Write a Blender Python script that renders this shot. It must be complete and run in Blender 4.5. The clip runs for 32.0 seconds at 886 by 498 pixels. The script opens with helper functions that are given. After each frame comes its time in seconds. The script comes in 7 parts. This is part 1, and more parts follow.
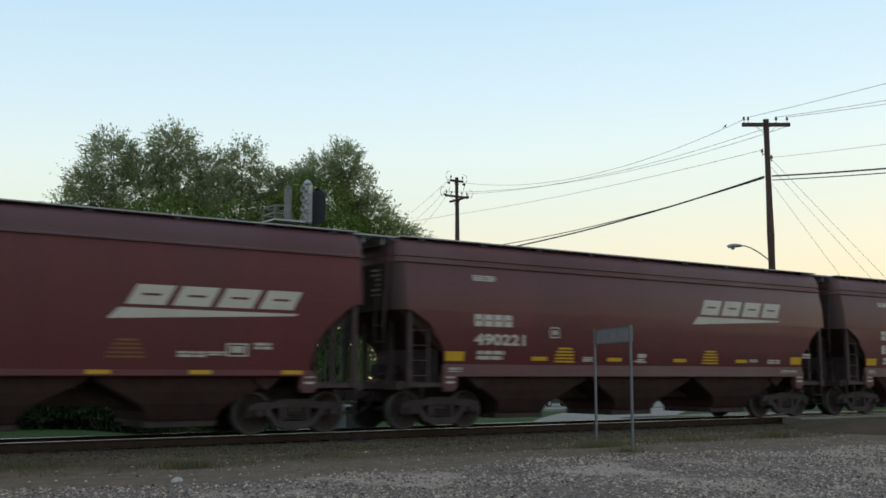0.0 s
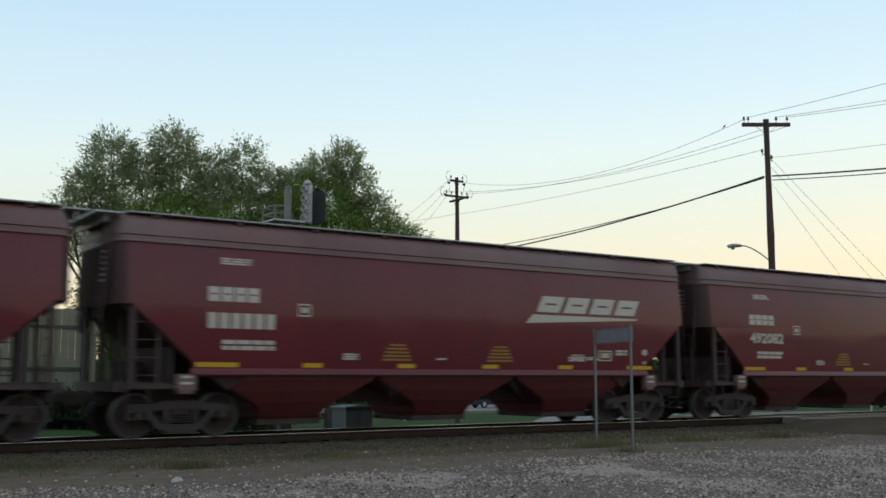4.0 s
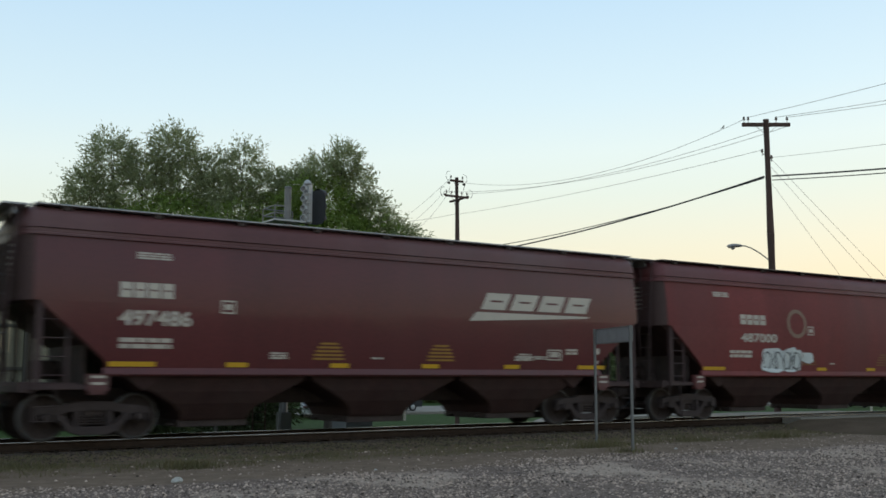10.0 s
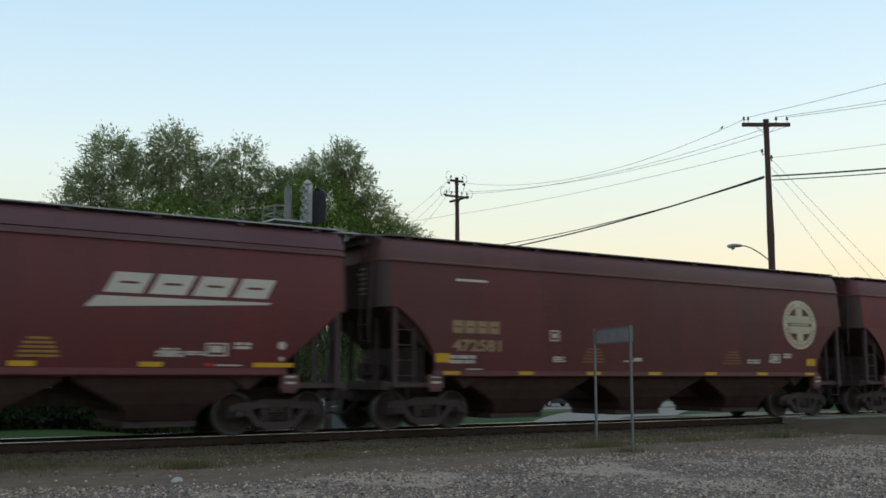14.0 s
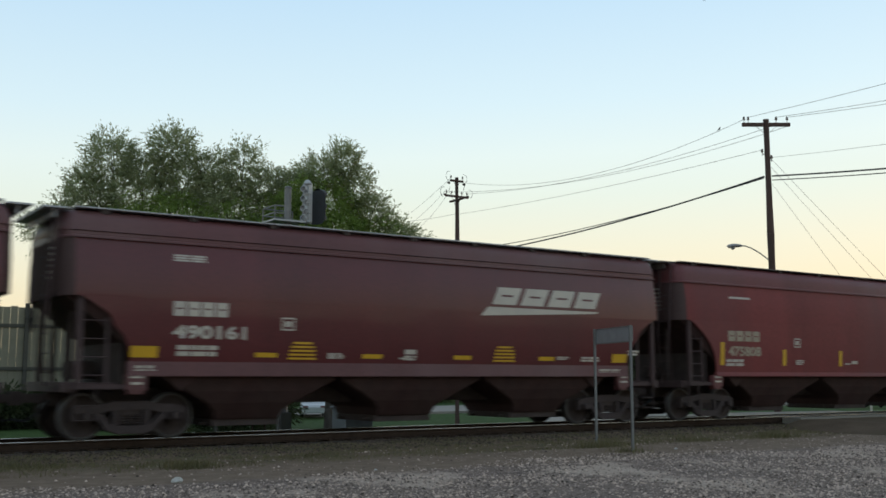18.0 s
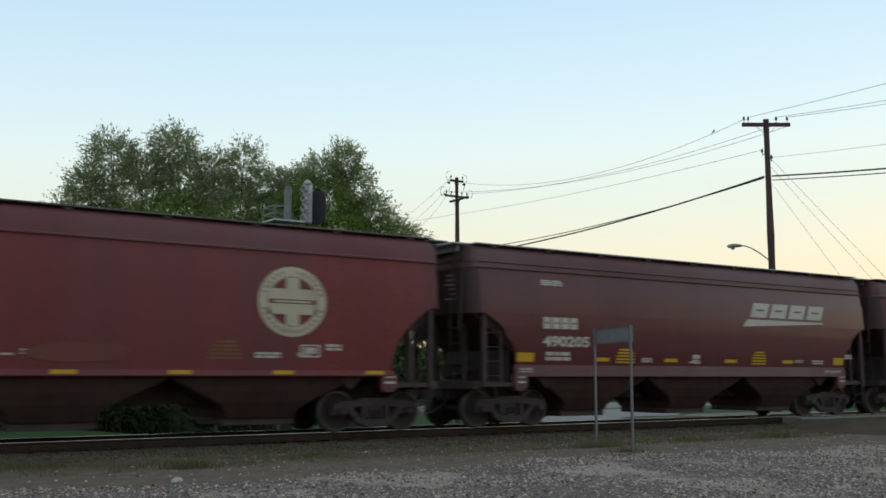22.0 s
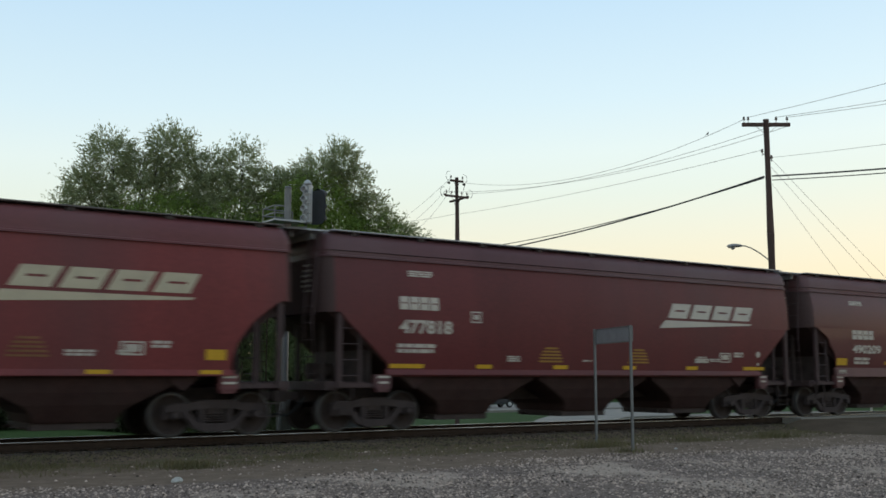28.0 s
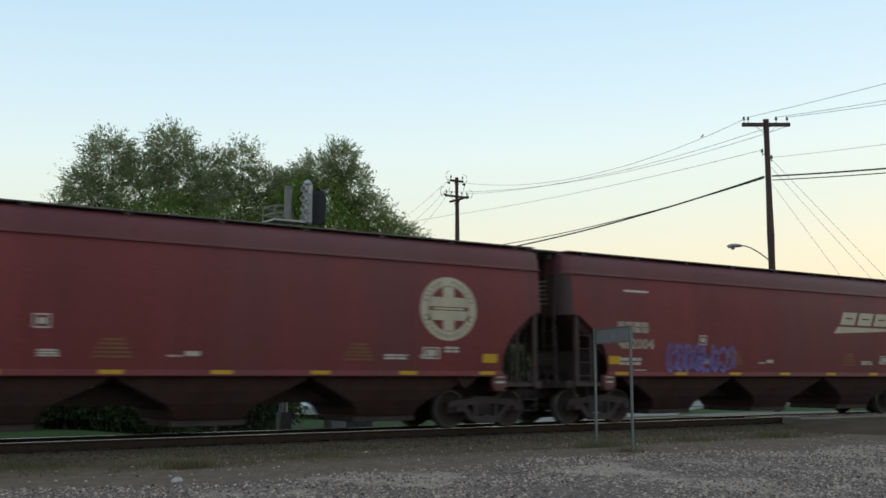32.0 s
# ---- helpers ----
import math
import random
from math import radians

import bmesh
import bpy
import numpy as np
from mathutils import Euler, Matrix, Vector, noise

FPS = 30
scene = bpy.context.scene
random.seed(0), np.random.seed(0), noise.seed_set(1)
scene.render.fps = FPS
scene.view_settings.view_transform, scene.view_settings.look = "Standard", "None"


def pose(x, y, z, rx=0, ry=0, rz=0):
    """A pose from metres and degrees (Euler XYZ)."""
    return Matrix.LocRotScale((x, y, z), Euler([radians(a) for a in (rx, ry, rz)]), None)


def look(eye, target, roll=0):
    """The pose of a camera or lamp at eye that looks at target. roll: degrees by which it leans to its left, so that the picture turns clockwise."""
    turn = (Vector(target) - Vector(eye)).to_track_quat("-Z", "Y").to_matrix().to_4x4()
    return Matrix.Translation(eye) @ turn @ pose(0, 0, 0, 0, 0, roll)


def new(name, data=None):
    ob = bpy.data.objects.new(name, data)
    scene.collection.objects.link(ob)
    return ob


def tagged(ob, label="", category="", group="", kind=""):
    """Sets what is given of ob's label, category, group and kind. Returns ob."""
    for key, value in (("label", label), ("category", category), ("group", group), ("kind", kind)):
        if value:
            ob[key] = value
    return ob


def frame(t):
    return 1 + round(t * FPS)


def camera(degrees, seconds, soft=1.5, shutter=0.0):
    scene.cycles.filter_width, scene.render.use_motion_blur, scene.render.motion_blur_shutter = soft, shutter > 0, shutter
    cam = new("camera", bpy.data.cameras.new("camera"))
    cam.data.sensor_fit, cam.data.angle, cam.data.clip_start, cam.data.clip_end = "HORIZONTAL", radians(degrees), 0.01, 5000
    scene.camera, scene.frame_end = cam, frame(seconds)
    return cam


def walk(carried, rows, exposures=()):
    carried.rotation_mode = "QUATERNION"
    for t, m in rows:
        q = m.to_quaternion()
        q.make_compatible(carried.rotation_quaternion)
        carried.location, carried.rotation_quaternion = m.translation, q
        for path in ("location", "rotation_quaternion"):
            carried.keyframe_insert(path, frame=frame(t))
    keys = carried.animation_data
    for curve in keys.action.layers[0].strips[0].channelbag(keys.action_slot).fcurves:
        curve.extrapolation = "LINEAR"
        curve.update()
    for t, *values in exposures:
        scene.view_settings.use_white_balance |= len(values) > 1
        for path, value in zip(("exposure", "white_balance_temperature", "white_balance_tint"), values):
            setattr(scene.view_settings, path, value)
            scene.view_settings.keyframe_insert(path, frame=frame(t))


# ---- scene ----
cam = camera(46.90, 32.0, soft=1.6, shutter=0.22)
EYE = (0.0, -21.536, 1.215)
POSE = look(EYE, (EYE[0] + 0.5603, EYE[1] + 0.81878, EYE[2] + 0.12515), -0.015)
walk(cam, [(0.0, POSE), (32.0, POSE)], exposures=[(0.0, 0.0, 6500, 10), (32.0, 0.0, 6500, 10)])

# ---- world and sun: clear, hazy sky at dusk, the glow lies along the track ----
SUN_EL, SUN_AZ = radians(1.5), radians(80.0)
world = bpy.data.worlds.new("dusk_sky")
scene.world = world
world.use_nodes = True


def dusk_sky(nt):
    """Nishita sky seen through even haze: warm along the horizon, pale cyan above it, blue overhead."""
    N, L = nt.nodes, nt.links
    sky = N.new("ShaderNodeTexSky")
    sky.sky_type = "NISHITA"
    sky.sun_disc = False
    sky.sun_elevation, sky.sun_rotation = SUN_EL, SUN_AZ
    sky.air_density, sky.dust_density, sky.ozone_density = 1.0, 0.5, 2.2
    co = N.new("ShaderNodeTexCoord")
    sep = N.new("ShaderNodeSeparateXYZ")
    L.new(co.outputs["Generated"], sep.inputs[0])
    glow = N.new("ShaderNodeVectorMath")
    glow.operation = "DOT_PRODUCT"
    glow.inputs[1].default_value = (math.sin(SUN_AZ), math.cos(SUN_AZ), 0)
    L.new(co.outputs["Generated"], glow.inputs[0])
    lift = N.new("ShaderNodeMath")
    lift.operation = "MULTIPLY_ADD"
    lift.inputs[1].default_value = -0.04
    L.new(glow.outputs["Value"], lift.inputs[0])
    L.new(sep.outputs["Z"], lift.inputs[2])
    ramp = N.new("ShaderNodeValToRGB")
    el = ramp.color_ramp.elements
    stops = ((0.0, (0.95, 0.75, 0.46)), (0.09, (0.91, 0.86, 0.66)), (0.145, (0.83, 0.90, 0.79)), (0.185, (0.82, 0.93, 0.89)), (0.235, (0.72, 0.89, 0.95)), (0.33, (0.58, 0.79, 0.95)), (0.65, (0.41, 0.54, 0.69)), (1.0, (0.31, 0.41, 0.54)))
    while len(el) < len(stops):
        el.new(0.5)
    for e, (p, c) in zip(el, stops):
        e.position, e.color = p, (*c, 1)
    L.new(lift.outputs[0], ramp.inputs[0])
    mix = N.new("ShaderNodeMix")
    mix.data_type = "RGBA"
    mix.inputs["Factor"].default_value = 0.06
    L.new(ramp.outputs[0], mix.inputs["A"])
    L.new(sky.outputs[0], mix.inputs["B"])
    L.new(mix.outputs["Result"], N["Background"].inputs["Color"])
    N["Background"].inputs["Strength"].default_value = 1.0


dusk_sky(world.node_tree)
sun = new("sun", bpy.data.lights.new("sun", "SUN"))
sun.data.energy, sun.data.angle, sun.data.color = 0.2, radians(12), (1.0, 0.80, 0.6)
sun.matrix_world = look((0, 0, 60), (-math.sin(SUN_AZ), -math.cos(SUN_AZ), 60 - math.tan(radians(4.0))))


# ---- materials ----
def mat(name, color, rough=0.7, metal=0.0, var=0.25, scale=6.0, fine=60.0, bump=0.15, tint=None, stain=0.0, spec=0.5, per=0.0, streak=False):
    """Two scales of noise over a base colour, fine relief, and stains of a second colour."""
    m = bpy.data.materials.new(name)
    m.use_nodes = True
    nt = m.node_tree
    b = nt.nodes["Principled BSDF"]
    b.inputs["Roughness"].default_value, b.inputs["Metallic"].default_value = rough, metal
    b.inputs["Specular IOR Level"].default_value = spec
    co = nt.nodes.new("ShaderNodeTexCoord")
    mp = nt.nodes.new("ShaderNodeMapping")
    nt.links.new(co.outputs["Object"], mp.inputs["Vector"])
    if streak:
        mp.inputs["Scale"].default_value = (1.0, 1.0, 0.16)
    n1 = nt.nodes.new("ShaderNodeTexNoise")
    n1.inputs["Scale"].default_value, n1.inputs["Detail"].default_value = scale, 5.0
    nt.links.new(mp.outputs[0], n1.inputs["Vector"])
    n2 = nt.nodes.new("ShaderNodeTexNoise")
    n2.inputs["Scale"].default_value, n2.inputs["Detail"].default_value = fine, 3.0
    nt.links.new(co.outputs["Object"], n2.inputs["Vector"])
    ramp = nt.nodes.new("ShaderNodeValToRGB")
    lo = [max(0, c * (1 - var)) for c in color]
    hi = [min(1, c * (1 + var)) for c in color]
    ramp.color_ramp.elements[0].position, ramp.color_ramp.elements[1].position = 0.3, 0.7
    ramp.color_ramp.elements[0].color, ramp.color_ramp.elements[1].color = (*lo, 1), (*hi, 1)
    mixf = nt.nodes.new("ShaderNodeMath")
    mixf.operation = "MULTIPLY_ADD"
    mixf.inputs[1].default_value, mixf.inputs[2].default_value = 0.45, 0.0
    nt.links.new(n2.outputs["Fac"], mixf.inputs[0])
    add = nt.nodes.new("ShaderNodeMath")
    add.operation = "MULTIPLY_ADD"
    add.inputs[1].default_value = 0.55
    nt.links.new(n1.outputs["Fac"], add.inputs[0])
    nt.links.new(mixf.outputs[0], add.inputs[2])
    nt.links.new(add.outputs[0], ramp.inputs[0])
    out = ramp.outputs[0]
    if stain:
        n3 = nt.nodes.new("ShaderNodeTexNoise")
        n3.inputs["Scale"].default_value, n3.inputs["Detail"].default_value = scale * 0.35, 6.0
        nt.links.new(mp.outputs[0], n3.inputs["Vector"])
        r3 = nt.nodes.new("ShaderNodeValToRGB")
        r3.color_ramp.elements[0].position, r3.color_ramp.elements[1].position = 0.5, 0.72
        r3.color_ramp.elements[1].color = (stain, stain, stain, 1)
        nt.links.new(n3.outputs["Fac"], r3.inputs[0])
        mx = nt.nodes.new("ShaderNodeMix")
        mx.data_type = "RGBA"
        nt.links.new(r3.outputs[0], mx.inputs["Factor"])
        nt.links.new(out, mx.inputs["A"])
        mx.inputs["B"].default_value = (*tint, 1)
        out = mx.outputs["Result"]
    if per:
        oi = nt.nodes.new("ShaderNodeObjectInfo")
        hs = nt.nodes.new("ShaderNodeHueSaturation")
        mr = nt.nodes.new("ShaderNodeMapRange")
        mr.inputs["To Min"].default_value, mr.inputs["To Max"].default_value = 1 - per, 1 + per
        nt.links.new(oi.outputs["Random"], mr.inputs["Value"])
        nt.links.new(mr.outputs[0], hs.inputs["Value"])
        nt.links.new(out, hs.inputs["Color"])
        out = hs.outputs[0]
    nt.links.new(out, b.inputs["Base Color"])
    if bump:
        bp = nt.nodes.new("ShaderNodeBump")
        bp.inputs["Strength"].default_value, bp.inputs["Distance"].default_value = bump, 0.02
        nt.links.new(n2.outputs["Fac"], bp.inputs["Height"])
        nt.links.new(bp.outputs[0], b.inputs["Normal"])
    return m


def paint(name, color, rough, dust, stain, coat=0.0):
    """Weathered car paint; coat: how much of a clear gloss is left on it, over slightly wavy sheets."""
    m = mat(name, color, rough, 0.0, 0.24, 0.9, 14.0, 0.04, dust, stain, 0.36, 0.0, True)
    if coat:
        nt = m.node_tree
        b = nt.nodes["Principled BSDF"]
        b.inputs["Coat Weight"].default_value, b.inputs["Coat Roughness"].default_value = coat, 0.10
        co = nt.nodes.new("ShaderNodeTexCoord")
        wave = nt.nodes.new("ShaderNodeTexNoise")
        wave.inputs["Scale"].default_value, wave.inputs["Detail"].default_value = 0.9, 2.0
        nt.links.new(co.outputs["Object"], wave.inputs["Vector"])
        bp = nt.nodes.new("ShaderNodeBump")
        bp.inputs["Strength"].default_value, bp.inputs["Distance"].default_value = 0.5, 0.03
        nt.links.new(wave.outputs["Fac"], bp.inputs["Height"])
        nt.links.new(bp.outputs[0], b.inputs["Coat Normal"])
    return m


PAINT = {
    "maroon": paint("dark_maroon_paint", (0.106, 0.017, 0.018), 0.45, (0.088, 0.028, 0.026), 0.4, 0.3),
    "brown": paint("brown_maroon_paint", (0.124, 0.020, 0.020), 0.5, (0.085, 0.031, 0.031), 0.45),
    "red": paint("fresh_red_paint", (0.125, 0.005, 0.011), 0.5, (0.095, 0.017, 0.020), 0.3, 0.4),
    "oxide": paint("oxide_red_paint", (0.188, 0.033, 0.031), 0.6, (0.115, 0.045, 0.043), 0.6),
    "rust": paint("weathered_brown_red_paint", (0.112, 0.026, 0.023), 0.6, (0.075, 0.036, 0.032), 0.5),
}
# roof paints: dust plus the sky's sheen, both put into the paler colour
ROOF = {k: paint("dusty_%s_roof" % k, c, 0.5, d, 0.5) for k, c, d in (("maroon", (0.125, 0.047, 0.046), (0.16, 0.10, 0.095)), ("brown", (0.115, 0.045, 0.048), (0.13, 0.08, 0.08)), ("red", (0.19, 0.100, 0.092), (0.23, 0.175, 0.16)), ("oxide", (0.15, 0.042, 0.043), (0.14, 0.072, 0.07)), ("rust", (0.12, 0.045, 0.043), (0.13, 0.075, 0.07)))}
end_wall_paint = mat("grimy_end_paint", (0.088, 0.050, 0.046), 0.85, 0.0, 0.3, 1.5, 20, 0.1, (0.10, 0.078, 0.072), 0.6, 0.12, 0.0, True)
grime = mat("grimy_dark_steel", (0.066, 0.047, 0.042), 0.8, 0.05, 0.35, 4, 40, 0.2, (0.060, 0.046, 0.038), 0.4, 0.25)
# underside shade is put into this darker paint; the stain is dust
shaded_hopper_paint = mat("shaded_dusty_underside_paint", (0.054, 0.028, 0.025), 0.75, 0.0, 0.3, 3, 30, 0.15, (0.062, 0.042, 0.036), 0.5, 0.2)
truck_steel = mat("dusty_cast_steel", (0.072, 0.053, 0.050), 0.8, 0.05, 0.3, 5, 50, 0.25, (0.080, 0.060, 0.050), 0.4, 0.25)
wheel_steel = mat("rusty_wheel_steel", (0.058, 0.042, 0.037), 0.8, 0.05, 0.3, 5, 50, 0.2, spec=0.2)
tread_steel = mat("worn_bright_tread", (0.11, 0.10, 0.095), 0.5, 0.5, 0.1, 8, 60, 0.05)
end_paint = mat("dusty_end_paint", (0.062, 0.032, 0.031), 0.65, 0.0, 0.3, 3, 30, 0.1, (0.06, 0.045, 0.04), 0.5)
red_tape = mat("red_reflective_tape", (0.5, 0.02, 0.03), 0.5, 0, 0.1, 4, 40, 0.02)
worn_grating = mat("worn_dark_grating", (0.17, 0.15, 0.14), 0.7, 0.2, 0.3, 8, 80, 0.2)
grating = mat("galvanised_grating", (0.40, 0.40, 0.41), 0.5, 0.4, 0.2, 8, 80, 0.2)
white_paint = mat("white_lettering", (0.54, 0.475, 0.395), 0.6, 0, 0.1, 3, 30, 0.03, (0.35, 0.28, 0.25), 0.35)
cream_paint = mat("cream_lettering", (0.51, 0.43, 0.295), 0.6, 0, 0.12, 3, 30, 0.03, (0.3, 0.22, 0.17), 0.45)
aged_cream = mat("aged_cream_lettering", (0.38, 0.31, 0.22), 0.7, 0, 0.2, 3, 30, 0.03, (0.2, 0.13, 0.1), 0.5)
faded_paint = mat("faded_lettering", (0.26, 0.17, 0.12), 0.7, 0, 0.2, 3, 30, 0.03)
faded_ochre = mat("faded_ochre_lettering", (0.30, 0.19, 0.10), 0.7, 0, 0.2, 3, 30, 0.03)
faded_cream = mat("faded_cream_disc", (0.42, 0.37, 0.27), 0.7, 0, 0.25, 2, 30, 0.03)
yellow_paint = mat("yellow_reflective_tape", (0.62, 0.34, 0.012), 0.5, 0, 0.1, 4, 40, 0.02)
dull_yellow = mat("dull_yellow_paint", (0.34, 0.175, 0.025), 0.6, 0, 0.2, 4, 40, 0.02)
faint_yellow = mat("worn_off_yellow_paint", (0.20, 0.085, 0.030), 0.6, 0, 0.25, 4, 40, 0.02)
black_paint = mat("black_spray_paint", (0.02, 0.018, 0.02), 0.6, 0, 0.2, 4, 40, 0.02)
purple_paint = mat("violet_spray_paint", (0.17, 0.12, 0.32), 0.6, 0, 0.2, 4, 40, 0.02)
grey_tag = mat("grey_spray_paint", (0.27, 0.235, 0.20), 0.65, 0, 0.3, 3, 40, 0.02)
pink_tag = mat("pinkish_white_spray_paint", (0.50, 0.38, 0.35), 0.65, 0, 0.15, 2, 40, 0.02)
white_tag = mat("white_spray_paint", (0.62, 0.64, 0.62), 0.6, 0, 0.12, 2, 40, 0.02)
gold_tag = mat("pale_gold_spray_paint", (0.45, 0.36, 0.16), 0.6, 0, 0.2, 2, 40, 0.02)
red_tag = mat("orange_red_spray_paint", (0.17, 0.042, 0.032), 0.6, 0, 0.2, 2, 40, 0.02)
rail_head = mat("polished_rail_head", (0.50, 0.49, 0.48), 0.25, 0.9, 0.08, 3, 60, 0.03)
rail_rust = mat("rusty_rail_side", (0.046, 0.029, 0.020), 0.9, 0.0, 0.3, 5, 60, 0.2, spec=0.12)
tie_wood = mat("creosoted_tie_wood", (0.055, 0.043, 0.035), 0.9, 0, 0.35, 4, 60, 0.4, per=0.3)
pole_wood = mat("weathered_pole_wood", (0.085, 0.050, 0.040), 0.85, 0, 0.3, 3, 40, 0.3, streak=True)
wire_black = mat("black_cable", (0.02, 0.02, 0.022), 0.6, 0, 0.1, 4, 40, 0.0)
galv = mat("galvanised_steel", (0.20, 0.195, 0.185), 0.55, 0.4, 0.15, 5, 60, 0.1)
dull_metal = mat("dull_grey_aluminium", (0.31, 0.305, 0.295), 0.55, 0.4, 0.2, 4, 60, 0.1)
signal_black = mat("matt_black_sheet", (0.018, 0.019, 0.022), 0.6, 0, 0.2, 4, 60, 0.05)
silver_paint = mat("silver_paint", (0.42, 0.42, 0.41), 0.5, 0.2, 0.15, 9, 60, 0.1)
porcelain = mat("brown_porcelain", (0.08, 0.05, 0.04), 0.3, 0, 0.1, 4, 40, 0.0)
cab_grey = mat("grey_cabinet_paint", (0.14, 0.145, 0.145), 0.6, 0, 0.15, 3, 30, 0.05)
concrete = mat("pale_worn_concrete", (0.27, 0.238, 0.20), 0.9, 0, 0.18, 0.8, 20, 0.2, (0.16, 0.148, 0.13), 0.4, 0.2)
asphalt = mat("dirt_covered_asphalt", (0.118, 0.084, 0.056), 0.95, 0, 0.3, 1.2, 34, 0.4, (0.085, 0.070, 0.038), 0.7, 0.12)
shed_pale = mat("pale_olive_board", (0.215, 0.195, 0.135), 0.85, 0, 0.2, 1.5, 25, 0.15, (0.155, 0.145, 0.10), 0.5)
shed_dark = mat("dark_post_wood", (0.07, 0.065, 0.05), 0.85, 0, 0.2, 3, 40, 0.2)
car_white = mat("white_car_paint", (0.62, 0.63, 0.64), 0.3, 0, 0.04, 2, 20, 0.0)
car_dark = mat("dark_car_paint", (0.025, 0.027, 0.032), 0.3, 0, 0.1, 2, 20, 0.0)
tyre_black = mat("tyre_rubber", (0.018, 0.018, 0.018), 0.8, 0, 0.2, 8, 60, 0.1)
car_glass = mat("tinted_glass", (0.02, 0.025, 0.03), 0.08, 0, 0.05, 2, 20, 0.0)
plaster = mat("pale_house_siding", (0.32, 0.31, 0.285), 0.8, 0, 0.1, 1, 25, 0.1)
roof_dark = mat("grey_roof_shingle", (0.10, 0.095, 0.09), 0.9, 0, 0.25, 4, 30, 0.3)
bark = mat("grey_bark", (0.075, 0.060, 0.048), 0.9, 0, 0.3, 3, 30, 0.5)
white_stone = mat("white_stone", (0.46, 0.43, 0.38), 0.8, 0, 0.15, 8, 60, 0.3)


def leaf_mat(name, lo, hi):
    m = bpy.data.materials.new(name)
    m.use_nodes = True
    nt = m.node_tree
    b = nt.nodes["Principled BSDF"]
    b.inputs["Roughness"].default_value = 0.7
    b.inputs["Specular IOR Level"].default_value = 0.2
    geo = nt.nodes.new("ShaderNodeNewGeometry")
    ramp = nt.nodes.new("ShaderNodeValToRGB")
    ramp.color_ramp.elements[0].color, ramp.color_ramp.elements[1].color = (*lo, 1), (*hi, 1)
    branch = nt.nodes.new("ShaderNodeTexNoise")
    branch.inputs["Scale"].default_value, branch.inputs["Detail"].default_value = 0.9, 3.0
    nt.links.new(geo.outputs["Position"], branch.inputs["Vector"])
    blend = nt.nodes.new("ShaderNodeMix")
    blend.inputs["Factor"].default_value = 0.55
    nt.links.new(geo.outputs["Random Per Island"], blend.inputs["A"])
    nt.links.new(branch.outputs["Fac"], blend.inputs["B"])
    nt.links.new(blend.outputs["Result"], ramp.inputs[0])
    nt.links.new(ramp.outputs[0], b.inputs["Base Color"])
    tr = nt.nodes.new("ShaderNodeBsdfTranslucent")
    nt.links.new(ramp.outputs[0], tr.inputs["Color"])
    mix = nt.nodes.new("ShaderNodeMixShader")
    mix.inputs[0].default_value = 0.5
    nt.links.new(b.outputs[0], mix.inputs[1])
    nt.links.new(tr.outputs[0], mix.inputs[2])
    nt.links.new(mix.outputs[0], nt.nodes["Material Output"].inputs["Surface"])
    return m


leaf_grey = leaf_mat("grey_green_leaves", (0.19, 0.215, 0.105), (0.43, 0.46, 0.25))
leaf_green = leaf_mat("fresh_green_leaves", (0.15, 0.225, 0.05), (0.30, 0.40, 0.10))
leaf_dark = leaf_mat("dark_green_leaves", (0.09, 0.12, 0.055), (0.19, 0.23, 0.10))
# near-black green: deep shade put into the leaf colour
leaf_shade = leaf_mat("shaded_green_leaves", (0.035, 0.045, 0.02), (0.07, 0.085, 0.035))
weed_leaf = leaf_mat("dusty_weed_leaves", (0.105, 0.105, 0.045), (0.27, 0.225, 0.12))
grass_leaf = leaf_mat("mown_grass_blades", (0.028, 0.056, 0.012), (0.06, 0.105, 0.022))


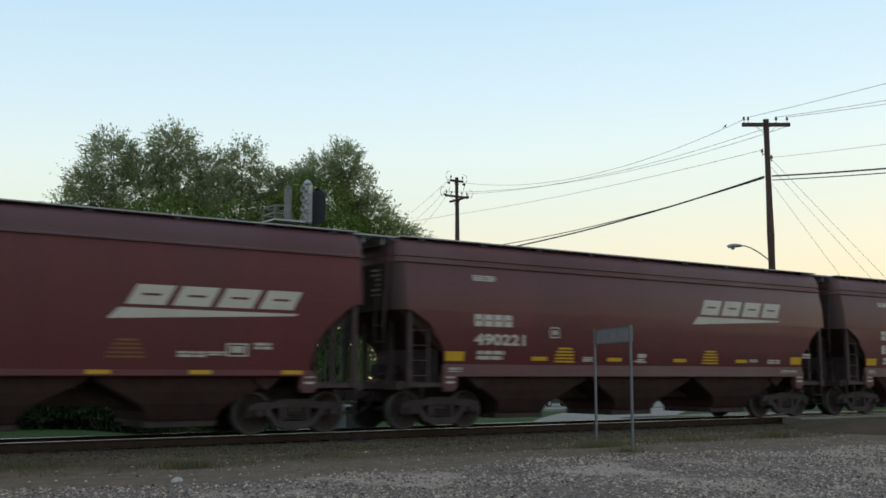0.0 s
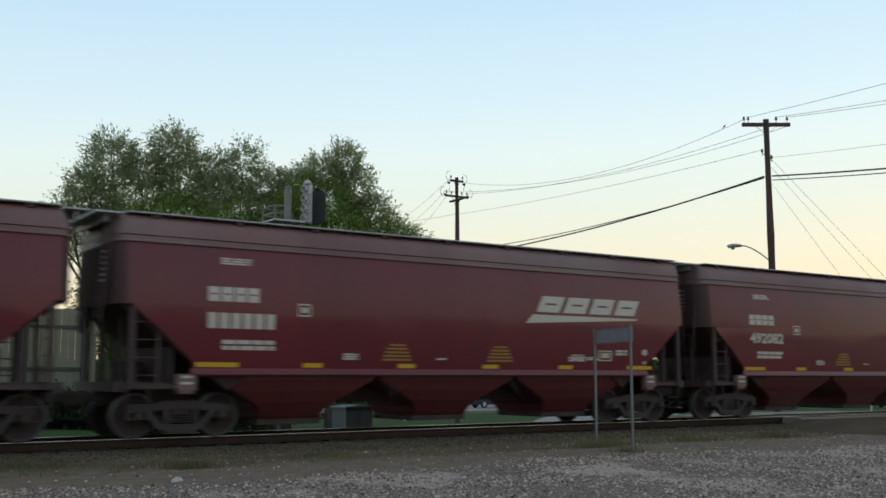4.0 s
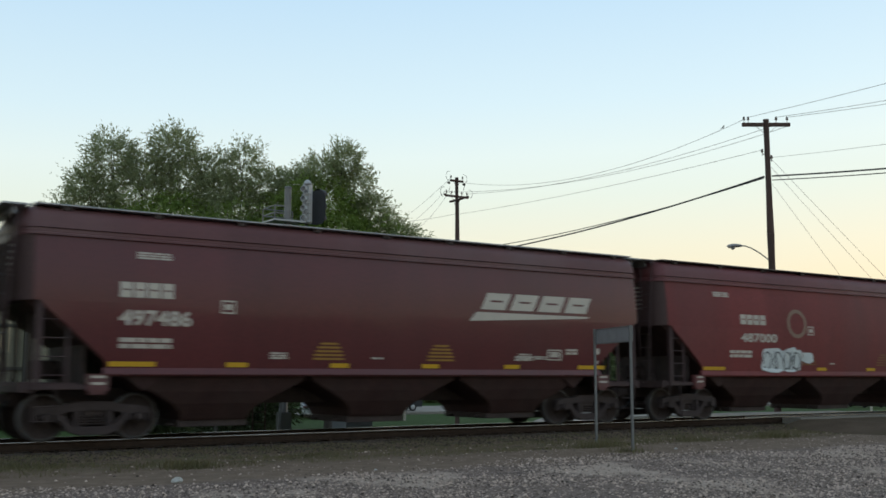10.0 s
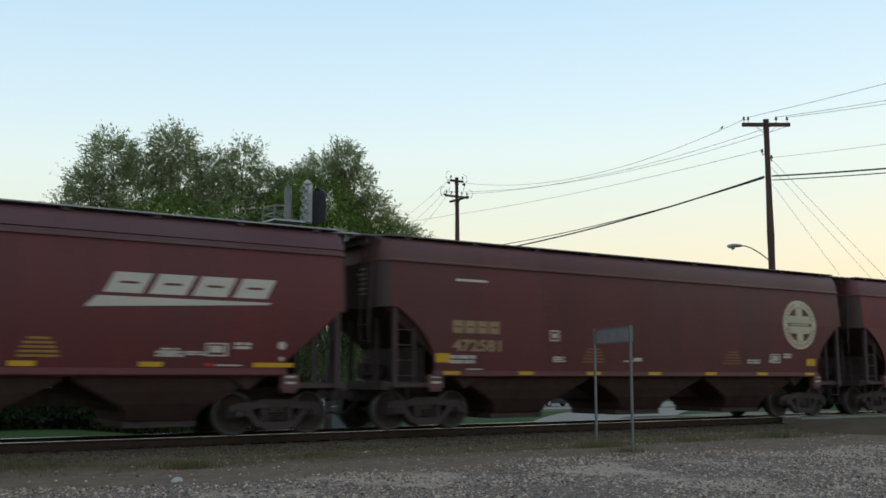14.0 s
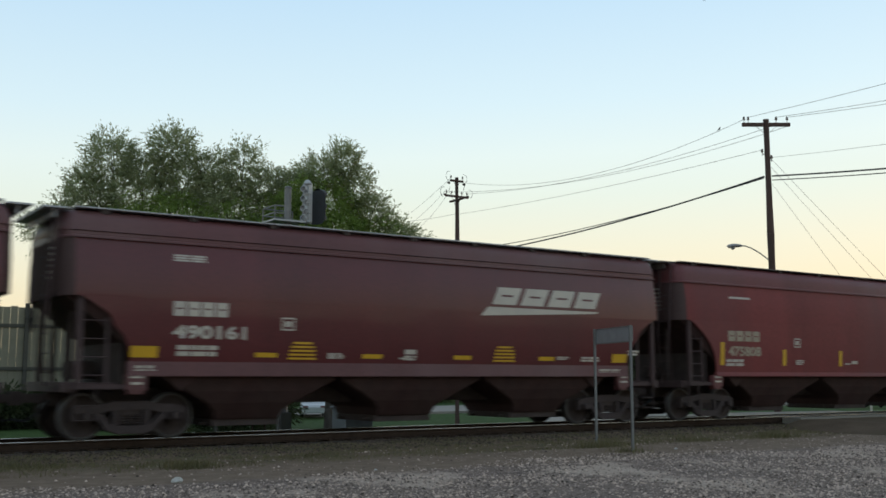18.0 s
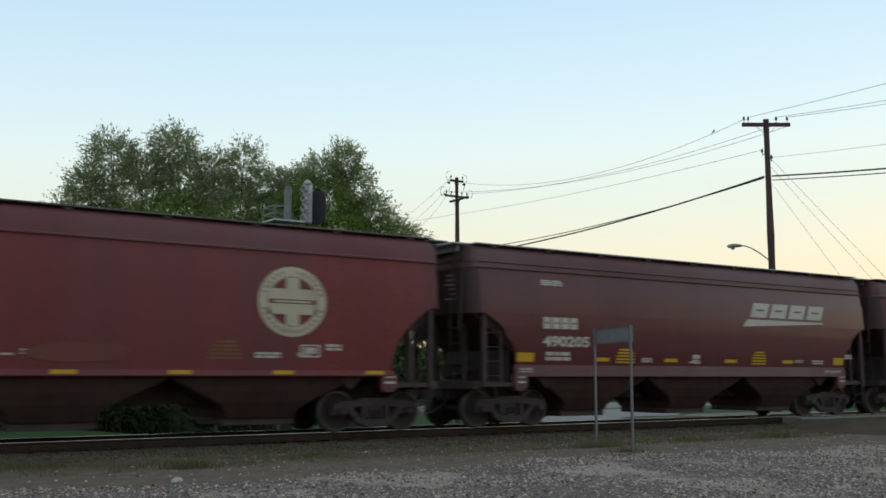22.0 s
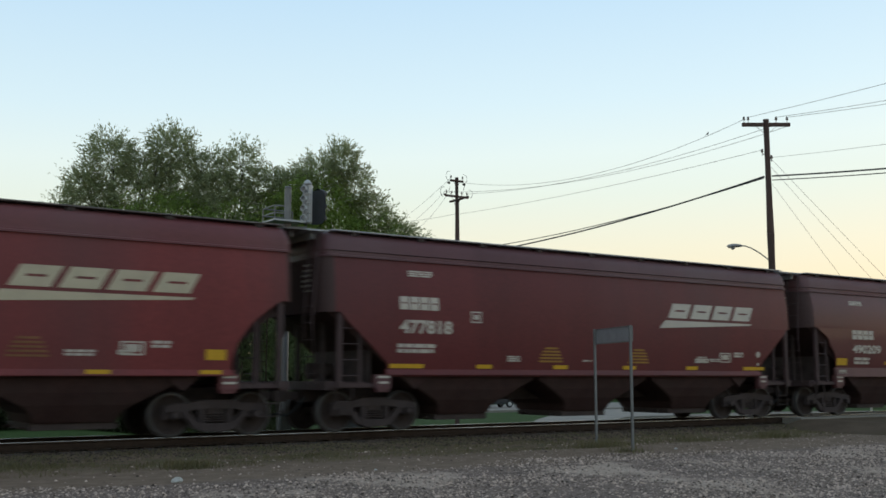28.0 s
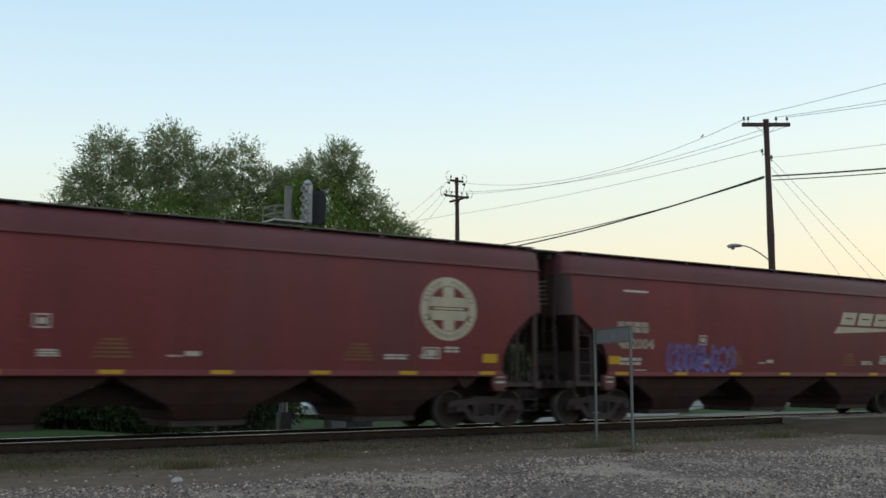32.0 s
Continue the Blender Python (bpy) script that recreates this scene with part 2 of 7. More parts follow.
# ---- mesh building ----
class Solid:
    """Collects vertices and faces of one mesh."""

    def __init__(self):
        self.v, self.f = [], []

    def add(self, verts, faces):
        n = len(self.v)
        self.v += [tuple(p) for p in verts]
        self.f += [tuple(i + n for i in q) for q in faces]
        return self

    def box(self, c, s, m=None):
        x, y, z = (k / 2 for k in s)
        p = [Vector((a * x, b * y, d * z)) for a in (-1, 1) for b in (-1, 1) for d in (-1, 1)]
        if m:
            p = [m @ q for q in p]
        p = [q + Vector(c) for q in p]
        return self.add(p, [(0, 1, 3, 2), (4, 6, 7, 5), (0, 4, 5, 1), (2, 3, 7, 6), (0, 2, 6, 4), (1, 5, 7, 3)])

    def frame_of(self, p0, p1):
        d = (Vector(p1) - Vector(p0)).normalized()
        a = d.cross(Vector((0, 0, 1)))
        a = a.normalized() if a.length > 1e-4 else Vector((1, 0, 0))
        return a, d.cross(a)

    def beam(self, p0, p1, w, h):
        a, b = self.frame_of(p0, p1)
        p = [Vector(q) + a * (i * w / 2) + b * (j * h / 2) for q in (p0, p1) for i, j in ((-1, -1), (1, -1), (1, 1), (-1, 1))]
        return self.add(p, [(0, 1, 2, 3), (7, 6, 5, 4)] + [(i, i + 4, (i + 1) % 4 + 4, (i + 1) % 4) for i in range(4)])

    def tube(self, pts, r, n=8, caps=True):
        if not isinstance(r, (list, tuple)):
            r = [r] * len(pts)
        rings = []
        for i, q in enumerate(pts):
            a, b = self.frame_of(pts[max(i - 1, 0)], pts[min(i + 1, len(pts) - 1)])
            rings.append([Vector(q) + (a * math.cos(t) + b * math.sin(t)) * r[i] for t in (2 * math.pi * k / n for k in range(n))])
        return self.loft(rings, caps)

    def loft(self, rings, caps=True, closed=True):
        n = len(rings[0])
        f = []
        for i in range(len(rings) - 1):
            for k in range(n if closed else n - 1):
                a, b = i * n + k, i * n + (k + 1) % n
                f.append((a, b, b + n, a + n))
        if caps:
            f += [tuple(reversed(range(n))), tuple(range((len(rings) - 1) * n, len(rings) * n))]
        return self.add([p for q in rings for p in q], f)

    def prism(self, poly, y0, y1):
        """A polygon in x and z, drawn out along y."""
        return self.loft([[(x, y0, z) for x, z in poly], [(x, y1, z) for x, z in poly]])

    def spin(self, profile, c, axis="y", n=24, caps=True):
        """A profile of (radius, place along the axis) turned round it."""
        rings = []
        for r, h in profile:
            ring = []
            for k in range(n):
                t = 2 * math.pi * k / n
                u, w = r * math.cos(t), r * math.sin(t)
                ring.append((c[0] + u, c[1] + h, c[2] + w) if axis == "y" else (c[0] + u, c[1] + w, c[2] + h) if axis == "z" else (c[0] + h, c[1] + u, c[2] + w))
            rings.append(ring)
        return self.loft(rings, caps)

    def mesh(self, name, bevel=0.0, smooth=False):
        me = bpy.data.meshes.new(name)
        me.from_pydata(self.v, [], self.f)
        bm = bmesh.new()
        bm.from_mesh(me)
        bmesh.ops.recalc_face_normals(bm, faces=bm.faces)
        if bevel:
            ed = [e for e in bm.edges if len(e.link_faces) == 2 and e.calc_face_angle(0) > 0.6]
            bmesh.ops.bevel(bm, geom=ed, offset=bevel, segments=2, affect="EDGES", clamp_overlap=True)
        if smooth:
            for f in bm.faces:
                f.smooth = True
            for e in bm.edges:
                if len(e.link_faces) == 2 and e.calc_face_angle(0) > 0.7:
                    e.smooth = False
        bm.to_mesh(me)
        bm.free()
        me.materials.append(None)
        return me


def put(name, me, material, parent=None, m=None, label=""):
    """One mesh as an object with its own material slot, under a thing or alone."""
    ob = new(name, me)
    ob.material_slots[0].link = "OBJECT"
    ob.material_slots[0].material = material
    if parent:
        ob.parent = parent
    if m:
        ob.matrix_basis = m
    return tagged(ob, label)


def part(name, solid, material, parent, label="", bevel=0.0, smooth=False):
    return put(name, solid.mesh(name, bevel, smooth), material, parent, None, label)


def thing(name, m, label, category, group="", kind=""):
    ob = new(name)
    ob.empty_display_size = 0.3
    ob.matrix_basis = m
    return tagged(ob, label, category, group, kind)


# ---- ground: one sheet, raised under the track, lower beyond it ----
def smooth01(a, b, t):
    t = min(max((t - a) / (b - a), 0), 1)
    return t * t * (3 - 2 * t)


def ground_z(x, y):
    z = -0.33 - 0.06 * smooth01(-6, -14, y)
    z += 0.125 * smooth01(-2.6, -1.5, y)
    z -= 0.195 * smooth01(1.5, 2.8, y)
    z -= 1.20 * smooth01(7.0, 13.0, y) * (1 - 0.75 * (1 - smooth01(9, 20, x)) * (1 - smooth01(27, 40, y)))
    near = smooth01(60, 20, abs(x)) * smooth01(-30, -8, y)
    return z + near * 0.035 * noise.noise(Vector((x * 0.5, y * 0.7, 3.1))) * (0.35 if abs(y) < 1.6 else 1.0)


def spaced(lo, hi, fine_lo, fine_hi, step, grow):
    a = list(np.arange(fine_lo, fine_hi, step))
    d = step
    while a[-1] < hi:
        d *= grow
        a.append(a[-1] + d)
    d = step
    while a[0] > lo:
        d *= grow
        a.insert(0, a[0] - d)
    return a


def ground_material():
    m = bpy.data.materials.new("lot_ground")
    m.use_nodes = True
    nt = m.node_tree
    N, L = nt.nodes, nt.links
    b = N["Principled BSDF"]
    b.inputs["Roughness"].default_value = 0.95
    b.inputs["Specular IOR Level"].default_value = 0.12
    geo = N.new("ShaderNodeNewGeometry")
    sep = N.new("ShaderNodeSeparateXYZ")
    L.new(geo.outputs["Position"], sep.inputs[0])

    def noise_of(scale, detail=5.0):
        n = N.new("ShaderNodeTexNoise")
        n.inputs["Scale"].default_value, n.inputs["Detail"].default_value = scale, detail
        L.new(geo.outputs["Position"], n.inputs["Vector"])
        return n.outputs["Fac"]

    def math_of(op, a, c, d=None):
        q = N.new("ShaderNodeMath")
        q.operation = op
        for i, s in enumerate((a, c, d)):
            if s is None:
                continue
            if isinstance(s, (int, float)):
                q.inputs[i].default_value = s
            else:
                L.new(s, q.inputs[i])
        return q.outputs[0]

    def tone(fac, lo, hi, p0=0.3, p1=0.7):
        r = N.new("ShaderNodeValToRGB")
        r.color_ramp.elements[0].position, r.color_ramp.elements[1].position = p0, p1
        r.color_ramp.elements[0].color, r.color_ramp.elements[1].color = (*lo, 1), (*hi, 1)
        L.new(fac, r.inputs[0])
        return r.outputs[0]

    def mix(fac, a, c):
        q = N.new("ShaderNodeMix")
        q.data_type = "RGBA"
        L.new(fac, q.inputs["Factor"])
        L.new(a, q.inputs["A"])
        L.new(c, q.inputs["B"])
        return q.outputs["Result"]

    def band(v, a, c):
        q = N.new("ShaderNodeMapRange")
        q.interpolation_type = "SMOOTHSTEP"
        q.inputs["From Min"].default_value, q.inputs["From Max"].default_value = a, c
        L.new(v, q.inputs["Value"])
        return q.outputs[0]

    big, mid, fine = noise_of(0.45), noise_of(3.0), noise_of(38.0, 3.0)
    speck = noise_of(24.0, 2.0)
    # distance across the track, with uneven edges; the gravel's edge runs slantwise
    yy = math_of("MULTIPLY_ADD", mid, 0.9, math_of("MULTIPLY_ADD", big, 1.3, math_of("ADD", sep.outputs["Y"], -1.1)))
    slant = math_of("MULTIPLY_ADD", sep.outputs["X"], 0.02, yy)
    gravel = mix(band(speck, 0.56, 0.66), tone(mid, (0.124, 0.090, 0.072), (0.232, 0.172, 0.136)), tone(fine, (0.248, 0.190, 0.154), (0.570, 0.442, 0.360)))
    pale = tone(fine, (0.340, 0.260, 0.200), (0.540, 0.420, 0.328))
    gravel = mix(band(big, 0.52, 0.62), gravel, pale)
    dirt = mix(band(speck, 0.66, 0.72), tone(mid, (0.165, 0.116, 0.080), (0.252, 0.183, 0.130)), tone(fine, (0.219, 0.170, 0.132), (0.340, 0.268, 0.214)))
    weedy = mix(band(mid, 0.45, 0.6), tone(fine, (0.115, 0.079, 0.052), (0.255, 0.182, 0.124)), tone(fine, (0.090, 0.077, 0.042), (0.180, 0.148, 0.085)))
    ballast = tone(fine, (0.045, 0.030, 0.021), (0.125, 0.085, 0.062))
    grass = mix(band(mid, 0.3, 0.7), tone(fine, (0.024, 0.046, 0.011), (0.037, 0.068, 0.016)), tone(fine, (0.040, 0.074, 0.017), (0.055, 0.096, 0.024)))
    c = mix(band(slant, -7.1, -6.3), gravel, dirt)
    c = mix(band(slant, -4.3, -3.2), c, weedy)
    c = mix(band(yy, -1.6, -1.25), c, ballast)
    c = mix(band(yy, 2.8, 3.4), c, grass)
    L.new(c, b.inputs["Base Color"])
    bp = N.new("ShaderNodeBump")
    bp.inputs["Strength"].default_value, bp.inputs["Distance"].default_value = 0.6, 0.03
    L.new(fine, bp.inputs["Height"])
    L.new(bp.outputs[0], b.inputs["Normal"])
    return m


ground_mat = ground_material()


def build_ground():
    xs = spaced(-1500, 1500, -8, 45, 0.4, 1.35)
    ys = spaced(-900, 1500, -16, 16, 0.3, 1.35)
    s = Solid()
    n = len(xs)
    s.v = [(x, y, ground_z(x, y)) for y in ys for x in xs]
    s.f = [(j * n + i, j * n + i + 1, (j + 1) * n + i + 1, (j + 1) * n + i) for j in range(len(ys) - 1) for i in range(n - 1)]
    tagged(put("ground", s.mesh("ground", 0, True), ground_mat), "gravel lot, weedy verge and mown grass beside the railway", "ground", kind="structure")


def scatter(name, label, category, material, count, area, size, seed, lift=0.3):
    """Loose stones of many sizes lying on the ground."""
    rng = random.Random(seed)
    v, f = [], []
    for _ in range(count):
        p = area(rng)
        if p is None:
            continue
        x, y = p
        r = size(rng)
        a = rng.uniform(0, 6.28)
        z = ground_z(x, y) + r * lift
        n = len(v)
        for k in range(5):
            t = a + k * 1.257
            q = r * rng.uniform(0.7, 1.25)
            v.append((x + q * math.cos(t), y + q * math.sin(t), z + r * rng.uniform(-0.5, 0.1)))
        v.append((x + r * rng.uniform(-0.4, 0.4), y + r * rng.uniform(-0.4, 0.4), z + r * rng.uniform(0.4, 0.7)))
        f += [(n + k, n + (k + 1) % 5, n + 5) for k in range(5)]
    me = bpy.data.meshes.new(name)
    me.from_pydata(v, [], f)
    me.materials.append(None)
    return tagged(put(name, me, material), label, category, kind="stuff")


def island_mat(name, lo, hi, rough=0.9):
    m = bpy.data.materials.new(name)
    m.use_nodes = True
    nt = m.node_tree
    b = nt.nodes["Principled BSDF"]
    b.inputs["Roughness"].default_value = rough
    b.inputs["Specular IOR Level"].default_value = 0.2
    geo = nt.nodes.new("ShaderNodeNewGeometry")
    r = nt.nodes.new("ShaderNodeValToRGB")
    r.color_ramp.elements[0].color, r.color_ramp.elements[1].color = (*lo, 1), (*hi, 1)
    nt.links.new(geo.outputs["Random Per Island"], r.inputs[0])
    nt.links.new(r.outputs[0], b.inputs["Base Color"])
    return m


gravel_mat = island_mat("grey_gravel_stones", (0.052, 0.038, 0.030), (0.640, 0.485, 0.385))
ballast_mat = island_mat("brown_ballast_stones", (0.038, 0.027, 0.020), (0.15, 0.112, 0.086))


def build_stones():
    def lot(rng):
        x = rng.uniform(1.0, 27)
        y = rng.uniform(-15.5, -2.2)
        edge = -6.45 - 0.25 * max(0.0, x - 16.0) + 0.8 * noise.noise(Vector((x * 0.4, y * 0.4, 9)))
        if y > edge and rng.random() > 0.09:
            return None
        if noise.noise(Vector((x * 0.35, y * 0.55, 5))) > 0.1 and rng.random() > 0.35 or rng.random() > 0.45 + 0.06 * x:
            return None
        return x, y
    scatter("gravel", "loose grey gravel stones on the lot", "gravel", gravel_mat, 120000, lot, lambda r: 0.009 + 0.026 * r.random() ** 3.0, 5)

    def shoulder(rng):
        y = rng.choice((-1, -1, -1, 1)) * (1.05 + 1.25 * rng.random() ** 1.2)
        return rng.uniform(1, 50), y
    scatter("ballast", "dark brown ballast stones along the track", "ballast", ballast_mat, 20000, shoulder, lambda r: r.uniform(0.012, 0.032), 6)
    s = Solid()
    rng = random.Random(3)
    rings = []
    for r, h in ((0.06, 0.0), (0.095, 0.02), (0.085, 0.05), (0.035, 0.08)):
        rings.append([(r * rng.uniform(0.7, 1.2) * math.cos(k * 0.785), r * rng.uniform(0.6, 1.0) * math.sin(k * 0.785), h * rng.uniform(0.75, 1.2)) for k in range(8)])
    s.loft(rings)
    me = s.mesh("stone", 0.006, False)
    for x, y, k in ((5.5, -6.5, 1.0), (17.0, -5.7, 0.5), (9.1, -6.2, 0.35)):
        o = put("white_stone", me, white_stone, None, pose(x, y, ground_z(x, y) - 0.01) @ Matrix.Scale(k, 4))
        tagged(o, "pale white stone lying on the dirt verge", "stone")


def build_weeds():
    rng = random.Random(11)
    v, f = [], []

    def blade(x, y, h, w, lean):
        z = ground_z(x, y)
        a = rng.uniform(0, 6.28)
        dx, dy = math.cos(a) * w, math.sin(a) * w
        lx, ly = rng.uniform(-1, 1) * lean, rng.uniform(-1, 1) * lean
        n = len(v)
        v.extend([(x - dx, y - dy, z), (x + dx, y + dy, z), (x + lx * 0.6 + dx * 0.6, y + ly * 0.6 + dy * 0.6, z + h * 0.6), (x + lx, y + ly, z + h)])
        f.extend([(n, n + 1, n + 2), (n, n + 2, n + 3)])

    for _ in range(34000):
        x = rng.uniform(2, 40)
        y = -1.6 - 2.9 * rng.random() ** 1.3
        if 26.5 < x < 36:
            continue
        if noise.noise(Vector((x * 0.9, y * 1.4, 2))) < -0.05 and rng.random() > 0.15:
            continue
        blade(x, y, rng.uniform(0.02, 0.085), 0.006, 0.05)
    # single tufts
    for cx, cy, r, n, h in ((6.5, -4.2, 0.24, 420, 0.17), (16.0, -4.4, 0.35, 420, 0.2), (15.5, -5.8, 0.25, 160, 0.14), (22.5, -4.0, 0.4, 360, 0.18), (19.8, -3.6, 0.3, 160, 0.12), (4.2, -2.6, 0.3, 240, 0.14), (9.5, -3.0, 0.35, 140, 0.1)):
        for _ in range(n):
            blade(cx + rng.gauss(0, r), cy + rng.gauss(0, r * 0.6), h * rng.uniform(0.4, 1.1), 0.009, 0.08)
    me = bpy.data.meshes.new("weeds")
    me.from_pydata(v, [], f)
    me.materials.append(None)
    tagged(put("weeds", me, weed_leaf), "low dusty green weeds along the ballast edge", "weeds", kind="stuff")
    v, f = [], []
    for _ in range(9000):
        x = rng.uniform(2, 70)
        y = rng.uniform(3.6, 7.5)
        blade(x, y, rng.uniform(0.03, 0.10), 0.01, 0.05)
    me = bpy.data.meshes.new("grass")
    me.from_pydata(v, [], f)
    me.materials.append(None)
    tagged(put("grass", me, grass_leaf), "short green grass on the bank behind the track", "grass", kind="stuff")


# ---- railway track ----
def build_track():
    track = thing("railway_track", pose(0, 0, 0), "single railway track on wooden ties with rusty rails", "railway track", kind="structure")
    web = [(-0.07, -0.17), (0.07, -0.17), (0.07, -0.155), (0.012, -0.135), (0.009, -0.05), (0.034, -0.036), (0.034, -0.006), (-0.034, -0.006), (-0.034, -0.036), (-0.009, -0.05), (-0.012, -0.135), (-0.07, -0.155)]
    s = Solid()
    s.loft([[(x, a, b) for a, b in web] for x in (-400, -100, -20, 30, 80, 160, 400)])
    rail_me = s.mesh("rail")
    s = Solid()
    s.loft([[(x, a, b) for a, b in ((-0.031, -0.008), (0.031, -0.008), (0.03, -0.001), (0.02, 0.0), (-0.02, 0.0), (-0.03, -0.001))] for x in (-400, -100, -20, 30, 80, 160, 400)])
    head_me = s.mesh("rail_head")
    for y in (-0.7525, 0.7525):
        r = put("rail", rail_me, rail_rust, track, pose(0, y, 0))
        put("rail_head", head_me, rail_head, r, None, "polished running surface of the rail")
    s = Solid()
    s.box((0, 0, -0.285), (0.23, 2.6, 0.18))
    tie_me = s.mesh("tie", 0.012)
    s = Solid()
    for sy in (-1, 1):
        s.box((0, sy * 0.7525, -0.186), (0.19, 0.36, 0.022))
        for k in (-1, 1):
            s.tube([(k * 0.06, sy * 0.7525 + 0.1, -0.18), (k * 0.06, sy * 0.7525 + 0.1, -0.145)], 0.014, 6)
            s.tube([(k * 0.06, sy * 0.7525 - 0.1, -0.18), (k * 0.06, sy * 0.7525 - 0.1, -0.145)], 0.014, 6)
    plate_me = s.mesh("tie_plates")
    rng = random.Random(2)
    for i in range(-10, 110):
        t = put("tie", tie_me, tie_wood, track, pose(i * 0.53, rng.uniform(-0.05, 0.05), rng.uniform(-0.015, 0.005), 0, 0, rng.uniform(-1.5, 1.5)))
        put("tie_plates", plate_me, rail_rust, t)
    s = Solid()
    for i in list(range(-400, -10)) + list(range(110, 500)):
        s.box((i * 0.53, 0, -0.285), (0.23, 2.6, 0.18))
    tagged(part("far_ties", s, tie_wood, track), kind="stuff")
    # road over the track, with concrete crossing panels
    def h(y):
        return -0.06 - 0.2 * smooth01(-6, -16, y)

    def strip(spans, edge):
        s = Solid()
        for y0, y1 in spans:
            s.add([(26.9, y0, h(y0)), (35.4, y0, h(y0)), (35.4, y1, h(y1)), (26.9, y1, h(y1)), (26.9 - edge, y0, h(y0) - 0.4), (35.4 + edge, y0, h(y0) - 0.4), (35.4 + edge, y1, h(y1) - 0.4), (26.9 - edge, y1, h(y1) - 0.4)], [(0, 1, 2, 3), (0, 3, 7, 4), (1, 5, 6, 2), (0, 4, 5, 1), (3, 2, 6, 7)])
        return s
    # beyond the crossing the road bends away along the track
    s = Solid()
    rows = []
    for i in range(25):
        y = 1.56 + 44.64 * i / 24
        xl = 26.9 + 0.16 * (y - 2.2) + 0.0142 * (y - 2.2) ** 2
        xr = xl + 8.5 + 0.16 * (y - 2.2)
        z = -0.06 + (ground_z(30, y) + 0.05 + 0.06) * smooth01(2.2, 10, y)
        rows.append([(xl, y, z - 0.5), (xl, y, z), ((xl + xr) / 2, y, z + 0.03), (xr, y, z), (xr, y, z - 0.5)])
    s.loft(rows, False, False)
    road = part("road", s, concrete, None)
    tagged(road, "pale worn road that crosses the railway", "road", kind="structure")
    tagged(part("road_approach", strip(((-400, -20), (-20, -7), (-7, -1.56)), 2.2), asphalt, None), "dusty dark road surface in front of the crossing", "road", kind="structure")
    s = Solid()
    s.box((0, 0, -0.11), (2.02, 1.2, 0.2))
    inner = s.mesh("crossing_panel", 0.01)
    s = Solid()
    s.box((0, 0, -0.11), (2.02, 0.7, 0.2))
    outer = s.mesh("crossing_panel", 0.01)
    for k in range(4):
        for y, me in ((0, inner), (-1.2, outer), (1.2, outer)):
            put("crossing_panel", me, concrete, road, pose(28.0 + k * 2.05, y, -0.005 if y else -0.02))
    s = Solid()
    for x0, x1 in ((-200, -60), (-60, 20), (20, 60), (60, 120), (120, 320)):
        s.add([(x0, 46.0, -1.55), (x1, 46.0, -1.55), (x1, 64.0, -1.55), (x0, 64.0, -1.55)], [(0, 1, 2, 3)])
    tagged(part("street", s, concrete, None), "pale street beyond the grass strip", "street", kind="structure")
    s = Solid()
    for i in range(60):
        s.box((-60 + i * 4.0, 45.8, -1.52), (3.985, 0.22, 0.22))
    tagged(part("kerb", s, concrete, None, "", 0.02), "pale concrete kerb along the street", "kerb", kind="structure")


build_ground()
build_track()


# ---- trackside things ----
def build_sign():
    s = thing("trackside_sign", pose(15.91, -4.91, 0, 0, 0, -20), "grey blank sign board on two thin steel posts beside the track", "sign")
    for y in (-0.97, 0.97):
        q = Solid()
        z0 = ground_z(15.9, -4.9 + y)
        q.beam((0, y, z0 - 0.1), (0, y, 2.33), 0.055, 0.05)
        part("post", q, galv, s, "", 0.006)
    q = Solid()
    q.box((0.04, 0, 2.15), (0.012, 2.0, 0.33))
    b = part("board", q, dull_metal, s, "plain grey sheet metal board", 0.004)
    q = Solid()
    q.box((0.03, 0, 2.31), (0.012, 2.0, 0.025))
    q.box((0.03, 0, 1.99), (0.012, 2.0, 0.025))
    part("edge_strip", q, galv, b)
    for y in (-0.97, 0.97):
        for z in (2.06, 2.25):
            q = Solid()
            q.spin([(0.014, 0), (0.014, 0.015), (0.006, 0.02)], (-0.045, y, z), "x", 6)
            part("bolt", q, galv, b)


def pole(name, x, y, top, r0, r1, label):
    p = thing(name, pose(x, y, 0), label, "utility pole")
    zb = ground_z(x, y)
    q = Solid()
    q.tube([(0, 0, zb - 0.3), (0, 0, zb + 3), (0.01, 0, top * 0.6), (0, 0, top)], [r0, r0 * 0.97, (r0 + r1) / 2, r1], 14)
    part("shaft", q, pole_wood, p, "", 0, True)
    return p


def insulator(parent, x, y, z, m=None):
    q = Solid()
    q.spin([(0.012, -0.12), (0.012, 0.0), (0.05, 0.01), (0.055, 0.05), (0.03, 0.06), (0.045, 0.08), (0.035, 0.13), (0.012, 0.15)], (x, y, z), "z", 10)
    part("insulator", q, porcelain, parent, "", 0, True)


P1, P2, P3 = Vector((33.0, 25.3)), Vector((32.75, 3.75)), Vector((32.5, -17.8))
LINE = (P2 - P1).normalized()
SIDE = Vector((LINE.y, -LINE.x))


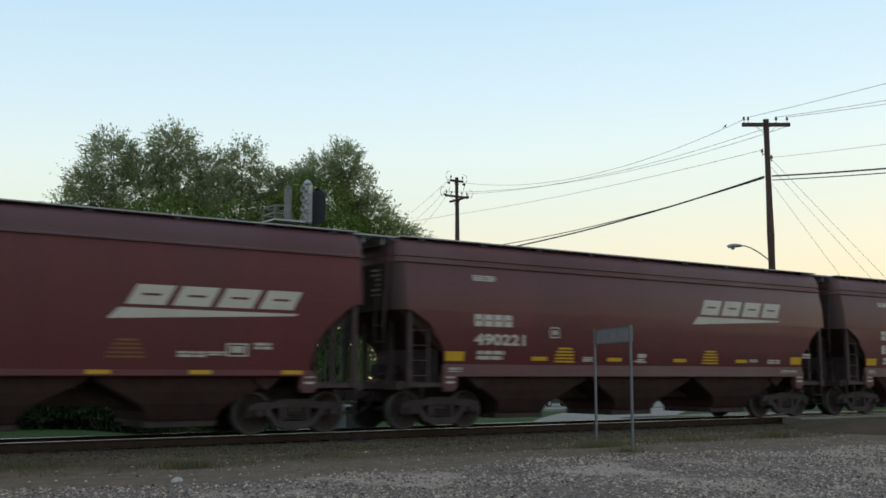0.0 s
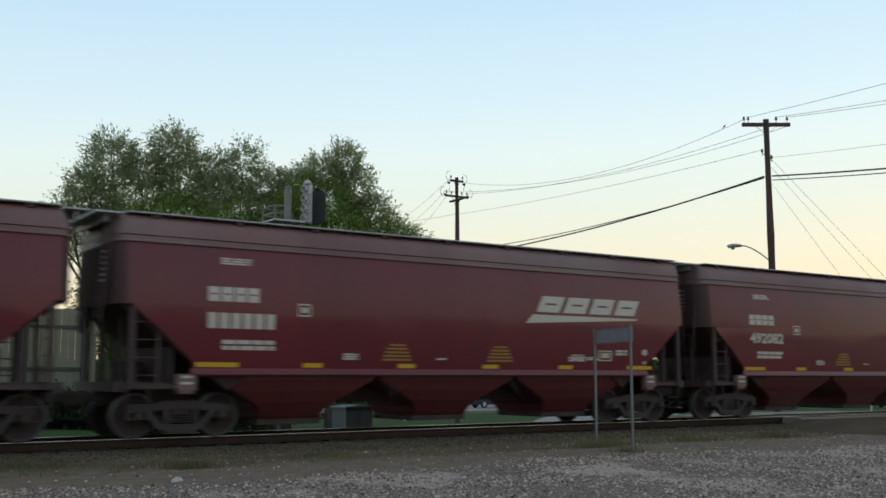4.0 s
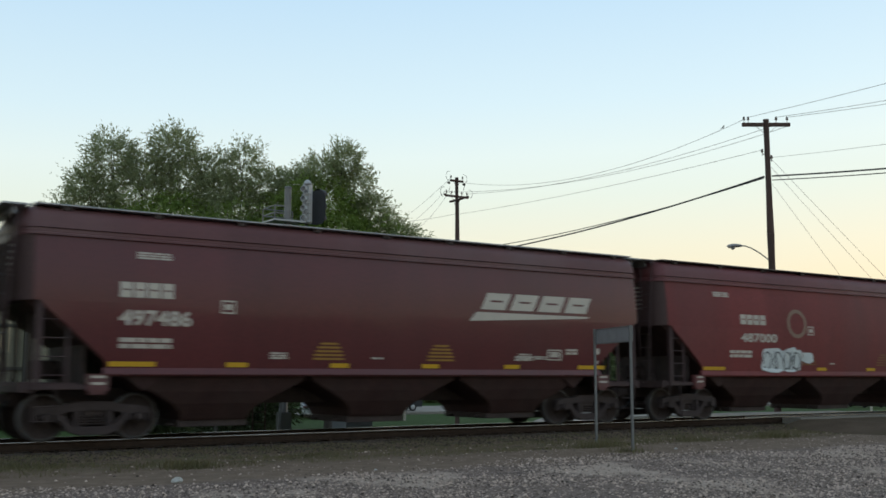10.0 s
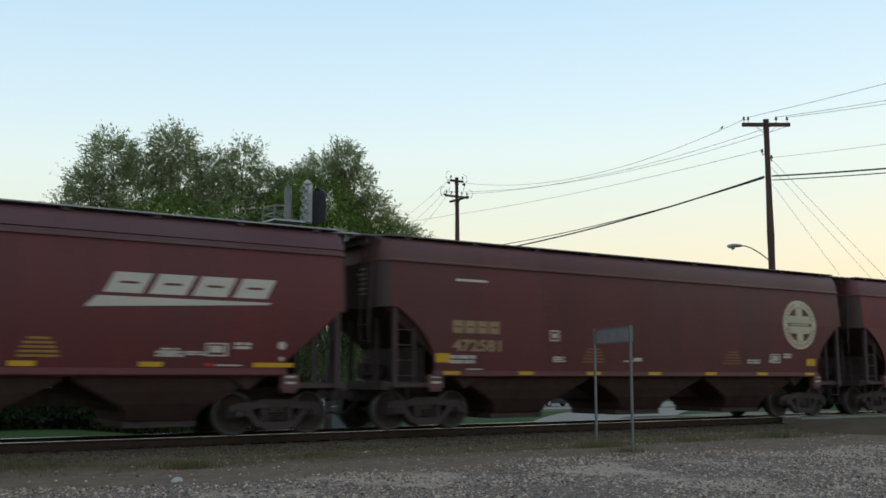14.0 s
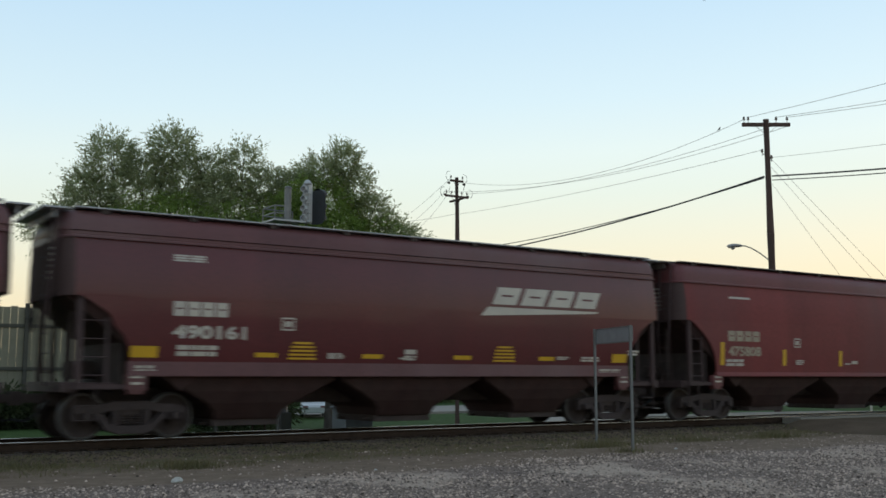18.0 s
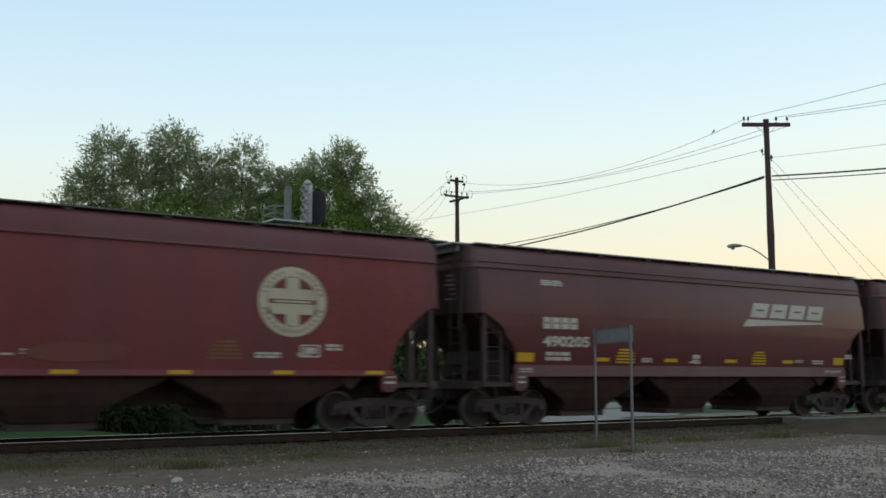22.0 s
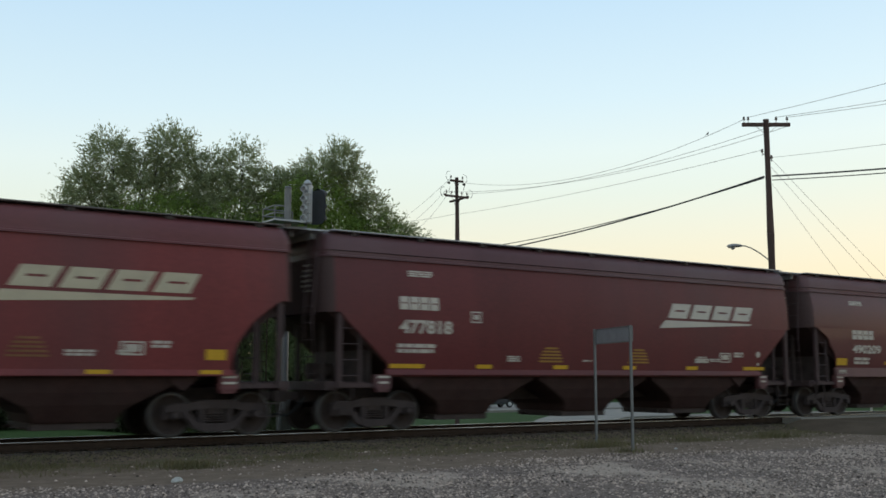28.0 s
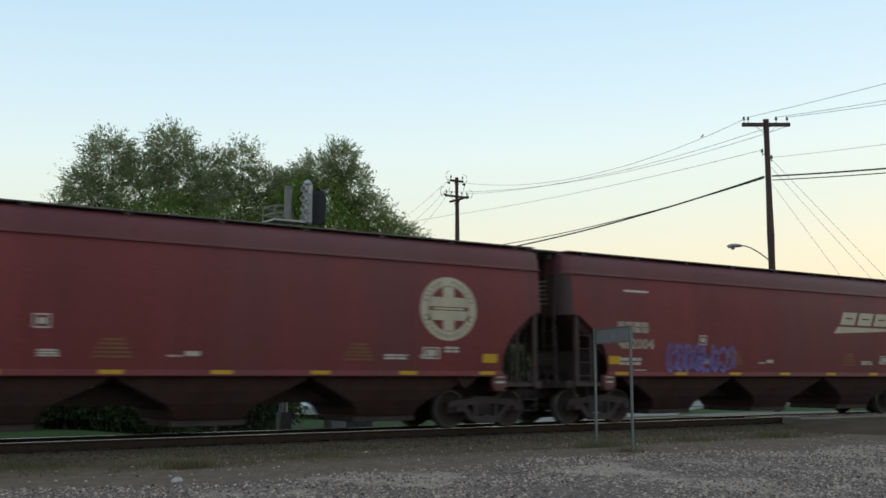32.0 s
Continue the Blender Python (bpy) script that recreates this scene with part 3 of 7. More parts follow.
def build_poles():
    def crossarm(p, z, half, w=0.1, arm_dir=None):
        d = arm_dir or SIDE
        q = Solid()
        q.beam((-d.x * half, -d.y * half, z), (d.x * half, d.y * half, z), w, w * 1.2)
        part("crossarm", q, pole_wood, p, "", 0.01)
        for sgn in (-1, 1):
            q = Solid()
            q.beam((sgn * d.x * half * 0.45, sgn * d.y * half * 0.45, z - 0.05), (0, 0, z - 0.42), 0.03, 0.012)
            part("arm_brace", q, galv, p)

    p = pole("utility_pole", P2.x, P2.y, 11.33, 0.17, 0.115, "tall brown wooden utility pole with a crossarm and street lamp")
    ARM = Vector((0.825, -0.565))
    crossarm(p, 11.12, 0.945, 0.12, ARM)
    for k in (-0.87, -0.7, 0.4, 0.83):
        insulator(p, ARM.x * k, ARM.y * k, 11.30)
    for z, k in ((9.9, -0.2), (9.65, 0.16)):
        q = Solid()
        q.tube([(0, 0, z), (ARM.x * k, ARM.y * k, z + 0.05)], 0.02, 6)
        part("bracket", q, galv, p)
        insulator(p, ARM.x * k, ARM.y * k, z + 0.1)
    # street lamp on its bent arm
    a = Vector((-0.88, 0.47))
    q = Solid()
    q.tube([(a.x * d, a.y * d, z) for d, z in ((0.1, 5.74), (0.45, 6.0), (0.8, 6.2), (1.05, 6.28), (1.25, 6.29))], 0.025, 8)
    arm = part("lamp_arm", q, galv, p, "thin bent grey lamp arm", 0, True)
    q = Solid()
    q.loft([[(a.x * d - a.y * r * math.cos(t), a.y * d + a.x * r * math.cos(t), 6.29 + h + 0.75 * r * math.sin(t)) for t in (k * 0.628 for k in range(10))] for d, r, h in ((1.18, 0.04, 0), (1.25, 0.075, 0), (1.42, 0.10, 0.0), (1.58, 0.12, -0.02), (1.72, 0.09, -0.03), (1.78, 0.03, -0.03))])
    part("lamp_head", q, dull_metal, p, "grey cobra lamp head, unlit", 0, True)
    q = Solid()
    q.spin([(0.08, 0.0), (0.075, -0.05), (0.04, -0.09), (0.005, -0.10)], (a.x * 1.55, a.y * 1.55, 6.22), "z", 12)
    part("lens", q, silver_paint, p, "pale refractor lens", 0, True)

    p = pole("utility_pole", P1.x, P1.y, 12.55, 0.16, 0.10, "brown wooden utility pole with two short crossarms, near the trees")
    crossarm(p, 12.35, 0.45, 0.1)
    crossarm(p, 11.45, 0.8, 0.1)
    crossarm(p, 11.25, 0.7, 0.09, Vector((LINE.x, LINE.y)))
    for k in (-0.4, 0.4):
        insulator(p, SIDE.x * k, SIDE.y * k, 12.5)
    for k in (-0.7, -0.35, 0.35, 0.7):
        insulator(p, SIDE.x * k, SIDE.y * k, 11.6)
    for k in (-0.65, 0.65):
        q = Solid()
        c = [(LINE.x * k * (1 + 0.25 * math.sin(t)), LINE.y * k * (1 + 0.25 * math.sin(t)), 11.7 + 0.45 * t / 3 + 0.1 * math.sin(t * 2)) for t in (0, 0.6, 1.2, 1.8, 2.4, 3.0)]
        q.tube(c, 0.015, 6)
        part("jumper_wire", q, wire_black, p)
    for k, z, r in ((-0.5, 12.25, 0.22), (0.5, 12.3, 0.24), (-0.9, 11.45, 0.2), (0.88, 11.35, 0.24)):
        q = Solid()
        q.tube([(SIDE.x * (k + math.copysign(r, k) * math.sin(t)), SIDE.y * (k + math.copysign(r, k) * math.sin(t)), z + r * 1.2 - r * 1.2 * math.cos(t)) for t in (0.2, 0.8, 1.4, 2.0, 2.6, 3.3)], 0.014, 6)
        part("jumper_wire", q, wire_black, p)
    for k in (-0.5, 0.55, -0.75, 0.8):
        q = Solid()
        q.spin([(0.03, -0.09), (0.075, -0.06), (0.04, -0.03), (0.075, 0.0), (0.04, 0.03), (0.075, 0.06), (0.03, 0.09)], (SIDE.x * k, SIDE.y * k, 12.2 if abs(k) < 0.6 else 11.5), "x", 8)
        part("strain_insulator", q, porcelain, p, "", 0, True)
    q = Solid()
    q.tube([(0.17, 0, 2.0), (0.16, 0, 8.5), (0.12, 0, 11.3)], 0.03, 6)
    part("ground_wire", q, wire_black, p)
    p = pole("utility_pole", P3.x, P3.y, 11.9, 0.17, 0.115, "tall brown wooden utility pole with a crossarm")
    crossarm(p, 11.5, 0.98, 0.12, ARM)


def wire(a, b, sag, r, label, sub=26):
    q = Solid()
    a, b = Vector(a), Vector(b)
    pts = [a.lerp(b, i / sub) - Vector((0, 0, 4 * sag * (i / sub) * (1 - i / sub))) for i in range(sub + 1)]
    q.tube(pts, r, 6)
    w = part("overhead_wire", q, wire_black, None, "", 0, True)
    tagged(w, label, "wire", "overhead wires")
    return pts


BIRD_PATH = []


def build_wires():
    ARM = Vector((0.825, -0.565))
    A = lambda k, z: (P2.x + ARM.x * k, P2.y + ARM.y * k, z)
    B = lambda k, z: (P1.x + SIDE.x * k, P1.y + SIDE.y * k, z)
    C = lambda k, z: (P3.x + ARM.x * k, P3.y + ARM.y * k, z)
    power = "thin black power wire strung between wooden poles"
    BIRD_PATH.extend(wire(A(-0.87, 11.33), B(-0.5, 12.3), 1.0, 0.0085, power))
    wire(A(0.4, 11.12), B(-0.7, 11.67), 0.55, 0.0085, power)
    wire(A(0.83, 11.05), B(0.7, 11.65), 0.7, 0.0085, power)
    wire(A(-0.2, 10.1), B(-0.1, 10.44), 0.18, 0.008, power)
    for k, z0, z1, sag in ((-0.7, 11.42, 11.85, 0.25), (0.4, 11.42, 10.5, 0.3), (0.83, 11.42, 10.2, 0.3)):
        wire(A(k, z0), C(k, z1), sag, 0.0085, power)
    wire(A(0.16, 9.8), C(0, 8.9), 0.3, 0.006, power)
    tele = "thick black communication cable between the poles"
    wire(A(-0.16, 9.04), B(0.1, 7.98), 0.34, 0.034, tele)
    wire(A(-0.16, 8.98), B(0.1, 8.30), 0.36, 0.02, tele)
    wire(A(0.16, 9.06), C(0, 7.6), 0.3, 0.032, tele)
    wire(A(0.16, 8.9), C(0, 7.45), 0.3, 0.02, tele)
    # beyond the far pole, dropping behind the trees
    for k, z0, ex, ey, z1 in ((0.4, 12.5, 35.0, 33.5, 11.9), (0.65, 11.85, 35.5, 33.1, 11.7), (0.65, 11.5, 36.0, 32.8, 11.55), (0.1, 10.44, 34.2, 33.4, 11.3)):
        e = Vector((ex, ey, z1)) + (Vector((ex, ey, z1)) - Vector(B(k, z0))) * 0.8
        wire(B(k, z0), e, 0.2, 0.008, power)
    guy = "thin steel guy wire from the pole to the ground"
    for z0, ex, ey in ((9.75, 40.3, -1.45), (9.4, 39.6, -0.95), (8.75, 38.0, 0.15)):
        wire(A(0.14, z0), (ex, ey, ground_z(ex, ey) + 0.05), 0.05, 0.006, guy, 8)


def build_signal():
    X, Y = 13.45, 6.5
    s = thing("railway_signal", pose(X, Y, 0), "trackside railway signal with silver lamp hoods, black backboard and grey mast", "railway signal")
    zb = ground_z(X, Y)
    q = Solid()
    q.tube([(0, 0, zb - 0.1), (0, 0, 6.97)], 0.105, 14)
    part("mast", q, galv, s, "", 0, True)
    q = Solid()
    q.spin([(0.11, 0), (0.12, 0.02), (0.09, 0.06), (0.01, 0.08)], (0, 0, 6.95), "z", 14)
    part("mast_cap", q, galv, s, "", 0, True)
    q = Solid()
    q.box((0, 0, zb + 0.25), (0.36, 0.36, 0.7))
    part("footing", q, shed_dark, s, "dark base box", 0.03)
    q = Solid()
    q.box((-0.12, 0.0, 5.9), (1.05, 0.9, 0.05))
    part("platform", q, grating, s, "", 0.005)
    for x, y in ((-0.62, -0.42), (-0.62, 0.42), (0.38, 0.45)):
        q = Solid()
        q.tube([(x, y, 5.9), (x, y, 6.32)], 0.022, 8)
        part("handrail_post", q, galv, s, "", 0, True)
    for z in (6.10, 6.32):
        q = Solid()
        q.tube([(-0.30, -0.42, z), (-0.62, -0.42, z), (-0.62, 0.42, z), (0.38, 0.45, z)], 0.022, 8)
        part("handrail", q, galv, s, "", 0, True)
    q = Solid()
    for dx in (-0.2, 0.2):
        q.tube([(dx - 0.55, 0.55, zb), (dx - 0.55, 0.55, 5.95)], 0.022, 6)
    for k in range(20):
        q.tube([(-0.75, 0.55, zb + 0.3 + k * 0.3), (-0.35, 0.55, zb + 0.3 + k * 0.3)], 0.014, 6)
    part("ladder", q, rail_rust, s)
    # head: a column of hooded lamps on a black oval backboard, facing along the track
    hx, hy, hz = 0.53, -0.22, 6.50
    q = Solid()
    q.tube([(0, 0, 5.75), (hx, hy, 5.75), (hx, hy, 5.95)], 0.05, 8)
    part("bracket", q, galv, s)
    q = Solid()
    n = 20
    oval = [(0.32 * math.copysign(abs(math.cos(t)) ** 0.6, math.cos(t)), -0.08 + 0.54 * math.copysign(abs(math.sin(t)) ** 0.45, math.sin(t))) for t in (2 * math.pi * k / n for k in range(n))]
    ang = radians(28)
    c, sn = math.cos(ang), math.sin(ang)
    q.loft([[(hx + 0.35 + d * c - a * sn, hy + d * sn + a * c, hz + b) for a, b in oval] for d in (0.0, 0.02)])
    head = part("backboard", q, signal_black, s, "black oval sheet metal backboard", 0.004)
    q = Solid()
    q.box((hx + 0.02, hy, hz), (0.24, 0.24, 1.22), Matrix.Rotation(ang, 3, "Z"))
    q.loft([[(hx + 0.02 + 0.14 * k * math.cos(t), hy + 0.14 * k * math.sin(t), z) for t in (i * 0.628 for i in range(10))] for k, z in ((1, hz + 0.6), (0.7, hz + 0.7), (0.2, hz + 0.76))])
    part("lamp_case", q, silver_paint, s, "silver painted lamp case", 0.03, True)
    for k in range(4):
        z = hz - 0.46 + k * 0.3
        q = Solid()
        q.spin([(0.095, 0.0), (0.10, 0.06), (0.10, 0.14), (0.085, 0.14), (0.08, 0.0)], (0, 0, 0), "x", 14)
        me = q.mesh("case_door", 0, True)
        put("case_door", me, silver_paint, s, pose(hx - 0.06, hy - 0.03, z, 0, 0, 180 + 28))
        q = Solid()
        q.box((hx - 0.04, hy - 0.12, z + 0.145), (0.2, 0.1, 0.02))
        part("case_ledge", q, dull_metal, s)
    for k in range(3):
        q = Solid()
        q.loft([[(d, 0.13 * math.cos(t), 0.13 * math.sin(t)) for t in (radians(-30 + i * 24) for i in range(11))] for d in (0, 0.32)], False, False)
        q.loft([[(d, 0.137 * math.cos(t), 0.137 * math.sin(t)) for t in (radians(-30 + i * 24) for i in range(11))] for d in (0.32, 0)], False, False)
        put("visor", q.mesh("visor", 0, True), signal_black, s, pose(hx + 0.38, hy + 0.02, hz - 0.38 + k * 0.38, 0, 0, 28))


def build_cabinet():
    x, y = 15.05, 5.2
    c = thing("signal_cabinet", pose(x, y, ground_z(x, y), 0, 0, 3), "low grey metal signal cabinet beside the track", "cabinet")
    q = Solid()
    q.box((0, 0, 0.04), (1.0, 0.86, 0.12))
    part("plinth", q, concrete, c, "", 0.01)
    q = Solid()
    q.box((0, 0, 0.42), (0.92, 0.78, 0.66))
    part("body", q, cab_grey, c, "", 0.012)
    q = Solid()
    q.prism([(-0.52, 0.75), (0.52, 0.75), (0.50, 0.79), (0, 0.83), (-0.50, 0.79)], -0.45, 0.45)
    part("lid", q, cab_grey, c, "", 0.008)
    for k in (-1, 1):
        q = Solid()
        q.box((k * 0.22, -0.395, 0.42), (0.40, 0.012, 0.58))
        d = part("door", q, cab_grey, c, "", 0.004)
        q = Solid()
        q.tube([(k * 0.06, -0.405, 0.38), (k * 0.06, -0.43, 0.38), (k * 0.06, -0.43, 0.48), (k * 0.06, -0.405, 0.48)], 0.01, 6)
        part("handle", q, galv, d)
    # a small marker post near it
    px, py = 13.1, 6.1
    q = Solid()
    q.beam((0, 0, -0.1), (0, 0, 0.9), 0.075, 0.03)
    q.beam((0, 0.02, 0.6), (0, 0.02, 0.9), 0.085, 0.02)
    o = part("marker_post", q, galv, None, "", 0.004)
    o.matrix_basis = pose(px, py, ground_z(px, py), 0, 4, 0)
    tagged(o, "thin pale steel marker post beside the track", "post")


build_sign()
build_poles()
build_wires()
build_signal()
build_cabinet()


# ---- trees ----
def leaf_cloud(v, f, rng, c, rad, count, size, droop=0.0, hollow=0.25):
    """Leaves strewn through an uneven clump: short sprays that hang from its outside."""
    sprays = max(1, count // 9)
    for _ in range(sprays):
        d = Vector((rng.gauss(0, 1), rng.gauss(0, 1), rng.gauss(0, 1)))
        d.normalize()
        k = hollow + (1 - hollow) * rng.random() ** 0.45
        k *= 1.0 + 0.55 * noise.noise(d * 2.4 + Vector(c) * 0.7)
        base = Vector((c[0] + d.x * rad[0] * k, c[1] + d.y * rad[1] * k, c[2] + d.z * rad[2] * k))
        run = Vector((d.x, d.y, d.z * 0.6 + 0.35 - droop))
        run.normalize()
        ln = rng.uniform(0.25, 0.75) * (1 + droop)
        for i in range(9):
            t = i / 8
            p = base + run * (ln * t) - Vector((0, 0, droop * 0.7 * t * t)) + Vector((rng.gauss(0, 0.07), rng.gauss(0, 0.07), rng.gauss(0, 0.07)))
            a = run * 1.1 + Vector((rng.gauss(0, 0.55), rng.gauss(0, 0.55), rng.gauss(0, 0.45) - droop * (0.4 + 1.2 * t)))
            a.normalize()
            b = a.cross(Vector((rng.gauss(0, 1), rng.gauss(0, 1), rng.gauss(0, 1))))
            if b.length < 1e-3:
                continue
            b.normalize()
            s = size * rng.uniform(0.6, 1.3)
            n = len(v)
            v.extend([tuple(p - a * s * 1.2), tuple(p + b * s * 0.34), tuple(p + a * s * 1.2), tuple(p - b * s * 0.34)])
            f.append((n, n + 1, n + 2, n + 3))


def leaf_mesh(name, v, f):
    me = bpy.data.meshes.new(name)
    me.from_pydata(v, [], f)
    me.materials.append(None)
    return me


def tree(name, x, y, label, clumps, trunk_r, seed, limbs):
    """A tapered trunk, limbs to the clumps, and crowns of small leaves. clumps: (dx, dy, z, rx, ry, rz, leaves, size, droop, material)."""
    rng = random.Random(seed)
    zb = ground_z(x, y)
    clumps = [(c[0], c[1], c[2] - 0.45, c[3] * 0.92, c[4], c[5] * 0.92, int(c[6] * (1.25 if c[9] is leaf_grey else 1.2)), c[7] * 0.8, *c[8:]) for c in clumps]
    t = thing(name, pose(x, y, zb), label, "tree")
    top = max(c[2] for c in clumps) - zb
    q = Solid()
    n = 8
    path = [(0.25 * math.sin(i * 1.1 + seed) * i / n, 0.2 * math.cos(i * 0.9 + seed) * i / n, -0.2 + top * 0.72 * i / n) for i in range(n + 1)]
    q.tube(path, [trunk_r * (1 - 0.8 * i / n) + 0.03 + (0.1 if i == 0 else 0) for i in range(n + 1)], 10)
    part("trunk", q, bark, t, "", 0, True)
    for dx, dy, z, rx, ry, rz, *_ in clumps:
        h0 = rng.uniform(0.25, 0.6) * (z - zb)
        k = min(max(h0 / (top * 0.72), 0), 1)
        st = Vector(path[min(int(k * n), n)])
        en = Vector((dx, dy, z - zb + rz * 0.4))
        q = Solid()
        mid = st.lerp(en, 0.5) + Vector((rng.uniform(-0.4, 0.4), rng.uniform(-0.4, 0.4), 0.5))
        r = trunk_r * 0.36
        q.tube([st, st.lerp(mid, 0.6), mid, mid.lerp(en, 0.55), en], [r, r * 0.75, r * 0.55, r * 0.35, r * 0.12], 7)
        for _ in range(limbs):
            e2 = Vector((dx + rng.uniform(-0.8, 0.8) * rx, dy + rng.uniform(-0.8, 0.8) * ry, z - zb + rng.uniform(-0.5, 0.95) * rz))
            s2 = mid.lerp(en, rng.uniform(0, 0.8))
            m2 = s2.lerp(e2, 0.5) + Vector((0, 0, 0.2))
            q.tube([s2, m2, e2], [r * 0.3, r * 0.2, 0.012], 5)
        part("limb", q, bark, t, "", 0, True)
    by = {}
    for c in clumps:
        by.setdefault(c[9], []).append(c)
    crowns = []
    for m, cs in by.items():
        v, f = [], []
        for dx, dy, z, rx, ry, rz, cnt, size, droop, _ in cs:
            leaf_cloud(v, f, rng, (dx, dy, z - zb), (rx, ry, rz), cnt * 2 if z < 4.5 else cnt, size, droop)
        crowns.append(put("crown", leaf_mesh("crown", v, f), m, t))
    return t, crowns


SWAY = []


def build_trees():
    # lower and inner clumps use leaf_dark: crown shade put into the leaf colour
    g, n, d = leaf_grey, leaf_green, leaf_dark
    # offsets along the picture's depth follow the row of trees, which slants towards the track
    SWAY.append(tree("broadleaf_tree", 17.4, 35.2, "tall grey-green cottonwood with an uneven airy crown", [
        (-0.9, 0.7, 14.0, 1.35, 1.5, 1.45, 4600, 0.11, 0.1, g), (2.0, -1.3, 14.45, 1.3, 1.4, 1.35, 4600, 0.11, 0.1, g), (0.7, -0.3, 13.2, 1.2, 1.4, 1.2, 3000, 0.11, 0.1, g),
        (-1.8, 1.2, 11.7, 1.4, 1.6, 1.5, 4000, 0.11, 0.2, g), (-3.0, 2.0, 10.5, 1.2, 1.4, 1.2, 2600, 0.11, 0.2, g),
        (-4.2, 2.4, 10.1, 0.9, 1.2, 0.7, 1100, 0.11, 0.1, g), (-2.2, 1.5, 12.4, 0.9, 1.1, 1.0, 1700, 0.11, 0.1, g), (3.8, -2.3, 13.4, 0.9, 1.0, 1.0, 1900, 0.11, 0.1, g), (2.8, -1.8, 12.4, 1.4, 1.5, 1.3, 3600, 0.11, 0.1, g),
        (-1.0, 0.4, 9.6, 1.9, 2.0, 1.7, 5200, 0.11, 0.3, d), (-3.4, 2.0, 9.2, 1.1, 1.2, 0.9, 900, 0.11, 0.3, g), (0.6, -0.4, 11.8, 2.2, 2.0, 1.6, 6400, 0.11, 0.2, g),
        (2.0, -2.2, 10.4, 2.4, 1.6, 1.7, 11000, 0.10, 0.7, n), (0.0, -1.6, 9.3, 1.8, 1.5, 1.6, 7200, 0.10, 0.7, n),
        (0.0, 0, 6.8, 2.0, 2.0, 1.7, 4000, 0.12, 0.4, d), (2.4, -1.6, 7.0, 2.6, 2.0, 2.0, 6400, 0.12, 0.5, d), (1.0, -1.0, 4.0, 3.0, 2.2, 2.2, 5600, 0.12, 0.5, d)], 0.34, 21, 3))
    SWAY.append(tree("broadleaf_tree", 22.7, 31.6, "grey-green cottonwood with a ragged top behind the signal", [
        (0.0, 0.0, 13.5, 1.0, 1.2, 1.3, 2800, 0.11, 0.1, g), (-1.3, 0.6, 12.0, 1.4, 1.4, 1.2, 3200, 0.11, 0.1, g), (1.3, -0.6, 12.3, 1.3, 1.3, 1.1, 3200, 0.11, 0.1, g),
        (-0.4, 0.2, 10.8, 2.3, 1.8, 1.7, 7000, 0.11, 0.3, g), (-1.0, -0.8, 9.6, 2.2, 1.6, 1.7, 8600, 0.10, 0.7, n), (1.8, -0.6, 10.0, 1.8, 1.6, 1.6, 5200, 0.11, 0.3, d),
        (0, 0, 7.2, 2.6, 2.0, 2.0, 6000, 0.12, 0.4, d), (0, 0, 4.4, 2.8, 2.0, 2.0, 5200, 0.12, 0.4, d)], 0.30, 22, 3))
    SWAY.append(tree("broadleaf_tree", 26.9, 28.7, "fresh green willow with a tall tuft of airy foliage", [
        (0.5, -0.3, 13.7, 0.8, 1.0, 1.1, 2400, 0.11, 0.0, g), (-0.7, 0.3, 13.0, 1.2, 1.2, 1.1, 3200, 0.11, 0.1, g), (-2.0, 1.0, 12.3, 1.2, 1.2, 1.0, 2800, 0.11, 0.1, g),
        (1.1, -0.6, 12.2, 1.0, 1.1, 1.2, 2800, 0.11, 0.1, g), (2.0, -0.9, 10.9, 1.0, 1.1, 1.1, 2800, 0.11, 0.1, g),
        (-0.8, 0.2, 11.6, 2.0, 1.5, 1.6, 9400, 0.10, 0.6, n), (0.0, -0.2, 9.8, 2.2, 1.6, 1.8, 9800, 0.10, 0.7, n), (-2.2, 0.8, 10.2, 1.7, 1.5, 1.8, 6400, 0.10, 0.6, n),
        (2.2, -0.9, 9.4, 1.7, 1.4, 1.5, 5600, 0.10, 0.5, n), (3.4, -1.4, 9.6, 1.1, 1.1, 1.0, 2600, 0.11, 0.2, g), (4.4, -1.8, 8.7, 1.1, 1.1, 0.9, 2600, 0.11, 0.2, g), (3.6, -1.5, 8.2, 1.6, 1.3, 1.2, 4200, 0.10, 0.5, n),
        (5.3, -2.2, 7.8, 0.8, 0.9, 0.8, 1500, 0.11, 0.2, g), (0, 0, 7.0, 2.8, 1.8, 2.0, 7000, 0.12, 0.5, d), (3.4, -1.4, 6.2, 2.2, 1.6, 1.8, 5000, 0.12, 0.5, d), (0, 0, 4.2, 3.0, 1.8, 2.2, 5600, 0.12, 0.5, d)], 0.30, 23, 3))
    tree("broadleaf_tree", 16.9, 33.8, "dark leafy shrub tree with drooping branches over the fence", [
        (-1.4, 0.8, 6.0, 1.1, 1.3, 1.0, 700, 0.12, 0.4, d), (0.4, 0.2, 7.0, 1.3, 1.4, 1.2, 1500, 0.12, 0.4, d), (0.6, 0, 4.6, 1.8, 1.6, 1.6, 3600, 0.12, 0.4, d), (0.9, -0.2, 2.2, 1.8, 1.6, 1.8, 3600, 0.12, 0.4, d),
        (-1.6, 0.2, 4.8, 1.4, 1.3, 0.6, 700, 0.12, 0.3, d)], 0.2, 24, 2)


build_trees()


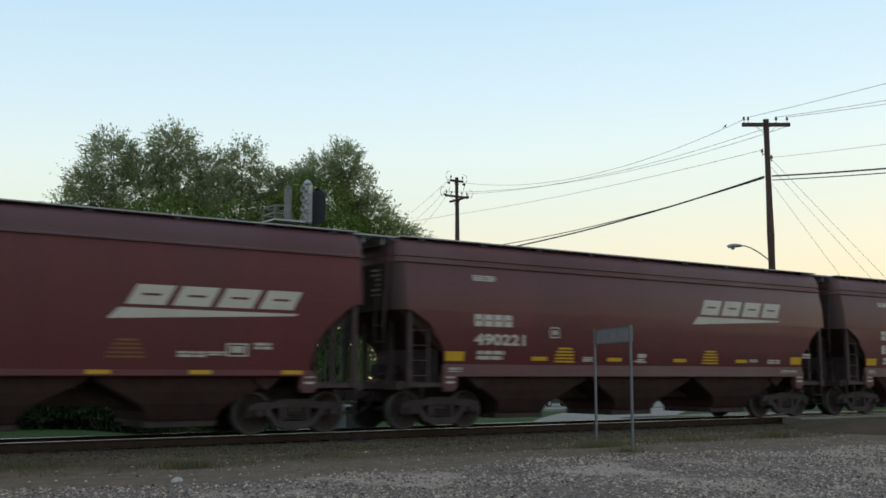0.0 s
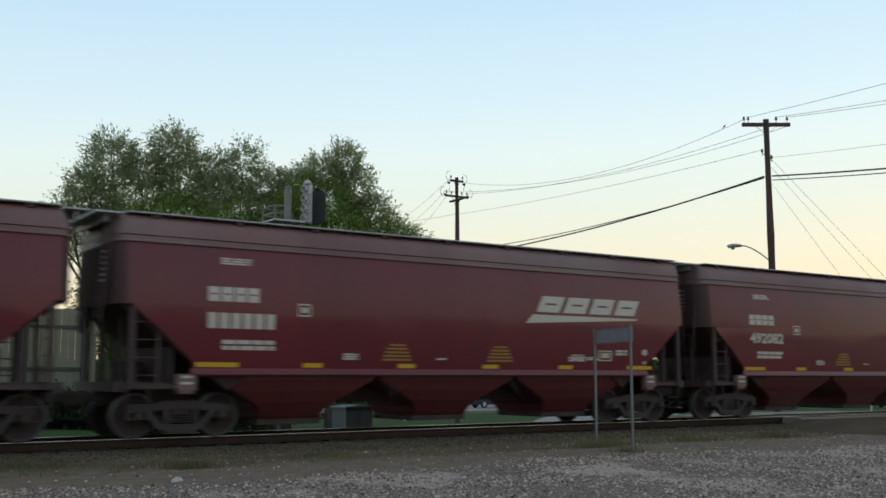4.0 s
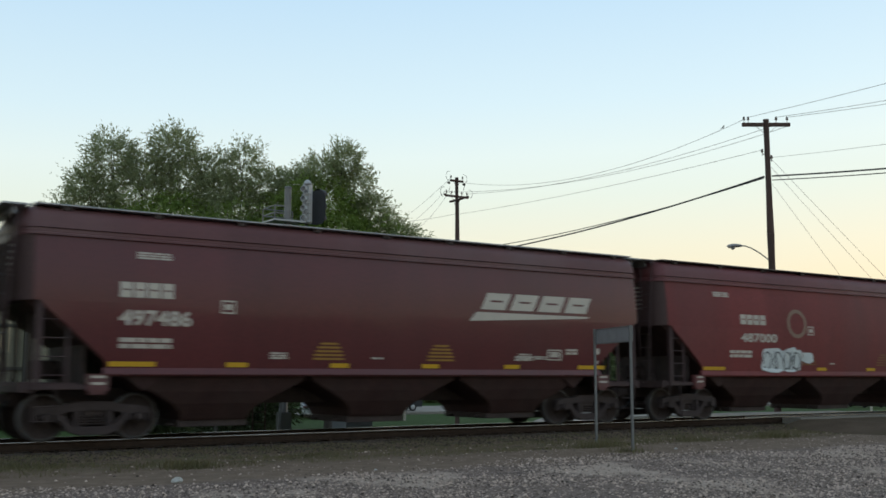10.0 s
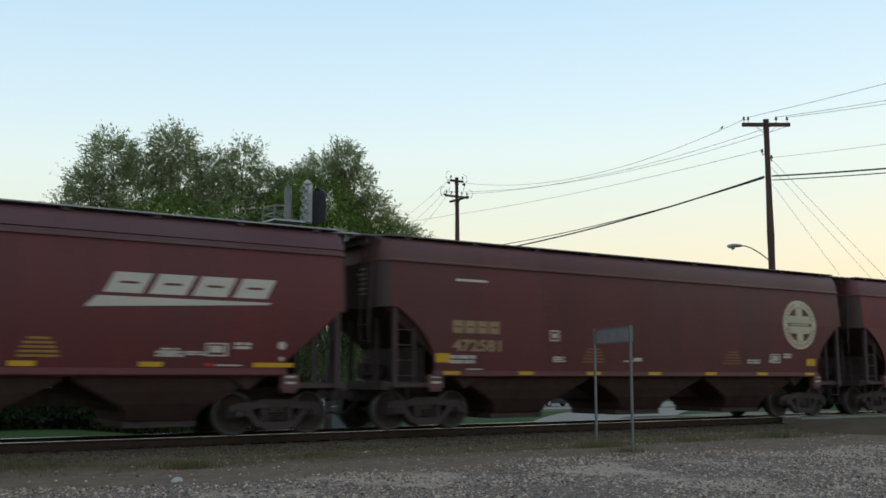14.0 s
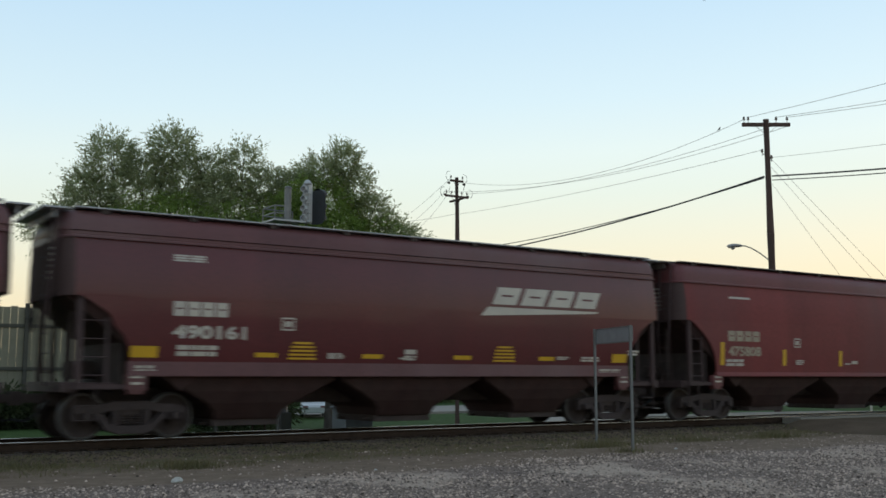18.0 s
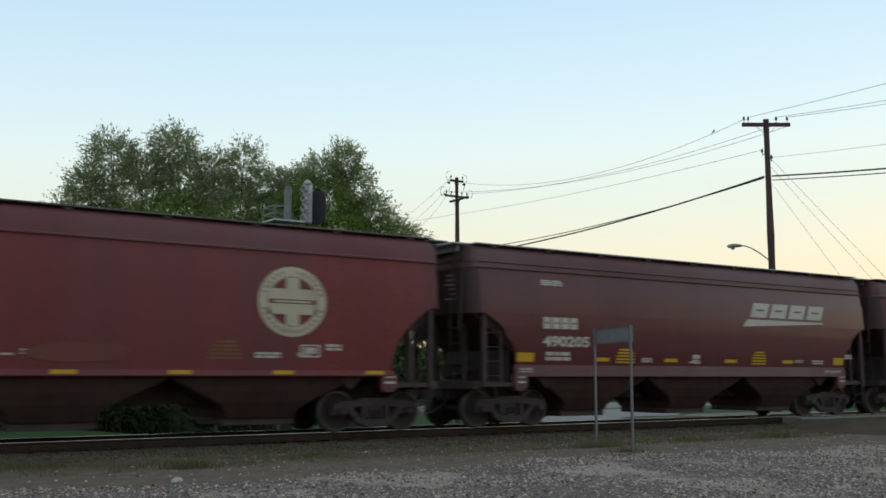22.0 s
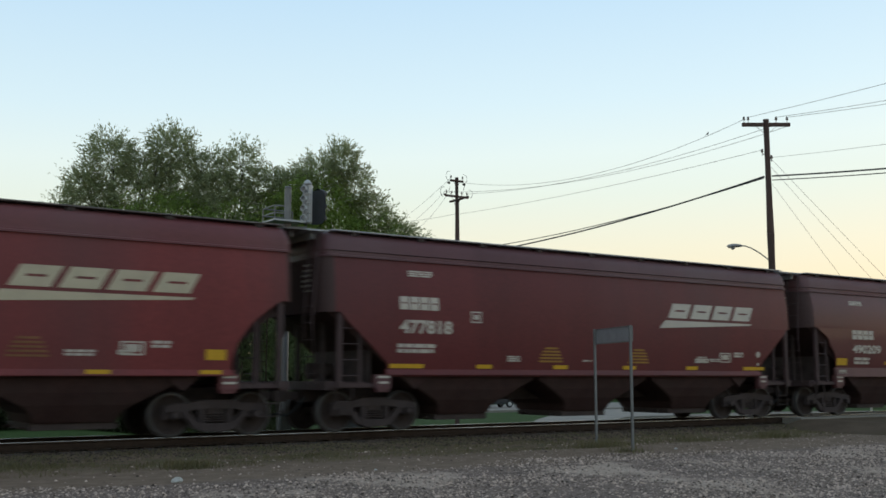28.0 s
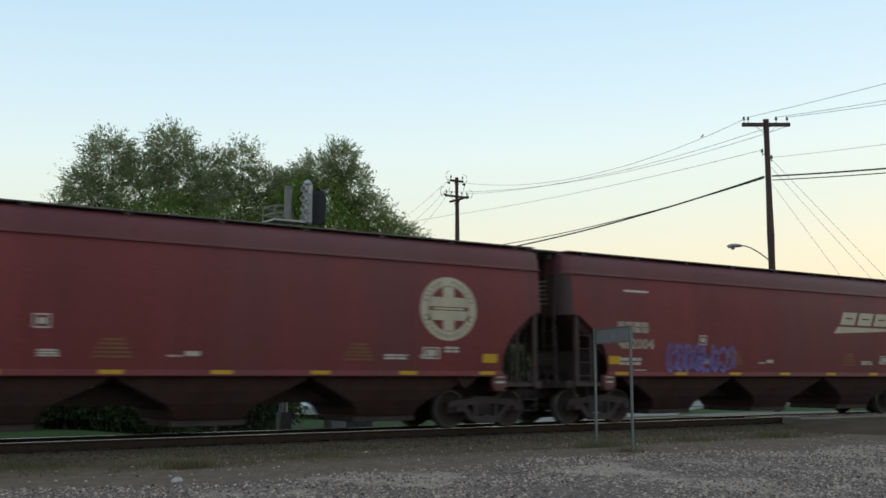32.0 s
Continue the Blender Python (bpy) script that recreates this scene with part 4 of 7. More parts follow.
def build_hedge():
    rng = random.Random(8)
    # the low row by the fence is added to keep its foot dark
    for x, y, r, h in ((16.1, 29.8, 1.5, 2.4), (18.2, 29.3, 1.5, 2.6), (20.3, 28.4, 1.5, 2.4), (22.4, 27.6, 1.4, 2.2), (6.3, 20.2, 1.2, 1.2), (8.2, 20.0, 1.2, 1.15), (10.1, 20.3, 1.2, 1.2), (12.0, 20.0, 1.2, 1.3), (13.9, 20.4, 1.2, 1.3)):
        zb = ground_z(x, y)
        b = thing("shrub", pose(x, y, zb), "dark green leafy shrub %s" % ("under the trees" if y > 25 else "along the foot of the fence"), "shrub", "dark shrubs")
        for k in range(6):
            a = rng.uniform(0, 6.28)
            q = Solid()
            q.tube([(0.1 * math.cos(a), 0.1 * math.sin(a), -0.05), (0.4 * r * math.cos(a), 0.4 * r * math.sin(a), h * 0.5), (0.6 * r * math.cos(a), 0.6 * r * math.sin(a), h * 0.85)], [0.05, 0.03, 0.01], 5)
            part("stem", q, bark, b)
        v, f = [], []
        leaf_cloud(v, f, rng, (0, 0, h * 0.52), (r * 1.1, r * 0.8, h * 0.52), 5200, 0.12, 0.3, 0.0)
        me = bpy.data.meshes.new("foliage")
        me.from_pydata(v, [], f)
        me.materials.append(None)
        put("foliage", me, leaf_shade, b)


build_hedge()


def build_box():
    """Small made-up white box, sloping lid, short post, standing in for a pale spot."""
    x, y = 12.95, 10.5
    b = thing("white_box", pose(x, y, ground_z(x, y), 0, 0, 20), "small made-up white box on a post in the grass", "utility box")
    q = Solid()
    q.box((0, 0, 0.35), (0.08, 0.08, 0.8))
    part("post", q, shed_dark, b)
    q = Solid()
    q.prism([(-0.22, 0.66), (0.22, 0.66), (0.22, 0.98), (-0.22, 0.92)], -0.12, 0.12)
    part("case", q, white_paint, b, "white sheet metal case", 0.015)
    q = Solid()
    q.box((0.02, -0.127, 0.79), (0.28, 0.012, 0.18))
    part("door", q, dull_metal, b, "grey access door", 0.003)


build_box()


# ---- beyond: board fence, parked cars, houses ----
def build_fence():
    fence = thing("board_fence", pose(8.5, 24.2, 0), "tall pale weathered board fence with dark posts", "fence")
    zb = ground_z(8, 24.2)
    s = Solid()
    s.box((0, 0, 0), (0.29, 0.03, 4.21 - zb))
    board = s.mesh("board", 0.004)
    s = Solid()
    s.box((0, 0, 0), (0.16, 0.16, 4.35 - zb))
    post = s.mesh("post", 0.01)
    s = Solid()
    s.box((0, 0, 0), (2.4, 0.07, 0.14))
    rail = s.mesh("fence_rail", 0.005)
    rng = random.Random(4)
    for i in range(58):
        put("board", board, shed_pale, fence, pose(-12.9 + i * 0.3, rng.uniform(-0.008, 0.008), (4.21 + zb) / 2 + rng.uniform(-0.03, 0.02)))
    for i in range(8):
        x = -13 + i * 2.4
        put("post", post, shed_dark, fence, pose(x, -0.1, (4.35 + zb) / 2))
        if i < 7:
            for z in (zb + 0.6, 1.6, 3.4):
                put("fence_rail", rail, shed_dark, fence, pose(x + 1.2, -0.055, z))


def sedan(x, y, rz, paint_m, label, category, tall=1.0, white_hub=True):
    z = ground_z(x, y) + 0.05
    c = thing("parked_car", pose(x, y, z, 0, 0, rz), label, category)
    q = Solid()
    prof = [(-2.2, 0.35), (-2.25, 0.75), (-2.1, 0.92), (-1.3, 0.98), (-0.75, 1.42 * tall), (0.75, 1.45 * tall), (1.75, 1.0 * tall), (2.2, 0.92 * tall), (2.28, 0.6), (2.2, 0.32)]
    q.loft([[(a, s * w, h) for a, h in prof] for s, w in ((-1, 0.82), (-1, 0.88), (1, 0.88), (1, 0.82))])
    part("body", q, paint_m, c, "", 0.05, True)
    for s in (-1, 1):
        for x0, x1, x2, x3 in ((-0.9, -0.55, 0.0, 0.0), (0.08, 0.08, 0.75, 1.25)):
            q = Solid()
            q.add([(x0, s * 0.886, 1.0), (x3, s * 0.886, 1.0), (x2, s * 0.886, 1.36 * tall), (x1, s * 0.886, 1.36 * tall)], [(0, 1, 2, 3)])
            part("side_window", q, car_glass, c)
        for wx in (-1.35, 1.4):
            q = Solid()
            q.spin([(0.2, -0.1), (0.31, -0.1), (0.33, -0.06), (0.33, 0.06), (0.31, 0.1), (0.2, 0.1)], (wx, s * 0.80, 0.33), "y", 18)
            w = part("wheel", q, tyre_black, c, "", 0, True)
            q = Solid()
            q.spin([(0.02, -0.11), (0.19, -0.105), (0.21, -0.09), (0.21, 0.09), (0.19, 0.105), (0.02, 0.11)], (wx, s * 0.80, 0.33), "y", 14)
            part("rim", q, silver_paint, w, "", 0, True)
        q = Solid()
        q.box((-2.22, s * 0.6, 0.78), (0.08, 0.35, 0.14))
        part("tail_lamp", q, red_tag, c, "red tail lamp", 0.02)
        q = Solid()
        q.box((2.22, s * 0.6, 0.7), (0.08, 0.35, 0.14))
        part("headlamp", q, silver_paint, c, "", 0.02)


def house(x, y, rz, w, d, h, roof_h, label):
    z = ground_z(x, y)
    b = thing("house", pose(x, y, z, 0, 0, rz), label, "house")
    q = Solid()
    q.box((0, 0, h / 2), (w, d, h))
    part("wall", q, plaster, b)
    q = Solid()
    q.loft([[(sx, -d / 2 - 0.5, h), (sx, -d / 2 - 0.5, h + 0.12), (sx, 0, h + roof_h), (sx, d / 2 + 0.5, h + 0.12), (sx, d / 2 + 0.5, h)] for sx in (-w / 2 - 0.4, w / 2 + 0.4)])
    part("roof", q, roof_dark, b)
    for k in range(int(w // 3)):
        cx = -w / 2 + 1.6 + k * 3.0
        q = Solid()
        q.box((cx, -d / 2 - 0.02, h * 0.55), (1.1, 0.06, 1.3))
        f = part("window", q, white_paint, b)
        q = Solid()
        q.box((cx, -d / 2 - 0.055, h * 0.55), (0.95, 0.02, 1.15))
        part("pane", q, car_glass, f)
    q = Solid()
    q.box((w / 2 - 0.9, -d / 2 - 0.03, 1.05), (0.95, 0.06, 2.1))
    part("door", q, shed_dark, b)


build_fence()
sedan(45.6, 52.4, 172, car_dark, "dark parked car on the far street", "car")
sedan(58.4, 55.6, 174, car_dark, "dark parked car on the far street", "car")
sedan(66.0, 55.4, 174, car_dark, "dark parked car on the far street", "car")
sedan(33.8, 44.2, 65, car_white, "white parked van beyond the grass", "car", 1.25)
sedan(88.0, 36.4, 60, car_white, "white parked car beyond the crossing", "car", 1.15)
house(84, 88, 8, 14, 9, 3.2, 2.2, "low pale house with a grey roof beyond the street")
house(116, 62, 20, 12, 9, 3.2, 2.2, "low pale house with a grey roof beyond the street")
house(52, 92, 0, 15, 9, 3.2, 2.2, "low pale house with a grey roof beyond the street")
for px, py, h in ((36.5, 36.3, 1.25), (76.0, 28.0, 1.2)):
    q = Solid()
    q.beam((0, 0, -0.1), (0, 0, h), 0.12, 0.12)
    q.add([(-0.06, -0.06, h), (0.06, -0.06, h), (0.06, 0.06, h), (-0.06, 0.06, h), (0, 0, h + 0.08)], [(0, 1, 4), (1, 2, 4), (2, 3, 4), (3, 0, 4)])
    o = part("white_post", q, white_paint, None)
    o.matrix_basis = pose(px, py, ground_z(px, py))
    tagged(o, "short white wooden post at the grass edge", "post", "white posts")


def build_woods():
    """A low belt of trees far behind the street."""
    rng = random.Random(31)
    v, f = [], []
    for i in range(64):
        t = i / 63
        x, y = 14 + 200 * t + rng.uniform(-2, 2), 88 - 24 * t + rng.uniform(-6, 10)
        h = rng.uniform(7.5, 10.5) * (0.45 + 0.55 * smooth01(0.05, 0.16, t))
        r = rng.uniform(2.0, 3.4)
        zb = ground_z(x, y)
        n = len(v)
        for k in range(6):
            a = k * 1.047
            v.extend([(x + 0.2 * math.cos(a), y + 0.2 * math.sin(a), zb), (x + 0.1 * math.cos(a), y + 0.1 * math.sin(a), zb + h * 0.7)])
        f.extend([(n + 2 * k, n + (2 * k + 2) % 12, n + (2 * k + 3) % 12, n + 2 * k + 1) for k in range(6)])
        leaf_cloud(v, f, rng, (x, y, zb + h * 0.52), (r, r, h * 0.5), 2000, 0.34, 0.2, 0.05)
        leaf_cloud(v, f, rng, (x, y, zb + h * 0.36), (r * 0.95, r, h * 0.38), 900, 0.75, 0.1, 0.0)
    # unseen belt added round the lot, behind the camera, to cut low sky reflections
    for i in range(108):
        d = i * 4.6
        x, y = (-72, 70 - d) if d < 150 else (-72 + d - 150, -82)
        x, y, h, r = x + rng.uniform(-3, 3), y + rng.uniform(-5, 5), rng.uniform(7, 12), rng.uniform(2.4, 3.6)
        zb = ground_z(x, y)
        leaf_cloud(v, f, rng, (x, y, zb + h * 0.48), (r, r, h * 0.48), 900, 0.62, 0.2, 0.0)
    me = bpy.data.meshes.new("woods")
    me.from_pydata(v, [], f)
    me.materials.append(None)
    tagged(put("woods", me, leaf_dark), "dark green trees beyond the street, unseen belt added round the lot", "woods", kind="stuff")


build_woods()


# ---- the train: covered hopper cars, origin at the car's middle on the rail top ----
SPEED = 19.735
XS, ZS = 1.0326, 0.9726  # drawing measures to true length and height
SIZE = Matrix.Diagonal((XS, 1, ZS, 1))
KINDS = {
    # length between the end seams, half-width profile over height, reach of the open end (height, set-back), second band
    "tall": dict(wide=((1.28, 1.50), (1.60, 1.555), (2.0, 1.61), (2.5, 1.635), (3.0, 1.635), (3.5, 1.60), (4.02, 1.50)), cut=((2.86, 0.05), (2.72, 0.28), (2.58, 0.50), (2.46, 0.62), (2.3, 0.66), (2.1, 0.86), (1.9, 0.95), (1.6, 1.0), (1.28, 1.02)), bands=2, sill=(1.29, 1.585)),
    "straight": dict(wide=((1.28, 1.52), (1.60, 1.555), (2.0, 1.59), (2.5, 1.612), (3.0, 1.605), (3.5, 1.57), (4.02, 1.50)), cut=((2.74, 0.06), (2.6, 0.16), (2.3, 0.5), (2.0, 0.82), (1.75, 1.1), (1.6, 1.24), (1.5, 1.28), (1.28, 1.28)), bands=2, sill=(1.32, 1.45)),
    "arched": dict(wide=((1.28, 1.55), (1.60, 1.575), (2.0, 1.605), (2.5, 1.62), (3.0, 1.62), (3.5, 1.60), (4.02, 1.53)), cut=((2.92, 0.08), (2.75, 0.32), (2.5, 0.62), (2.25, 0.84), (2.0, 0.99), (1.8, 1.06), (1.6, 1.10), (1.28, 1.12)), bands=1, sill=(1.30, 1.42)),
}
BULGE, CORNER = 0.30, 0.55
TRUCK_INSET = 1.26


def half_width(kind, z):
    w = KINDS[kind]["wide"]
    for (z0, a), (z1, b) in zip(w, w[1:]):
        if z <= z1:
            t = min(max((z - z0) / (z1 - z0), 0), 1)
            return a + (b - a) * t
    return w[-1][1]


def outline(half, w, z, bulge, corner):
    """The car's plan at one height: straight sides and ends rounded at their corners."""
    pts = []
    n = 7
    corner = min(corner, w * 0.8)
    for sx, sy in ((1, -1), (1, 1), (-1, 1), (-1, -1)):
        ring = []
        for k in range(n + 1):
            t = math.pi / 2 * k / n
            ring.append((sx * (half + bulge * math.sin(t)), sy * (w - corner + corner * math.cos(t)), z))
        pts += ring if (sx > 0) == (sy < 0) else ring[::-1]
    return pts


CACHE = {}


def meshes_of(kind, length):
    """All shared meshes of one kind of car."""
    key = (kind, length)
    if key in CACHE:
        return CACHE[key]
    K, M = KINDS[kind], {}
    h = length / 2
    zc = K["cut"][0][0]
    # upper shell
    s = Solid()
    zs = [zc, zc + 0.02] + [z for z in (3.0, 3.25, 3.5, 3.75, 3.95) if z > zc + 0.05] + [4.02]
    rings = [outline(h, half_width(kind, z), z, BULGE, CORNER) for z in zs]
    s.loft(rings, False)
    nose = Solid()
    nose.v = s.v
    nose.f = [f for f in s.f if max(s.v[i][0] for i in f) < -h - BULGE * 0.2]
    s.f = [f for f in s.f if min(abs(s.v[i][0]) for i in f) <= h + BULGE * 0.2]
    M["shell"] = s.mesh("shell", 0, True)
    M["end_wall"] = nose.mesh("end_wall", 0, True)
    for me in (M["shell"], M["end_wall"]):
        bm = bmesh.new()
        bm.from_mesh(me)
        bmesh.ops.delete(bm, geom=[v for v in bm.verts if not v.link_faces], context="VERTS")
        bm.to_mesh(me)
        bm.free()
    # roof with one or two raised bands under it
    s = Solid()
    w = half_width(kind, 4.02)
    prof = [(4.018, w - 0.03), (4.022, w + 0.055), (4.06, w + 0.05), (4.075, w + 0.005)]
    if K["bands"] == 2:
        prof += [(4.145, w + 0.0), (4.15, w - 0.035), (4.168, w - 0.035), (4.172, w + 0.012)]
    else:
        prof += [(4.10, w + 0.0), (4.16, w - 0.004)]
    prof += [(4.30, w - 0.014), (4.42, w - 0.045), (4.51, w - 0.10), (4.56, w - 0.17), (4.615, w - 0.28), (4.635, w - 0.5), (4.645, w - 0.9), (4.65, w - 1.25)]
    rings = []
    for z, ww in prof:
        k = max(0.0, (z - 4.3) / 0.3)
        rings.append(outline(h - 0.05 * k, ww, z, BULGE * (1 - 0.25 * k), CORNER))
    s.loft(rings)
    M["roof"] = s.mesh("roof", 0, True)
    # lower side sheet
    s = Solid()
    rows = []
    for z, cut in K["cut"]:
        x0, x1 = -h + cut, h - cut
        rows.append([(x0 + (x1 - x0) * i / 10, -half_width(kind, z), z) for i in range(11)])
    s.loft(rows, False, False)
    rows = [[(x, y + 0.03, z) for x, y, z in r] for r in rows]
    s.loft(rows, False, False)
    edge = [r[0] for r in rows], [r[-1] for r in rows]
    for e in edge:
        s.loft([[(x, y - 0.03, z) for x, y, z in e], e], False, False)
    M["side_sheet"] = s.mesh("side_sheet", 0, True)
    # side sill
    z0, z1 = K["sill"]
    wy = half_width(kind, 1.5)
    cut = K["cut"][-1][1]
    s = Solid()
    s.loft([[(x, -wy - 0.05, z0), (x, -wy - 0.015, z1), (x, -wy + 0.06, z1), (x, -wy + 0.06, z0)] for x in (-h + cut - 0.05, h - cut + 0.05)])
    s.prism([(-h + cut - 0.05, z0 - 0.012), (h - cut + 0.05, z0 - 0.012), (h - cut + 0.05, z0), (-h + cut - 0.05, z0)], -wy - 0.06, -wy + 0.1)
    M["side_sill"] = s.mesh("side_sill", 0.006)
    # sloping end floor, from the end wall down to the first bay
    s = Solid()
    a, b = (-h - BULGE + 0.12, zc + 0.01), (-h + 2.05, 0.98)
    s.loft([[(a[0], y, a[1]), (a[0] + 0.5, y * 1.07, a[1]), (b[0] + 0.45, y, b[1] + 0.35), (b[0], y, b[1])] for y in (-1.44, 1.44)])
    M["slope_sheet"] = s.mesh("slope_sheet")
    s = Solid()
    s.box((-h - BULGE + 0.16, 0, zc + 0.1), (0.06, 1.9, 0.26))
    M["end_beam"] = s.mesh("end_beam", 0.006)
    # added plate across the open end; it blocks light and keeps the opening dark
    s = Solid()
    s.box((-h + 0.92, 0, 1.72), (0.05, 2.7, 1.2))
    s.box((-h + 0.92, 0, 2.3), (0.14, 2.7, 0.06))
    M["shear_plate"] = s.mesh("shear_plate", 0.006)
    s = Solid()
    s.box((-h + 0.12, 0, (1.1 + zc) / 2), (0.09, 0.09, zc - 1.1))
    M["end_strut"] = s.mesh("end_strut", 0.006)
    # end of the body bolster over the truck, with its jacking pad
    s = Solid()
    s.box((-h + 1.15, -1.50, 1.16), (0.40, 0.16, 0.34))
    s.box((-h + 1.15, -1.46, 0.96), (0.30, 0.20, 0.08))
    M["bolster_end"] = s.mesh("bolster_end", 0.012)
    # end sill and deck
    s = Solid()
    s.box((-h - 0.10, 0, 1.07), (0.22, 2.95, 0.20))
    s.box((-h + 0.55, -1.46, 1.075), (1.35, 0.12, 0.10))
    s.box((-h + 0.55, 1.46, 1.075), (1.35, 0.12, 0.10))
    s.box((-h + 0.4, 0, 1.14), (0.9, 2.7, 0.035))
    M["end_sill"] = s.mesh("end_sill", 0.008)
    s = Solid()
    s.box((0, 0, 0.86), (length + 0.3, 0.46, 0.36))
    M["centre_sill"] = s.mesh("centre_sill", 0.01)
    # corner post, inner post and ladder at the near corner
    s = Solid()
    s.box((-h + 0.06, -1.53, (1.02 + zc + 0.1) / 2), (0.11, 0.10, zc + 0.1 - 1.02))
    M["corner_post"] = s.mesh("corner_post", 0.008)
    s = Solid()
    s.beam((-h + 0.58, -1.50, 1.1), (-h + 0.58, -1.50, 2.45), 0.06, 0.06)
    M["inner_post"] = s.mesh("inner_post", 0.006)
    s = Solid()
    for z in np.arange(1.3, 2.4, 0.36):
        s.tube([(-h + 0.08, -1.56, z), (-h + 0.57, -1.55, z)], 0.013, 6)
    for y in (-1.30, -0.88):
        s.tube([(-h - 0.36, y, 1.1), (-h - 0.36 - 0.12, y, 2.5), (-h - BULGE - 0.03, y, 4.6)], 0.022, 6)
    for k in range(9):
        z = 1.35 + k * 0.38
        x = -h - 0.36 - 0.14 * min(1, (z - 1.1) / 1.4)
        s.tube([(x, -1.30, z), (x, -0.88, z)], 0.013, 6)
    M["ladder"] = s.mesh("ladder")
    s = Solid()
    s.tube([(-h + 0.02, -1.5, 1.02), (-h + 0.02, -1.52, 0.42), (-h + 0.42, -1.52, 0.42), (-h + 0.42, -1.5, 1.02)], 0.02, 6)
    s.tube([(-h + 0.02, -1.52, 0.70), (-h + 0.42, -1.52, 0.70)], 0.016, 6)
    M["step"] = s.mesh("step")
    # roof walks
    s = Solid()
    s.box((0, 0, 0), (length + 2 * BULGE - 0.45, 0.40, 0.03))
    M["roof_walk"] = s.mesh("roof_walk", 0.006)
    s = Solid()
    s.box((0, 0, 4.66), (length + 2 * BULGE - 0.7, 1.5, 0.08))
    M["coaming"] = s.mesh("coaming", 0.01)
    s = Solid()
    s.box((0, 0, 0), (0.50, 2.5, 0.04))
    s.box((0, 0, -0.10), (0.05, 2.2, 0.16))
    M["crosswalk"] = s.mesh("crosswalk", 0.006)
    s = Solid()
    s.box((0, 0, 0), (0.16, 0.34, 0.08))
    s.box((0, -0.12, -0.07), (0.10, 0.05, 0.10))
    M["walk_bracket"] = s.mesh("walk_bracket")
    s = Solid()
    s.loft([[(x * k, y * k, z) for x, y in ((-0.62, -0.32), (0.62, -0.32), (0.62, 0.32), (-0.62, 0.32))] for z, k in ((0, 1), (0.08, 1), (0.13, 0.9))])
    M["hatch_cover"] = s.mesh("hatch_cover", 0.015)
    # hopper bays with their gates
    s = Solid()
    bl = length / 14.87
    s.loft([[(x * a * bl, y * b, z) for x, y in ((-1, -1), (1, -1), (1, 1), (-1, 1))] for z, a, b in ((1.38, 1.86, 1.40), (1.20, 1.82, 1.39), (0.96, 1.38, 1.32), (0.70, 0.92, 1.20), (0.55, 0.76, 1.10), (0.36, 0.70, 0.98))])
    M["hopper_bay"] = s.mesh("hopper_bay", 0.02)
    s = Solid()
    s.box((0, 0, 0.29), (1.46 * bl, 1.85, 0.14))
    for y in (-0.6, 0.6):
        s.tube([(-0.86 * bl, y, 0.27), (0.86 * bl, y, 0.27)], 0.035, 6)
    for x in (-0.5, 0.5):
        s.tube([(x, -0.86, 0.30), (x, 0.86, 0.30)], 0.03, 6)
        s.spin([(0.07, -0.02), (0.07, 0.02)], (x, -0.86, 0.30), "y", 8)
    M["outlet_gate"] = s.mesh("outlet_gate", 0.006)
    # coupler and hose
    s = Solid()
    s.box((-h - 0.42, 0, 0.84), (0.62, 0.16, 0.18))
    s.loft([[(-h - 0.66 - dx, y, z) for y, z in ((-0.15, 0.70), (0.15, 0.70), (0.15, 0.98), (-0.15, 0.98))] for dx in (0, 0.17)])
    M["coupler"] = s.mesh("coupler", 0.02)
    s = Solid()
    s.tube([(-h - 0.15, -0.32, 0.80), (-h - 0.35, -0.34, 0.55), (-h - 0.55, -0.25, 0.38), (-h - 0.74, -0.12, 0.42)], 0.028, 6)
    M["air_hose"] = s.mesh("air_hose", 0, True)
    s = Solid()
    s.spin([(0.02, 0.0), (0.02, 0.06), (0.30, 0.06), (0.31, 0.075), (0.30, 0.09), (0.02, 0.09)], (0, 0, 0), "x", 20)
    M["brake_wheel"] = s.mesh("brake_wheel", 0, True)
    s = Solid()
    s.spin([(0.02, -0.45), (0.19, -0.44), (0.2, -0.4), (0.2, 0.4), (0.19, 0.44), (0.02, 0.45)], (0, 0, 0), "x", 14)
    M["air_tank"] = s.mesh("air_tank", 0, True)
    for me in M.values():
        me.transform(SIZE)
    CACHE[key] = M
    return M


def spot(x, y, z):
    """A place on the car, from its drawing measures."""
    return pose(x * XS, y, z * ZS)


